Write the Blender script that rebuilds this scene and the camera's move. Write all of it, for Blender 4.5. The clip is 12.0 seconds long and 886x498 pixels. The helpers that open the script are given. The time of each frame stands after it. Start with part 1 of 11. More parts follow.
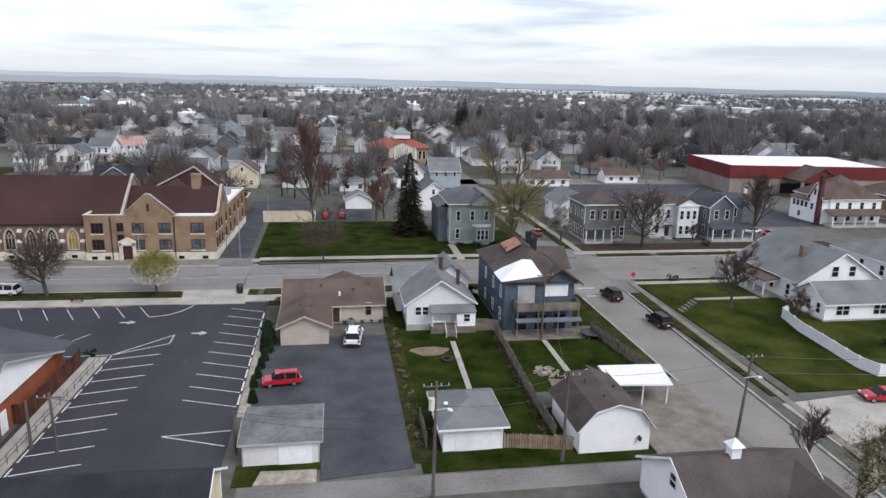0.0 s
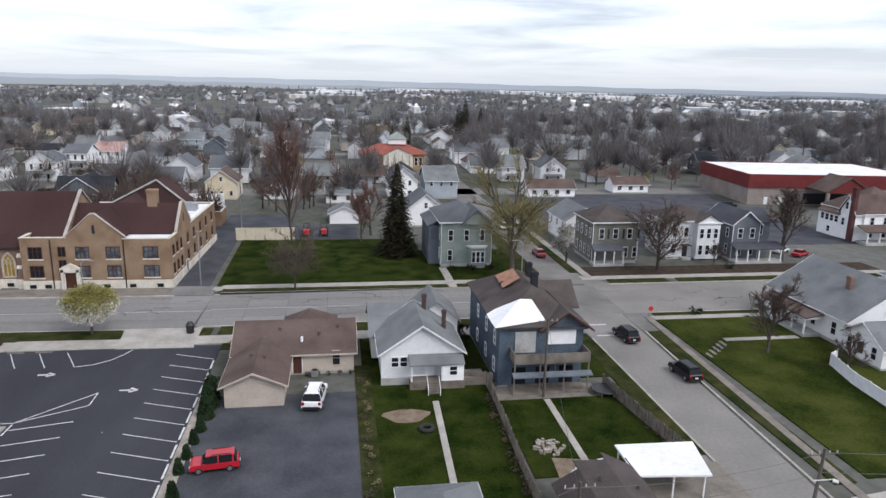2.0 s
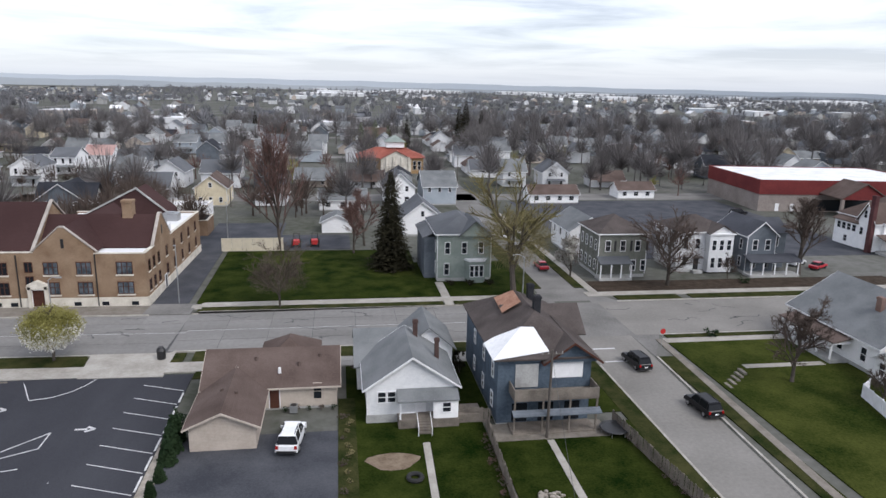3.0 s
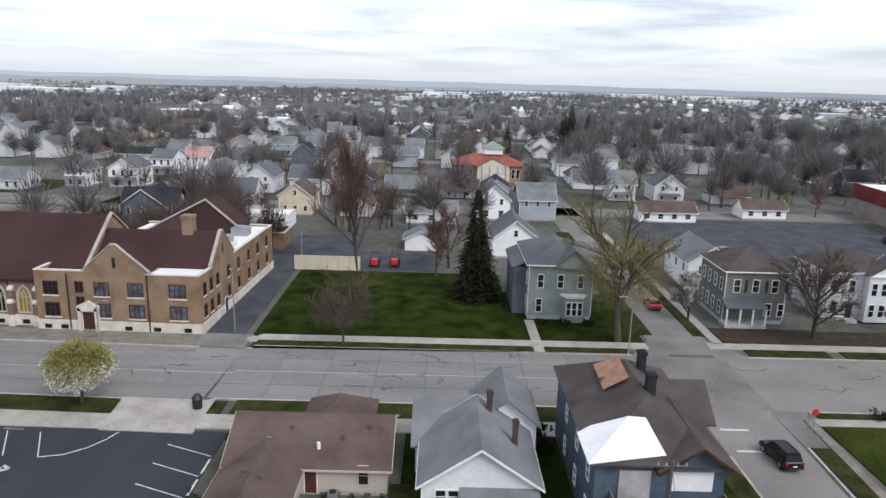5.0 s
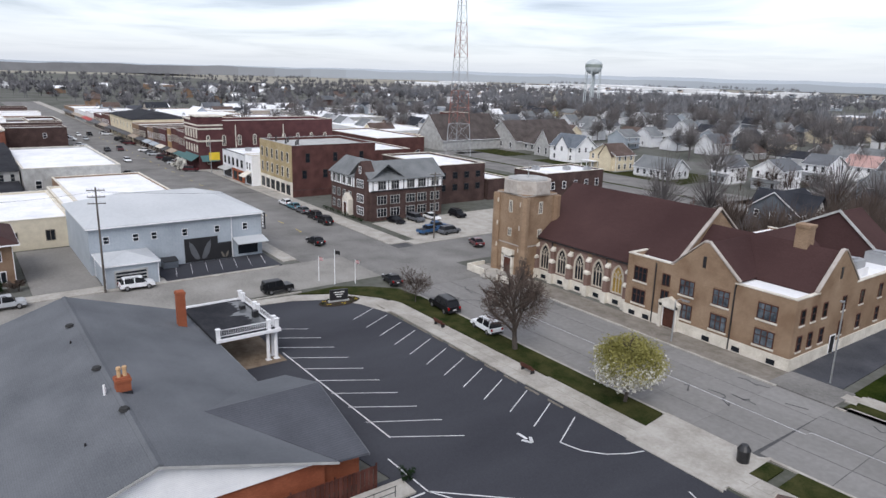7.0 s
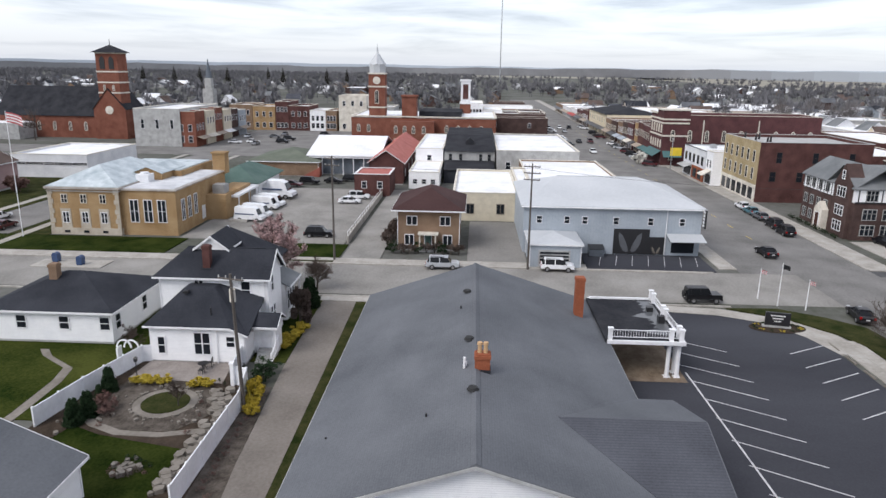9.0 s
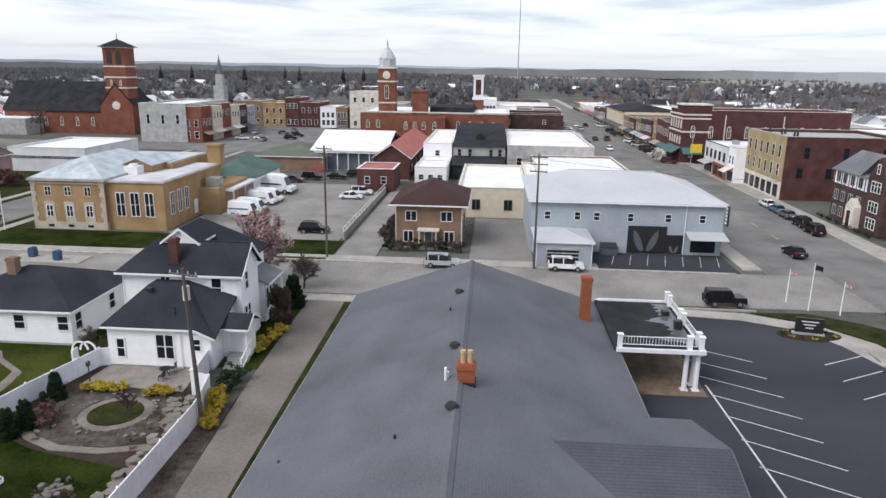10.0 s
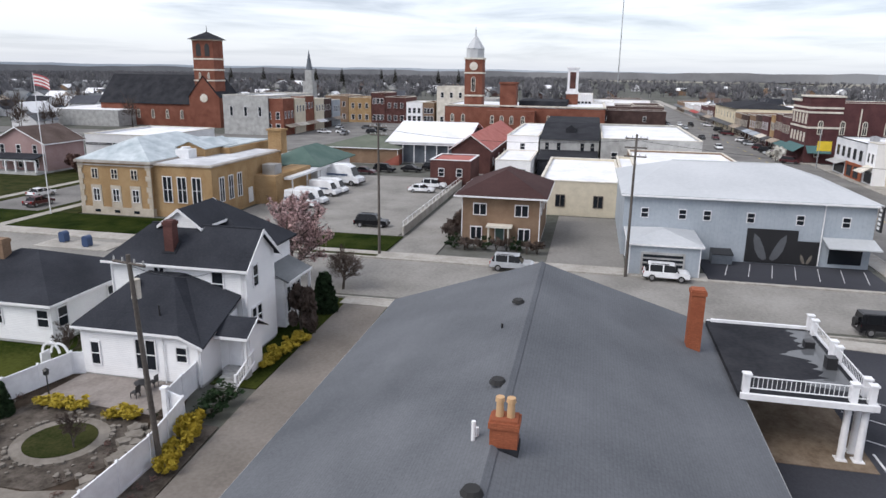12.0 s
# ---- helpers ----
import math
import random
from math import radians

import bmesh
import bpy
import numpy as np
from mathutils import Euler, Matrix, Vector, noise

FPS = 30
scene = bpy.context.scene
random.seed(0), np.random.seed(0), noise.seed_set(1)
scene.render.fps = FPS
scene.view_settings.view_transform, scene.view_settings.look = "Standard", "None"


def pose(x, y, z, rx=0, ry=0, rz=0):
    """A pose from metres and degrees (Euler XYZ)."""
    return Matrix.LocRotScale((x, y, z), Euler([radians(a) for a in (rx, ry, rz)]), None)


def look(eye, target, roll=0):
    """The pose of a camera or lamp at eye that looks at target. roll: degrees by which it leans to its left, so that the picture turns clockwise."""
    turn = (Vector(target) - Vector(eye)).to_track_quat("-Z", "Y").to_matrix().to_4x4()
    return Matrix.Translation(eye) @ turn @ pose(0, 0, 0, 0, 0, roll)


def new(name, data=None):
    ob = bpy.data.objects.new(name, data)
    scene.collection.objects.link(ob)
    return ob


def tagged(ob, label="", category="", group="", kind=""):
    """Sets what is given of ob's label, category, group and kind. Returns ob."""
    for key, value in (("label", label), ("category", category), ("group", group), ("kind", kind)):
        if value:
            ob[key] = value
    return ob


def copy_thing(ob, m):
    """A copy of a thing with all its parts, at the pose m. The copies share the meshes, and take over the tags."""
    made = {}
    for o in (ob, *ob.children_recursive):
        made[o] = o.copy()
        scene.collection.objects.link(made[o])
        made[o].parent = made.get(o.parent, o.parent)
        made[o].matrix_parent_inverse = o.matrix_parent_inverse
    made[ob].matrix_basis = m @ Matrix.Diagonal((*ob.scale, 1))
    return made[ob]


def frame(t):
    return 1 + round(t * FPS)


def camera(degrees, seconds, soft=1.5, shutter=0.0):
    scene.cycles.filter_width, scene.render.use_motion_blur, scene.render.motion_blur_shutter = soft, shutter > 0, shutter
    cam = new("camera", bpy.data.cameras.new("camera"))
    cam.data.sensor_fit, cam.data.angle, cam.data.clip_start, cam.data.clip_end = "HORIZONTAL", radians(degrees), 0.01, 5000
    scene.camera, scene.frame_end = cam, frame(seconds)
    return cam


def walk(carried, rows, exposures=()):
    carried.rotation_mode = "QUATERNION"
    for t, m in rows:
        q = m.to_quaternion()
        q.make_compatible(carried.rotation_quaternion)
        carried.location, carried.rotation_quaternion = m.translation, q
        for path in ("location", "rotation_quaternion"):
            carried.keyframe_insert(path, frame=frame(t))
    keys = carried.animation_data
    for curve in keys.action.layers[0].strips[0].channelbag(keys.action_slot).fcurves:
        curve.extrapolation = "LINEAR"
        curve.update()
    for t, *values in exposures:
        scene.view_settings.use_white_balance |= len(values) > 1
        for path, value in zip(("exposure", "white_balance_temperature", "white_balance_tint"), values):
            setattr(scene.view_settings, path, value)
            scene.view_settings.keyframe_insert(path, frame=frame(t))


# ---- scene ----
# ------------------------------------------------------------ camera
cam = camera(65.91, 12.0, 1.5)
PATH = [
    (0, (5.233, -0.845, 33.430), (7.725, 18.420, 28.671), 1.32),
    (0.5, (6.438, 3.183, 33.443), (8.889, 22.455, 28.692), 1.29),
    (1, (7.623, 7.264, 33.479), (10.046, 26.546, 28.752), 1.29),
    (1.5, (8.730, 11.280, 33.546), (11.130, 30.565, 28.819), 1.25),
    (2, (9.744, 15.300, 33.689), (12.125, 34.591, 28.977), 1.25),
    (2.5, (10.697, 19.224, 33.877), (13.059, 38.519, 29.173), 1.24),
    (3, (11.636, 23.181, 34.097), (13.967, 42.481, 29.399), 1.25),
    (3.2, (12.031, 24.826, 34.182), (14.346, 44.130, 29.489), 1.28),
    (4.8, (14.600, 38.365, 34.646), (16.006, 57.752, 29.941), 1.37),
    (5, (14.634, 39.747, 34.660), (14.041, 59.171, 29.931), 1.45),
    (5.2, (14.723, 41.247, 34.565), (11.751, 60.438, 29.779), 1.56),
    (5.5, (15.021, 43.638, 34.242), (7.355, 61.454, 29.363), 1.55),
    (5.7, (15.242, 45.248, 33.901), (4.745, 61.546, 28.982), 1.60),
    (6, (15.169, 47.718, 33.275), (2.777, 62.614, 28.322), 1.63),
    (6.5, (14.377, 51.425, 32.228), (0.528, 64.977, 27.274), 1.63),
    (7, (13.077, 54.706, 31.207), (-2.546, 66.154, 26.221), 1.57),
    (7.2, (12.383, 55.811, 30.797), (-4.212, 65.785, 25.786), 1.48),
    (7.5, (11.144, 57.158, 30.134), (-6.890, 64.169, 25.072), 1.36),
    (7.7, (10.237, 58.097, 29.702), (-8.642, 62.296, 24.607), 1.32),
    (9.3, (2.746, 63.126, 26.715), (-16.566, 62.157, 21.605), 0.88),
    (9.5, (1.433, 63.560, 26.255), (-17.876, 62.460, 21.158), 0.91),
    (10, (-2.135, 64.515, 25.084), (-21.429, 63.194, 19.988), 0.87),
    (10.5, (-5.625, 65.280, 23.955), (-24.871, 63.309, 18.885), 0.83),
    (11, (-9.080, 65.763, 22.850), (-28.248, 63.072, 17.816), 0.79),
    (11.5, (-12.683, 65.948, 21.784), (-31.738, 62.533, 16.760), 0.85),
    (12, (-16.311, 65.873, 20.765), (-35.261, 61.889, 15.761), 0.83),
]
walk(cam, [(t, look(eye, target, roll)) for t, eye, target, roll in PATH],
     [(0.0, 0.0, 6330, 10), (5.0, -0.02, 6330, 10), (6.5, -0.06, 6310, 10), (7.6, -0.08, 6310, 10), (9.4, 0.0, 6420, 10), (12.0, 0.0, 6400, 10)])

# ------------------------------------------------------------ sky and sun
SUN_EL, SUN_AZ = radians(46), radians(136)
world = bpy.data.worlds.new("overcast_sky")
scene.world = world
world.use_nodes = True
wt = world.node_tree
wt.nodes.clear()


def wn(kind, **props):
    n = wt.nodes.new(kind)
    for k, v in props.items():
        n.inputs[k].default_value = v
    return n


sky = wt.nodes.new("ShaderNodeTexSky")
sky.sky_type, sky.sun_disc = "NISHITA", False
sky.sun_elevation, sky.sun_rotation = SUN_EL, SUN_AZ
tc = wt.nodes.new("ShaderNodeTexCoord")
sep = wt.nodes.new("ShaderNodeSeparateXYZ")
wt.links.new(tc.outputs["Generated"], sep.inputs[0])


def wmath(op, a, b):
    n = wt.nodes.new("ShaderNodeMath")
    n.operation = op
    for i, v in enumerate((a, b)):
        if isinstance(v, (int, float)):
            n.inputs[i].default_value = v
        else:
            wt.links.new(v, n.inputs[i])
    return n.outputs[0]


# a flat cloud deck seen in perspective
high = wmath("ADD", wmath("MAXIMUM", sep.outputs[2], 0.0), 0.055)
cu, cv = wmath("DIVIDE", sep.outputs[0], high), wmath("DIVIDE", sep.outputs[1], high)
comb = wt.nodes.new("ShaderNodeCombineXYZ")
wt.links.new(cu, comb.inputs[0])
wt.links.new(cv, comb.inputs[1])
cloud = wn("ShaderNodeTexNoise", Scale=0.42, Detail=7.0, Roughness=0.55, Distortion=0.4)
wt.links.new(comb.outputs[0], cloud.inputs["Vector"])
ramp = wt.nodes.new("ShaderNodeValToRGB")
wt.links.new(cloud.outputs["Fac"], ramp.inputs[0])
ramp.color_ramp.elements[0].position, ramp.color_ramp.elements[0].color = 0.36, (0.415, 0.428, 0.51, 1)
ramp.color_ramp.elements[1].position, ramp.color_ramp.elements[1].color = 0.57, (1.0, 0.99, 1.03, 1)
el = ramp.color_ramp.elements.new(0.46)
el.color = (0.72, 0.73, 0.805, 1)
# the veil thickens to an even pale band at the horizon
hz = wt.nodes.new("ShaderNodeMapRange")
wt.links.new(sep.outputs[2], hz.inputs["Value"])
hz.inputs["From Min"].default_value, hz.inputs["From Max"].default_value = 0.0, 0.11
mixh = wt.nodes.new("ShaderNodeMix")
mixh.data_type = "RGBA"
wt.links.new(hz.outputs["Result"], mixh.inputs["Factor"])
mixh.inputs["A"].default_value = (0.64, 0.675, 0.77, 1)
wt.links.new(ramp.outputs["Color"], mixh.inputs["B"])
bg_cloud, bg_sky, addw = wn("ShaderNodeBackground", Strength=0.95), wn("ShaderNodeBackground", Strength=0.05), wt.nodes.new("ShaderNodeAddShader")
wt.links.new(mixh.outputs["Result"], bg_cloud.inputs["Color"])
wt.links.new(sky.outputs["Color"], bg_sky.inputs["Color"])
wt.links.new(bg_cloud.outputs[0], addw.inputs[0])
wt.links.new(bg_sky.outputs[0], addw.inputs[1])
wout = wt.nodes.new("ShaderNodeOutputWorld")
wt.links.new(addw.outputs[0], wout.inputs["Surface"])

sun = new("sun", bpy.data.lights.new("sun", "SUN"))
sun.data.energy, sun.data.angle, sun.data.color = 2.1, radians(30), (1.0, 0.955, 0.925)
sun.matrix_world = look((math.sin(SUN_AZ) * math.cos(SUN_EL) * 100, math.cos(SUN_AZ) * math.cos(SUN_EL) * 100, math.sin(SUN_EL) * 100), (0, 0, 0))


# ------------------------------------------------------------ materials
def surf(name, a, b, rough=0.85, grain=6.0, stain=0.35, bump=0.15, lines=None, metal=0.0, spec=0.12, per=0.0, mix=1.0, stretch=None, dark=0.8):
    """A worn surface: two colours by fine grain and broad stains. lines: (step along the wall, step up, depth of colour, mortar)."""
    m = bpy.data.materials.new(name)
    m.use_nodes = True
    nt = m.node_tree
    bs = nt.nodes["Principled BSDF"]
    bs.inputs["Roughness"].default_value, bs.inputs["Metallic"].default_value = rough, metal
    bs.inputs["Specular IOR Level"].default_value = spec
    geo = nt.nodes.new("ShaderNodeNewGeometry")
    pos = geo.outputs["Position"]
    if stretch:
        vm = nt.nodes.new("ShaderNodeVectorMath")
        vm.operation = "MULTIPLY"
        nt.links.new(pos, vm.inputs[0])
        vm.inputs[1].default_value = stretch
        spos = vm.outputs[0]
    else:
        spos = pos
    n1, n2 = nt.nodes.new("ShaderNodeTexNoise"), nt.nodes.new("ShaderNodeTexNoise")
    n1.inputs["Scale"].default_value, n1.inputs["Detail"].default_value, n1.inputs["Roughness"].default_value = grain, 5, 0.65
    n2.inputs["Scale"].default_value, n2.inputs["Detail"].default_value = stain, 4
    nt.links.new(pos, n1.inputs["Vector"])
    nt.links.new(spos, n2.inputs["Vector"])
    mx = nt.nodes.new("ShaderNodeMix")
    mx.data_type = "RGBA"
    mx.inputs["A"].default_value, mx.inputs["B"].default_value = (*a, 1), (*b, 1)
    ad = nt.nodes.new("ShaderNodeMath")
    ad.operation = "MULTIPLY_ADD"
    nt.links.new(n1.outputs["Fac"], ad.inputs[0])
    ad.inputs[1].default_value = 0.7
    nt.links.new(n2.outputs["Fac"], ad.inputs[2])
    mr = nt.nodes.new("ShaderNodeMapRange")
    nt.links.new(ad.outputs[0], mr.inputs["Value"])
    mr.inputs["From Min"].default_value, mr.inputs["From Max"].default_value = 0.62, 1.08
    mr.inputs["To Max"].default_value = mix
    nt.links.new(mr.outputs["Result"], mx.inputs["Factor"])
    col = mx.outputs["Result"]
    hgt = n1.outputs["Fac"]
    if lines:
        du, dv, depth, mortar = lines
        sx = nt.nodes.new("ShaderNodeSeparateXYZ")
        nt.links.new(pos, sx.inputs[0])
        su = nt.nodes.new("ShaderNodeMath")
        nt.links.new(sx.outputs[0], su.inputs[0])
        nt.links.new(sx.outputs[1], su.inputs[1])
        cb = nt.nodes.new("ShaderNodeCombineXYZ")
        nt.links.new(su.outputs[0], cb.inputs[0])
        nt.links.new(sx.outputs[2], cb.inputs[1])
        br = nt.nodes.new("ShaderNodeTexBrick")
        nt.links.new(cb.outputs[0], br.inputs["Vector"])
        br.inputs["Scale"].default_value = 1.0
        br.inputs["Brick Width"].default_value, br.inputs["Row Height"].default_value = du, dv
        br.inputs["Mortar Size"].default_value = mortar
        br.inputs["Color1"].default_value, br.inputs["Color2"].default_value = (1, 1, 1, 1), (dark, dark, dark, 1)
        br.inputs["Mortar"].default_value = (depth, depth, depth, 1)
        ml = nt.nodes.new("ShaderNodeMix")
        ml.data_type, ml.blend_type = "RGBA", "MULTIPLY"
        ml.inputs["Factor"].default_value = 1.0
        nt.links.new(col, ml.inputs["A"])
        nt.links.new(br.outputs["Color"], ml.inputs["B"])
        col = ml.outputs["Result"]
    if per:
        oi = nt.nodes.new("ShaderNodeObjectInfo")
        hs = nt.nodes.new("ShaderNodeHueSaturation")
        mr2 = nt.nodes.new("ShaderNodeMapRange")
        nt.links.new(oi.outputs["Random"], mr2.inputs["Value"])
        mr2.inputs["To Min"].default_value, mr2.inputs["To Max"].default_value = 1 - per, 1 + per
        nt.links.new(mr2.outputs["Result"], hs.inputs["Value"])
        nt.links.new(col, hs.inputs["Color"])
        col = hs.outputs["Color"]
    nt.links.new(col, bs.inputs["Base Color"])
    if bump:
        bp = nt.nodes.new("ShaderNodeBump")
        bp.inputs["Strength"].default_value, bp.inputs["Distance"].default_value = bump, 0.05
        nt.links.new(hgt, bp.inputs["Height"])
        nt.links.new(bp.outputs["Normal"], bs.inputs["Normal"])
    return m


def plain(name, c, rough=0.5, metal=0.0, spec=0.5, coat=0.0, per=0.0):
    """A painted or moulded surface with a faint mottling."""
    m = surf(name, tuple(v * 0.88 for v in c), tuple(min(1, v * 1.06) for v in c), rough, 3.0, 0.8, 0.0, None, metal, spec, per)
    m.node_tree.nodes["Principled BSDF"].inputs["Coat Weight"].default_value = coat
    return m


M = dict(
    ground=surf("town_ground", (0.058, 0.063, 0.045), (0.15, 0.148, 0.138), 0.95, 0.5, 0.03, 0.3),
    grass=surf("lawn_grass", (0.004, 0.012, 0.0015), (0.036, 0.046, 0.01), 0.95, 5.0, 0.3, 0.5, spec=0.02),
    verge=surf("verge_grass", (0.013, 0.022, 0.006), (0.056, 0.055, 0.022), 0.95, 6.0, 0.5, 0.5, spec=0.02),
    lawn_b=surf("rough_spring_grass", (0.009, 0.019, 0.003), (0.06, 0.068, 0.016), 0.95, 4.0, 0.16, 0.5, spec=0.02),
    walkd=surf("old_brown_concrete", (0.145, 0.13, 0.11), (0.25, 0.227, 0.197), 0.9, 3.0, 0.5, 0.1),
    patio=surf("pinkish_patio_paving", (0.2, 0.175, 0.158), (0.31, 0.278, 0.255), 0.9, 4.0, 0.6, 0.15),
    gsoil=surf("stony_garden_soil", (0.04, 0.033, 0.026), (0.13, 0.112, 0.095), 0.95, 5.0, 0.8, 0.5),
    umber=surf("dark_umber_shingle", (0.058, 0.048, 0.045), (0.11, 0.094, 0.088), 0.9, 7.0, 0.3, 0.25, (9.0, 0.07, 0.86, 0.008), dark=0.96),
    siding_b=surf("greyed_white_siding", (0.58, 0.59, 0.61), (0.76, 0.765, 0.77), 0.7, 3.0, 0.3, 0.05, (9.0, 0.16, 0.85, 0.012), dark=0.97),
    deepred=surf("deep_red_brick", (0.17, 0.062, 0.042), (0.27, 0.115, 0.08), 0.9, 12.0, 0.4, 0.15, (0.22, 0.075, 0.82, 0.012)),
    drivec=surf("beige_drive_concrete", (0.15, 0.134, 0.117), (0.235, 0.213, 0.189), 0.9, 4.0, 0.2, 0.06),
    tanwood=surf("pale_tan_boards", (0.2, 0.15, 0.1), (0.34, 0.27, 0.19), 0.9, 8.0, 0.7, 0.3, per=0.2),
    dirt=surf("bare_soil", (0.13, 0.095, 0.065), (0.24, 0.19, 0.14), 0.95, 5.0, 0.9, 0.4),
    mulch=surf("brown_mulch", (0.026, 0.02, 0.014), (0.068, 0.05, 0.037), 0.95, 9.0, 0.8, 0.6),
    gravel=surf("pale_gravel", (0.2, 0.18, 0.15), (0.42, 0.38, 0.33), 0.95, 9.0, 1.2, 0.6),
    asphalt=surf("sealed_asphalt", (0.034, 0.035, 0.042), (0.056, 0.058, 0.067), 0.8, 8.0, 0.13, 0.1, stretch=(1, 0.35, 1)),
    asphalt_b=surf("worn_asphalt", (0.04, 0.043, 0.052), (0.085, 0.088, 0.098), 0.8, 6.0, 0.25, 0.12),
    grey_road=surf("old_grey_asphalt", (0.13, 0.126, 0.119), (0.23, 0.223, 0.212), 0.9, 3.0, 0.16, 0.1),
    oldroad=surf("old_tan_concrete_street", (0.18, 0.172, 0.157), (0.3, 0.288, 0.266), 0.9, 3.0, 0.16, 0.1),
    paleroad=surf("pale_worn_concrete", (0.172, 0.164, 0.151), (0.25, 0.239, 0.222), 0.9, 2.5, 0.12, 0.1),
    concrete=surf("road_concrete", (0.165, 0.16, 0.152), (0.242, 0.236, 0.227), 0.9, 1.6, 0.3, 0.06, stretch=(0.1, 0.8, 1), per=0.07),
    walkc=surf("pavement_concrete", (0.28, 0.262, 0.23), (0.42, 0.4, 0.365), 0.9, 3.0, 0.4, 0.1, per=0.06),
    kerb=surf("kerb_concrete", (0.28, 0.26, 0.23), (0.45, 0.43, 0.39), 0.9, 5.0, 0.9, 0.1),
    line=surf("road_paint", (0.42, 0.42, 0.43), (0.7, 0.7, 0.7), 0.7, 12.0, 1.5, 0.0),
    yline=surf("yellow_road_paint", (0.45, 0.33, 0.06), (0.6, 0.46, 0.12), 0.7, 12.0, 1.5, 0.0),
    seal=surf("crack_sealant", (0.045, 0.045, 0.05), (0.1, 0.1, 0.1), 0.6, 6.0, 1.0, 0.0),
    buff=surf("buff_brick", (0.232, 0.15, 0.096), (0.38, 0.277, 0.19), 0.9, 14.0, 0.35, 0.15, (0.22, 0.075, 0.72, 0.012)),
    buff_y=surf("yellow_brick", (0.32, 0.2, 0.095), (0.48, 0.335, 0.185), 0.9, 14.0, 0.35, 0.15, (0.22, 0.075, 0.75, 0.012)),
    paleyellow=surf("pale_yellow_brick", (0.34, 0.265, 0.145), (0.5, 0.41, 0.25), 0.9, 14.0, 0.35, 0.15, (0.22, 0.075, 0.75, 0.012)),
    brickgrey=surf("greyish_red_brick", (0.17, 0.105, 0.085), (0.31, 0.215, 0.185), 0.9, 14.0, 0.35, 0.15, (0.22, 0.075, 0.78, 0.012)),
    red=surf("red_brick", (0.072, 0.033, 0.03), (0.138, 0.067, 0.06), 0.9, 14.0, 0.4, 0.15, (0.22, 0.075, 0.85, 0.012)),
    orange=surf("orange_brick", (0.25, 0.074, 0.038), (0.37, 0.128, 0.068), 0.88, 12.0, 0.5, 0.2, (0.22, 0.075, 0.78, 0.012)),
    dkbrick=surf("dark_brown_brick", (0.058, 0.038, 0.034), (0.115, 0.075, 0.068), 0.9, 14.0, 0.4, 0.15, (0.22, 0.075, 0.8, 0.012)),
    tanbrick=surf("tan_brick", (0.2, 0.13, 0.085), (0.31, 0.215, 0.148), 0.9, 14.0, 0.4, 0.15, (0.22, 0.075, 0.8, 0.012)),
    stone=surf("limestone", (0.5, 0.46, 0.39), (0.74, 0.7, 0.62), 0.85, 5.0, 0.7, 0.12),
    tracery=surf("beige_window_stone", (0.36, 0.31, 0.25), (0.52, 0.47, 0.39), 0.85, 6.0, 0.8, 0.1),
    coping=surf("weathered_coping_stone", (0.3, 0.27, 0.24), (0.48, 0.44, 0.4), 0.85, 5.0, 0.7, 0.12),
    stone_g=surf("grey_stone", (0.3, 0.3, 0.29), (0.47, 0.47, 0.46), 0.85, 5.0, 0.7, 0.12),
    siding=surf("white_siding", (0.82, 0.825, 0.835), (0.92, 0.92, 0.92), 0.6, 3.0, 0.5, 0.05, (9.0, 0.14, 0.82, 0.012), dark=0.97),
    cream=surf("cream_siding", (0.58, 0.5, 0.36), (0.72, 0.64, 0.47), 0.7, 3.0, 0.5, 0.05, (9.0, 0.16, 0.85, 0.012), dark=0.97),
    tansid=surf("tan_vinyl_siding", (0.43, 0.37, 0.315), (0.54, 0.475, 0.41), 0.7, 3.0, 0.5, 0.05, (9.0, 0.16, 0.85, 0.012), dark=0.97),
    bluesid=surf("weathered_blue_siding", (0.058, 0.08, 0.108), (0.112, 0.145, 0.185), 0.8, 4.0, 0.6, 0.08, (9.0, 0.15, 0.75, 0.014), dark=0.95),
    greensid=surf("sage_green_siding", (0.2, 0.24, 0.22), (0.3, 0.34, 0.31), 0.75, 3.0, 0.5, 0.05, (9.0, 0.15, 0.8, 0.012), dark=0.97),
    olivesid=surf("olive_grey_siding", (0.13, 0.135, 0.115), (0.21, 0.215, 0.19), 0.75, 3.0, 0.5, 0.05, (9.0, 0.15, 0.8, 0.012), dark=0.97),
    slatesid=surf("slate_grey_siding", (0.1, 0.115, 0.135), (0.17, 0.19, 0.215), 0.75, 3.0, 0.5, 0.05, (9.0, 0.15, 0.8, 0.012), dark=0.97),
    bluemetal=surf("blue_grey_metal_cladding", (0.31, 0.35, 0.39), (0.4, 0.44, 0.48), 0.55, 3.0, 0.3, 0.03, (0.45, 40.0, 0.86, 0.012), dark=0.99),
    darkroof=surf("charcoal_shingle", (0.096, 0.102, 0.112), (0.152, 0.159, 0.171), 0.9, 7.0, 0.16, 0.25, (9.0, 0.05, 0.9, 0.006), dark=0.97),
    blackroof=surf("black_shingle", (0.024, 0.026, 0.032), (0.044, 0.047, 0.056), 0.9, 7.0, 0.3, 0.25, (9.0, 0.07, 0.86, 0.008), dark=0.96),
    brownroof=surf("brown_shingle", (0.08, 0.057, 0.049), (0.14, 0.106, 0.093), 0.9, 7.0, 0.3, 0.25, (9.0, 0.07, 0.86, 0.008), dark=0.96),
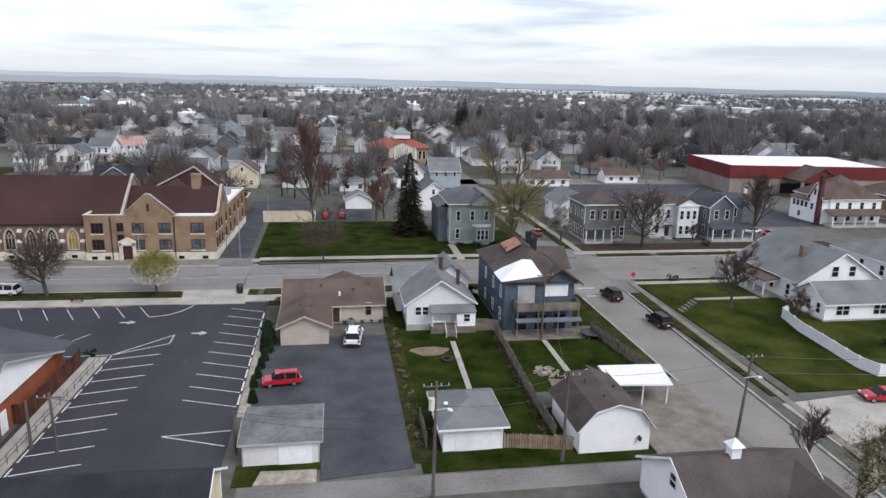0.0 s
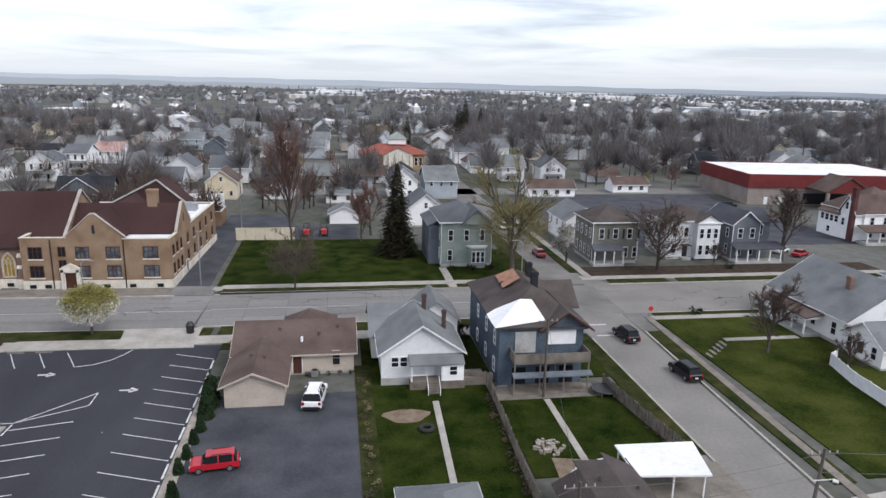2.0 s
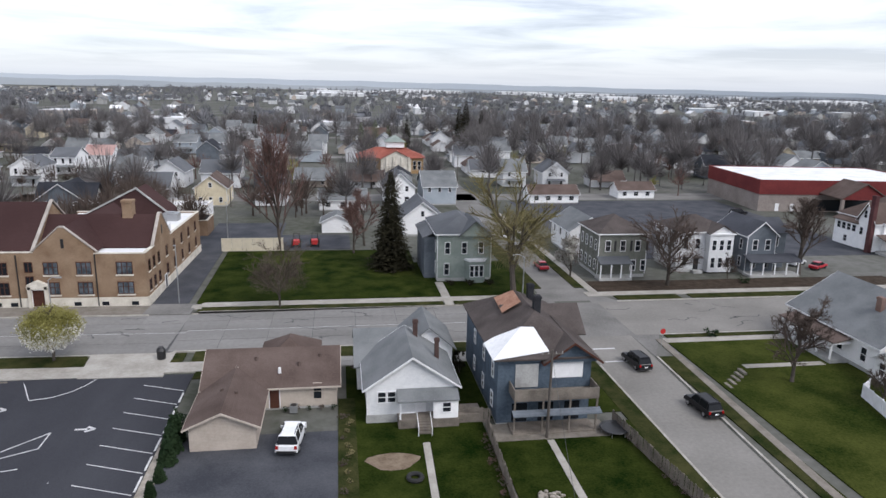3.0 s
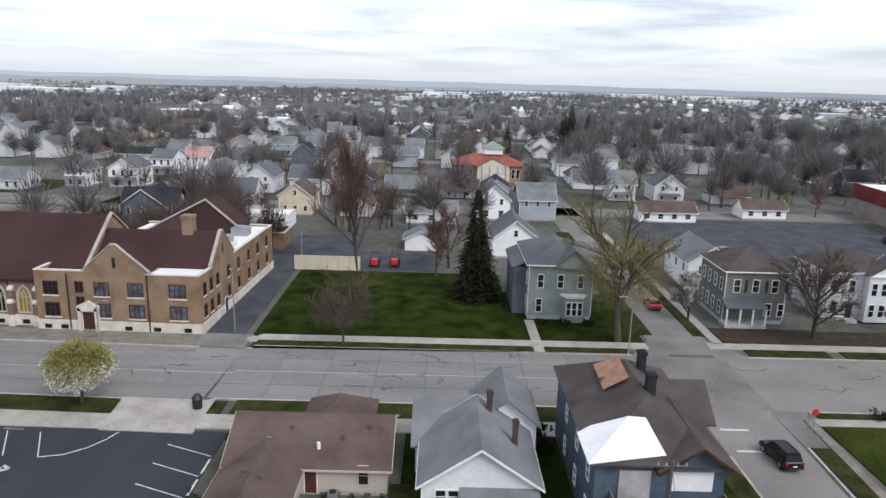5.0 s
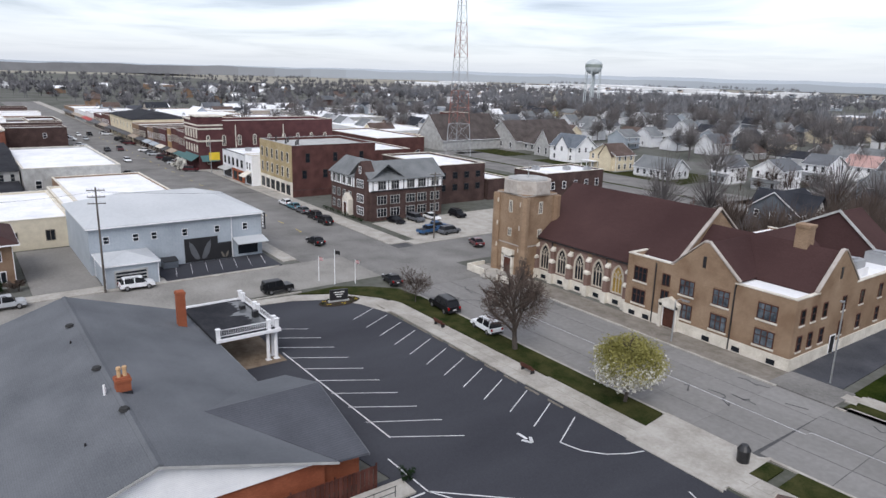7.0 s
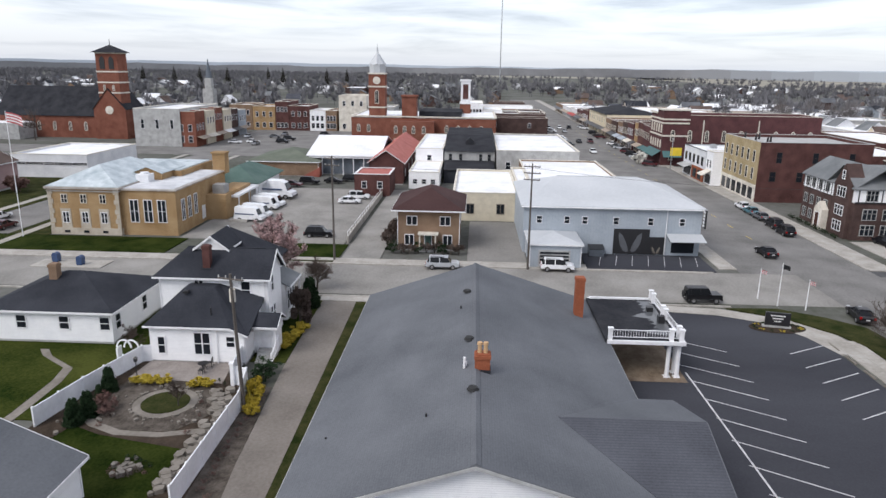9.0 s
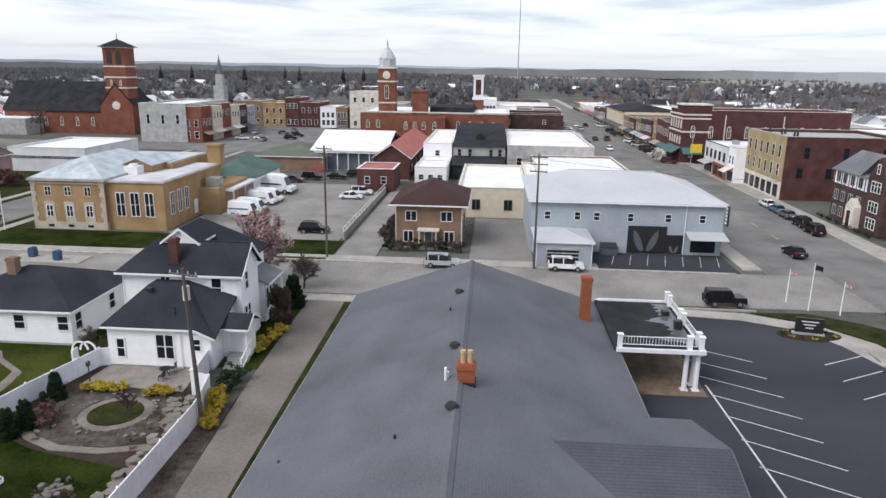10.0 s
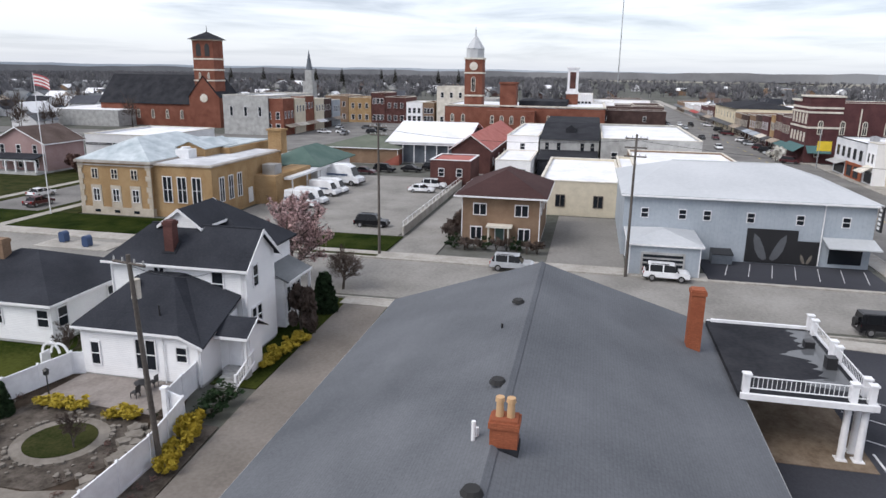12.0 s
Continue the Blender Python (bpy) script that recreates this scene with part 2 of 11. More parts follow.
    maroon=surf("maroon_shingle", (0.047, 0.025, 0.0245), (0.075, 0.042, 0.04), 0.9, 6.0, 0.1, 0.2, (0.9, 0.1, 0.85, 0.008), dark=0.92),
    greyroof=surf("grey_shingle", (0.13, 0.138, 0.142), (0.215, 0.225, 0.23), 0.9, 7.0, 0.3, 0.25, (9.0, 0.07, 0.88, 0.008), dark=0.96),
    oldroof=surf("weathered_grey_sheet_roof", (0.09, 0.093, 0.096), (0.2, 0.205, 0.21), 0.85, 3.0, 0.5, 0.15, (2.2, 9.0, 0.8, 0.02), dark=0.92),
    greenroof=surf("green_shingle", (0.065, 0.115, 0.1), (0.115, 0.165, 0.145), 0.85, 6.0, 0.3, 0.2),
    metalroof=surf("pale_blue_metal_roof", (0.41, 0.428, 0.44), (0.505, 0.52, 0.53), 0.45, 2.0, 0.12, 0.02, spec=0.5),
    leadroof=surf("streaked_lead_roof", (0.33, 0.385, 0.41), (0.56, 0.61, 0.625), 0.5, 1.2, 0.45, 0.05),
    annexroof=surf("stained_pale_roof", (0.42, 0.43, 0.45), (0.66, 0.67, 0.68), 0.7, 1.5, 0.3, 0.03),
    fadedgreen=surf("faded_green_shingle", (0.1, 0.115, 0.09), (0.15, 0.165, 0.13), 0.9, 6.0, 0.3, 0.2),
    membrane=surf("white_roof_membrane", (0.66, 0.67, 0.69), (0.88, 0.88, 0.88), 0.6, 2.0, 0.22, 0.03),
    tarroof=surf("tar_roof", (0.02, 0.021, 0.025), (0.042, 0.043, 0.048), 0.8, 3.0, 0.35, 0.08, spec=0.05),
    pinkroof=surf("faded_pink_roof", (0.36, 0.22, 0.2), (0.46, 0.31, 0.28), 0.75, 3.0, 0.4, 0.1),
    redroof=surf("faded_red_roof", (0.33, 0.1, 0.085), (0.46, 0.17, 0.14), 0.7, 3.0, 0.4, 0.1),
    tileroof=surf("orange_tile_roof", (0.22, 0.068, 0.05), (0.32, 0.112, 0.084), 0.8, 5.0, 0.5, 0.3),
    copper=surf("bare_roof_boards", (0.26, 0.13, 0.09), (0.42, 0.25, 0.17), 0.85, 5.0, 0.8, 0.2),
    white=plain("white_paint", (0.8, 0.8, 0.81), 0.5, per=0.03),
    vinyl=plain("white_vinyl", (0.82, 0.83, 0.85), 0.4),
    black=plain("black_paint", (0.018, 0.018, 0.02), 0.45),
    blueparts=plain("dark_blue_paint", (0.03, 0.06, 0.14), 0.5),
    cream_p=plain("cream_paint", (0.6, 0.54, 0.42), 0.7),
    wood=surf("weathered_wood", (0.12, 0.105, 0.09), (0.24, 0.21, 0.18), 0.9, 8.0, 0.7, 0.3),
    browndoor=surf("brown_stained_wood", (0.055, 0.024, 0.018), (0.1, 0.045, 0.032), 0.7, 8.0, 0.7, 0.2),
    screenwood=surf("dark_red_brown_boards", (0.05, 0.02, 0.016), (0.11, 0.045, 0.035), 0.9, 8.0, 0.7, 0.3, per=0.2),
    polewood=surf("grey_pole_wood", (0.075, 0.065, 0.058), (0.15, 0.135, 0.12), 0.9, 9.0, 0.6, 0.3, stretch=(4, 4, 0.4)),
    bark=surf("grey_bark", (0.05, 0.042, 0.036), (0.11, 0.095, 0.083), 0.95, 9.0, 0.7, 0.5),
    twig=surf("bare_twigs", (0.058, 0.045, 0.038), (0.135, 0.106, 0.092), 0.95, 3.0, 0.3, 0.0, spec=0.0),
    redbud=surf("reddish_budding_twigs", (0.1, 0.056, 0.047), (0.19, 0.122, 0.106), 0.95, 3.0, 0.3, 0.0),
    goldtwig=surf("yellowish_twigs", (0.115, 0.098, 0.052), (0.23, 0.2, 0.105), 0.95, 3.0, 0.3, 0.0, spec=0.0),
    # town twigs greyed in colour to stand for haze over the blocks
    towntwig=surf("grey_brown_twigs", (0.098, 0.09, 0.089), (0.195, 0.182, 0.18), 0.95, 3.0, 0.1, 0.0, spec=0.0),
    dkshingle=surf("dark_charcoal_shingle", (0.062, 0.065, 0.076), (0.1, 0.105, 0.12), 0.9, 7.0, 0.2, 0.25, (9.0, 0.055, 0.8, 0.008), dark=0.95),
    # distance haze west of downtown mixed into the twig colour
    westwood=surf("hazed_brown_grey_woods", (0.12, 0.119, 0.127), (0.205, 0.202, 0.21), 0.95, 0.3, 0.02, 0.0, spec=0.0),
    pinkbrick=surf("pink_painted_brick", (0.3, 0.2, 0.195), (0.4, 0.285, 0.275), 0.85, 3.0, 0.3, 0.05),
    deepdark=surf("deep_maroon_brick", (0.07, 0.031, 0.033), (0.115, 0.053, 0.053), 0.85, 3.0, 0.35, 0.05),
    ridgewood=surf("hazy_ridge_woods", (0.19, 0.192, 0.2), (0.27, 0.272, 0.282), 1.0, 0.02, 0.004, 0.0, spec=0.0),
    # paler, bluer twigs: the haze of distance is in this colour
    farwood=surf("hazed_grey_woods", (0.135, 0.137, 0.147), (0.24, 0.242, 0.252), 0.95, 0.3, 0.02, 0.0, spec=0.0),
    storewall=surf("tan_block_wall", (0.25, 0.215, 0.195), (0.36, 0.315, 0.29), 0.9, 6.0, 0.2, 0.1, (0.4, 0.2, 0.9, 0.012)),
    bandred=surf("dark_red_cladding", (0.125, 0.026, 0.027), (0.18, 0.04, 0.038), 0.7, 2.0, 0.2, 0.0),
    mastred=plain("faded_red_mast_paint", (0.26, 0.11, 0.09), 0.6),
    mastgrey=plain("grey_mast_paint", (0.36, 0.37, 0.38), 0.6),
    goldbud=surf("yellow_green_buds", (0.17, 0.16, 0.045), (0.33, 0.305, 0.11), 0.9, 3.0, 0.3, 0.0),
    blossom=surf("white_blossom", (0.5, 0.485, 0.43), (0.76, 0.74, 0.69), 0.9, 3.0, 0.4, 0.0),
    creambud=surf("cream_buds", (0.36, 0.32, 0.24), (0.62, 0.57, 0.46), 0.9, 3.0, 0.4, 0.0),
    pink=surf("pink_blossom", (0.38, 0.235, 0.23), (0.62, 0.46, 0.445), 0.9, 3.0, 0.4, 0.0),
    forsythia=surf("yellow_blossom", (0.29, 0.215, 0.025), (0.47, 0.37, 0.055), 0.9, 4.0, 0.6, 0.0),
    spruce=surf("spruce_needles", (0.013, 0.012, 0.007), (0.038, 0.035, 0.02), 0.95, 4.0, 0.5, 0.0),
    ever=surf("evergreen_leaves", (0.009, 0.02, 0.008), (0.026, 0.045, 0.02), 0.9, 4.0, 0.5, 0.0),
    pine=surf("olive_pine_needles", (0.05, 0.075, 0.025), (0.11, 0.14, 0.05), 0.9, 4.0, 0.5, 0.0),
    steel=plain("galvanised_steel", (0.42, 0.43, 0.44), 0.45, 0.7),
    tyre=plain("tyre_rubber", (0.02, 0.02, 0.02), 0.85),
    rim=plain("alloy_rim", (0.4, 0.4, 0.41), 0.35, 0.8),
    redsig=plain("red_sign", (0.5, 0.03, 0.03), 0.5),
    yellowsig=plain("yellow_sign", (0.75, 0.55, 0.04), 0.5),
    awning=plain("teal_awning", (0.06, 0.135, 0.135), 0.8),
    tanaw=plain("tan_awning", (0.34, 0.28, 0.22), 0.8),
    redaw=plain("red_awning", (0.36, 0.06, 0.05), 0.8),
    terracotta=plain("terracotta_pot", (0.5, 0.32, 0.17), 0.8),
    lampglass=plain("frosted_lamp_glass", (0.75, 0.75, 0.72), 0.4),
    tank=surf("water_tank_paint", (0.4, 0.44, 0.45), (0.56, 0.6, 0.61), 0.5, 2.0, 0.3, 0.0),
    flagr=plain("flag_cloth_red", (0.45, 0.09, 0.1), 0.8),
    flagw=plain("flag_cloth_white", (0.75, 0.73, 0.72), 0.8),
    wing=plain("grey_mural_paint", (0.1, 0.105, 0.115), 0.6),
    terra=surf("far_fields", (0.21, 0.2, 0.17), (0.33, 0.31, 0.25), 0.95, 0.02, 0.004, 0.0),
)


def glass_mat(name, c, rough):
    m = bpy.data.materials.new(name)
    m.use_nodes = True
    b = m.node_tree.nodes["Principled BSDF"]
    b.inputs["Base Color"].default_value, b.inputs["Roughness"].default_value = (*c, 1), rough
    b.inputs["Specular IOR Level"].default_value = 0.2
    return m


M["glass"] = glass_mat("dark_window_glass", (0.016, 0.019, 0.024), 0.12)
M["blind"] = surf("window_with_pale_blinds", (0.03, 0.04, 0.05), (0.16, 0.19, 0.22), 0.25, 1.2, 0.9, 0.0, (0.6, 2.0, 0.5, 0.02), spec=0.3)
M["cglass"] = glass_mat("tinted_car_glass", (0.012, 0.013, 0.015), 0.06)
M["gold"] = surf("amber_leaded_glass", (0.2, 0.13, 0.03), (0.4, 0.27, 0.07), 0.3, 8.0, 1.0, 0.0)
M["water"] = glass_mat("standing_water", (0.1, 0.105, 0.11), 0.05)
M["hlamp"] = glass_mat("headlight_glass", (0.55, 0.56, 0.58), 0.1)
M["tlamp"] = glass_mat("tail_light_plastic", (0.3, 0.01, 0.01), 0.2)
PAINT = {}


def paint(key, c):
    if key not in PAINT:
        PAINT[key] = plain(key + "_car_paint", c, 0.3, 0.0, 0.4 if max(c) > 0.05 else 0.2, 0.5 if max(c) > 0.05 else 0.1)
    return PAINT[key]
# ------------------------------------------------------------ building kit
class Geo:
    """Vertices and faces of one mesh, in world metres."""

    def __init__(self):
        self.v, self.f = [], []

    def add(self, vs, fs):
        n = len(self.v)
        self.v += [tuple(p) for p in vs]
        self.f += [tuple(n + i for i in q) for q in fs]
        return self

    def box(self, x0, y0, z0, x1, y1, z1):
        return self.add([(x0, y0, z0), (x1, y0, z0), (x1, y1, z0), (x0, y1, z0), (x0, y0, z1), (x1, y0, z1), (x1, y1, z1), (x0, y1, z1)],
                        [(0, 3, 2, 1), (4, 5, 6, 7), (0, 1, 5, 4), (1, 2, 6, 5), (2, 3, 7, 6), (3, 0, 4, 7)])

    def prism(self, pts, z0, z1):
        n = len(pts)
        return self.add([(x, y, z0) for x, y in pts] + [(x, y, z1) for x, y in pts],
                        [tuple(reversed(range(n))), tuple(range(n, 2 * n))] + [(i, (i + 1) % n, n + (i + 1) % n, n + i) for i in range(n)])

    def wedge(self, pts, a0, a1, axis):
        """A polygon in the upright plane (u, z) pushed along x or y."""
        n = len(pts)
        put = (lambda u, z, a: (a, u, z)) if axis == "x" else (lambda u, z, a: (u, a, z))
        return self.add([put(u, z, a0) for u, z in pts] + [put(u, z, a1) for u, z in pts],
                        [tuple(range(n)), tuple(reversed(range(n, 2 * n)))] + [(i, n + i, n + (i + 1) % n, (i + 1) % n) for i in range(n)])

    def tube(self, p, q, r0, r1, n=6, cap=True):
        p, q = Vector(p), Vector(q)
        d = (q - p).normalized()
        s = d.cross(Vector((0, 0, 1)) if abs(d.z) < 0.9 else Vector((1, 0, 0))).normalized()
        u = d.cross(s)
        ring = [(math.cos(2 * math.pi * i / n), math.sin(2 * math.pi * i / n)) for i in range(n)]
        vs = [p + (s * c + u * k) * r0 for c, k in ring] + [q + (s * c + u * k) * r1 for c, k in ring]
        fs = [(i, (i + 1) % n, n + (i + 1) % n, n + i) for i in range(n)]
        if cap:
            fs += [tuple(reversed(range(n))), tuple(range(n, 2 * n))]
        return self.add(vs, fs)

    def slab(self, quad, t):
        """A sloping board: four corners of its top, t thick downwards."""
        return self.add(list(quad) + [(x, y, z - t) for x, y, z in quad],
                        [(0, 1, 2, 3), (7, 6, 5, 4)] + [(i, i + 4, (i + 1) % 4 + 4, (i + 1) % 4) for i in range(4)])

    def face3(self, pts, t):
        n = len(pts)
        return self.add(list(pts) + [(x, y, z - t) for x, y, z in pts],
                        [tuple(range(n)), tuple(reversed(range(n, 2 * n)))] + [(i, n + i, n + (i + 1) % n, (i + 1) % n) for i in range(n)])

    def mesh(self, name, mat, smooth=False):
        me = bpy.data.meshes.new(name)
        me.from_pydata(self.v, [], self.f)
        if len(self.f) < 4000:
            bm = bmesh.new()
            bm.from_mesh(me)
            bmesh.ops.recalc_face_normals(bm, faces=bm.faces)
            bm.to_mesh(me)
            bm.free()
        if smooth:
            me.polygons.foreach_set("use_smooth", [True] * len(me.polygons))
        me.materials.append(mat)
        return me


# The plan is drawn on one square grid; east of the parking lot it is turned by 1.9 degrees and scaled to fit the
# camera's view.
EAST_TURN = 1.871
EAST = Matrix.Translation((35.13, 110.11, 0)) @ pose(0, 0, 0, 0, 0, EAST_TURN) @ Matrix.Scale(1.0066, 4) @ Matrix.Translation((-34.16, -107.81, 0))
PLAN = {}


def in_east(x, y):
    return (x > -13 and 30 < y < 700) or (x > -45 and 158 < y < 700)


def site(x, y):
    """From the plan to the world, each region shifted to fit the camera's view."""
    if in_east(x, y):
        p = EAST @ Vector((x, y, 0))
        return p.x, p.y
    if x < -13 and y < 105:
        k = min(1, max(0, (x + 150) / 80))
        return x + 1.35 * k, y - (0.5 * k if x < -35 else 0)
    if x < -13 and y < 158:
        return x + 0.3, y
    return x, y


def sited(poly):
    """A ground polygon of the plan, broken where the east turn begins and set out in the world."""
    out = []
    for (xa, ya), (xb, yb) in zip(poly, poly[1:] + poly[:1]):
        out.append((xa, ya))
        cuts = [(c - xa) / (xb - xa) for c in (-13.01, -12.99) if (xa - c) * (xb - c) < 0]
        for t in sorted(cuts):
            out.append((xa + (xb - xa) * t, ya + (yb - ya) * t))
    return [site(x, y) for x, y in out]


def lay(ob, x, y, z):
    """Sets a paving piece down at its place in the plan."""
    ob.location = (*site(x, y), z)
    if in_east(x, y):
        ob.rotation_euler = (0, 0, radians(EAST_TURN))


def hang(ob, parent):
    ob.parent = parent
    if parent.type == "EMPTY":
        ob.matrix_parent_inverse = Matrix.Translation(-PLAN[parent.name])
    return ob


def part(name, g, mat, parent, label="", smooth=False):
    ob = hang(new(name, g if isinstance(g, bpy.types.Mesh) else g.mesh(name, mat, smooth)), parent)
    return tagged(ob, label)


def pieces(name, g, mat, parent, label=""):
    """Each separate board or block of g as a part of its own."""
    root = list(range(len(g.v)))

    def find(i):
        while root[i] != i:
            root[i] = root[root[i]]
            i = root[i]
        return i

    for f in g.f:
        for i in f[1:]:
            root[find(i)] = find(f[0])
    groups = {}
    for f in g.f:
        groups.setdefault(find(f[0]), []).append(f)
    for fs in groups.values():
        idx = sorted({i for f in fs for i in f})
        at = {i: k for k, i in enumerate(idx)}
        part(name, Geo().add([g.v[i] for i in idx], [tuple(at[i] for i in f) for f in fs]), mat, parent, label)


def thing(name, x, y, label, category, z=0.0, group="", kind=""):
    ob = new(name)
    PLAN[ob.name] = Vector((x, y, z))
    ob.empty_display_size = 0.5
    lay(ob, x, y, z)
    return tagged(ob, label, category, group, kind)


def single(name, g, mat, label, category, group="", kind="", smooth=False):
    return tagged(new(name, g.mesh(name, mat, smooth)), label, category, group, kind)


def structure(name, g, mat, label):
    return single(name, g, mat, label, "", "", "structure")


TURN = {"s": 0, "e": 90, "n": 180, "w": 270}
CACHE = {}
LITE = [False]


def window_geo(w, h, style):
    """One window as a connected frame with set-back panes: frame geometry, pane geometry."""
    fr, pane = Geo(), Geo()
    b = 0.09 if style != "thin" else 0.06
    if style == "arch":
        pts = [(-w / 2, 0), (w / 2, 0)] + [(w / 2 * math.cos(a), h - w * 0.75 + w * 0.75 * math.sin(a) ** 0.8) for a in [math.pi * i / 8 for i in range(9)]]
        inn = [(x * (1 - 0.34 / w), 0.17 + z * (1 - 0.34 / h)) for x, z in pts]
        n = len(pts)
        fr.add([(x, -0.15, z) for x, z in pts] + [(x, -0.15, z) for x, z in inn] + [(x, 0, z) for x, z in pts] + [(x, -0.03, z) for x, z in inn],
               [(i, (i + 1) % n, n + (i + 1) % n, n + i) for i in range(n)] + [(i, 2 * n + i, 2 * n + (i + 1) % n, (i + 1) % n) for i in range(n)] +
               [(n + i, n + (i + 1) % n, 3 * n + (i + 1) % n, 3 * n + i) for i in range(n)])
        pane.add([(x, -0.03, z) for x, z in inn], [tuple(range(n))])
        # mullion and transom, meeting in one cross
        t = h * 0.55
        m, q = 0.05, w / 2 - 0.16
        cross = [(-m, 0.12), (m, 0.12), (m, t - m), (q, t - m), (q, t + m), (m, t + m), (m, h - 0.3), (-m, h - 0.3), (-m, t + m), (-q, t + m), (-q, t - m), (-m, t - m)]
        fr.wedge(cross, -0.12, -0.02, "y")
        return fr, pane
    if style == "gothic":
        # pointed arch in a broad splayed stone surround, three lights and a traceried head
        zs = h - 0.866 * w
        curve = lambda r, n: [(-w / 2 + r * math.cos(k * math.pi / 3 / n), zs + r * math.sin(k * math.pi / 3 / n)) for k in range(n + 1)]
        right = curve(w, 6)
        pts = [(-w / 2, 0), (w / 2, 0)] + right + [(-x, z) for x, z in reversed(right[:-1])]
        inn = [(x * (1 - 0.56 / w), 0.2 + z * (1 - 0.5 / h)) for x, z in pts]
        n = len(pts)
        fr.add([(x, -0.16, z) for x, z in pts] + [(x, -0.12, z) for x, z in inn] + [(x, 0, z) for x, z in pts] + [(x, -0.02, z) for x, z in inn],
               [(i, (i + 1) % n, n + (i + 1) % n, n + i) for i in range(n)] + [(i, 2 * n + i, 2 * n + (i + 1) % n, (i + 1) % n) for i in range(n)] +
               [(n + i, n + (i + 1) % n, 3 * n + (i + 1) % n, 3 * n + i) for i in range(n)])
        pane.add([(x, -0.02, z) for x, z in inn], [tuple(range(n))])
        q = (w - 0.56) / 2
        sp = zs * 0.92
        bar = 0.055
        for k in (-1, 1):
            x = k * q / 3
            fr.box(x - bar, -0.1, 0.15, x + bar, -0.02, sp + 0.55)
            fr.slab([(x - bar, -0.1, sp + 0.5), (x + bar, -0.1, sp + 0.5), (x * 0.1 + bar, -0.1, sp + 1.25), (x * 0.1 - bar, -0.1, sp + 1.25)], 0.05)
            fr.slab([(x - bar, -0.1, sp + 0.5), (x + bar, -0.1, sp + 0.5), (k * q * 0.78 + bar, -0.1, sp + 0.95), (k * q * 0.78 - bar, -0.1, sp + 0.95)], 0.05)
        for x in (-2 * q / 3, 0.0, 2 * q / 3):
            for k in (-1, 1):
                fr.slab([(x + k * q / 3, -0.1, sp), (x + k * q / 3, -0.04, sp), (x, -0.04, sp + 0.42), (x, -0.1, sp + 0.42)], 0.1)
        return fr, pane
    xs = [-w / 2 - b, -w / 2]
    for k in {"twin": (0.0,), "multi": (0.0,), "triple": (-w / 6, w / 6)}.get(style, ()):
        xs += [k - 0.05, k + 0.05]
    xs += [w / 2, w / 2 + b]
    zs = [-b, 0.0]
    for k in {"sash": (h / 2,), "thin": (h / 2,), "multi": (h / 2,), "triple": (h * 0.62,)}.get(style, ()):
        zs += [k - 0.03, k + 0.03]
    zs += [h, h + b * 1.3]
    nx, nz = len(xs), len(zs)
    fr.add([(x, -0.09, z) for z in zs for x in xs], [])
    rim = [i for i in range(nx)] + [r * nx + nx - 1 for r in range(1, nz)] + [(nz - 1) * nx + i for i in range(nx - 2, -1, -1)] + [r * nx for r in range(nz - 2, 0, -1)]
    base = len(fr.v)
    fr.add([(fr.v[i][0], 0.0, fr.v[i][2]) for i in rim], [])
    m = len(rim)
    fr.f += [(rim[k], base + k, base + (k + 1) % m, rim[(k + 1) % m]) for k in range(m)]
    for r in range(nz - 1):
        for c in range(nx - 1):
            q = (r * nx + c, r * nx + c + 1, (r + 1) * nx + c + 1, (r + 1) * nx + c)
            if r % 2 and c % 2:
                e = len(fr.v)
                back = [(fr.v[i][0], -0.03, fr.v[i][2]) for i in q]
                fr.add(back, [])
                fr.f += [(q[k], q[(k + 1) % 4], e + (k + 1) % 4, e + k) for k in range(4)]
                pane.add(back, [(0, 1, 2, 3)])
            else:
                fr.f.append(q)
    return fr, pane


def window_meshes(w, h, style, fm):
    key = (round(w, 2), round(h, 2), style, fm)
    if key not in CACHE:
        fr, pane = window_geo(w, h, style)
        CACHE[key] = (fr.mesh("window_frame", M[fm]), pane.mesh("pane", M["glass"]))
    return CACHE[key]


def one_window(w, h, style, fm):
    """Frame and panes welded in one mesh, for windows far off."""
    key = (round(w, 2), round(h, 2), style, fm, "one")
    if key not in CACHE:
        fr, pane = window_geo(w, h, style)
        at = {}
        for i, v in enumerate(fr.v):
            at[tuple(round(k, 4) for k in v)] = i
        nf = len(fr.f)
        fr.f += [tuple(at[tuple(round(k, 4) for k in pane.v[i])] for i in f) for f in pane.f]
        me = fr.mesh("window", M[fm])
        me.materials.append(M["glass"])
        me.polygons.foreach_set("material_index", [0] * nf + [1] * (len(me.polygons) - nf))
        CACHE[key] = me
    return CACHE[key]


def window(parent, side, u, z, w, h, at, style="sash", fm="white", pm=None):
    """A window on an upright wall: side s, e, n or w; u along the wall; at: the wall's own place."""
    if LITE[0]:
        ob = hang(new("window", one_window(w, h, style, fm)), parent)
        ob.location = (u, at, z) if side in "sn" else (at, u, z)
        ob.rotation_euler = (0, 0, radians(TURN[side]))
        return ob
    fr, pane = window_meshes(w, h, style, fm)
    ob = hang(new("window", fr), parent)
    ob.location = (u, at, z) if side in "sn" else (at, u, z)
    ob.rotation_euler = (0, 0, radians(TURN[side]))
    p = new("pane", pane)
    p.parent = ob
    if pm:
        p.data = pane.copy()
        p.data.materials[0] = M[pm]
    return ob


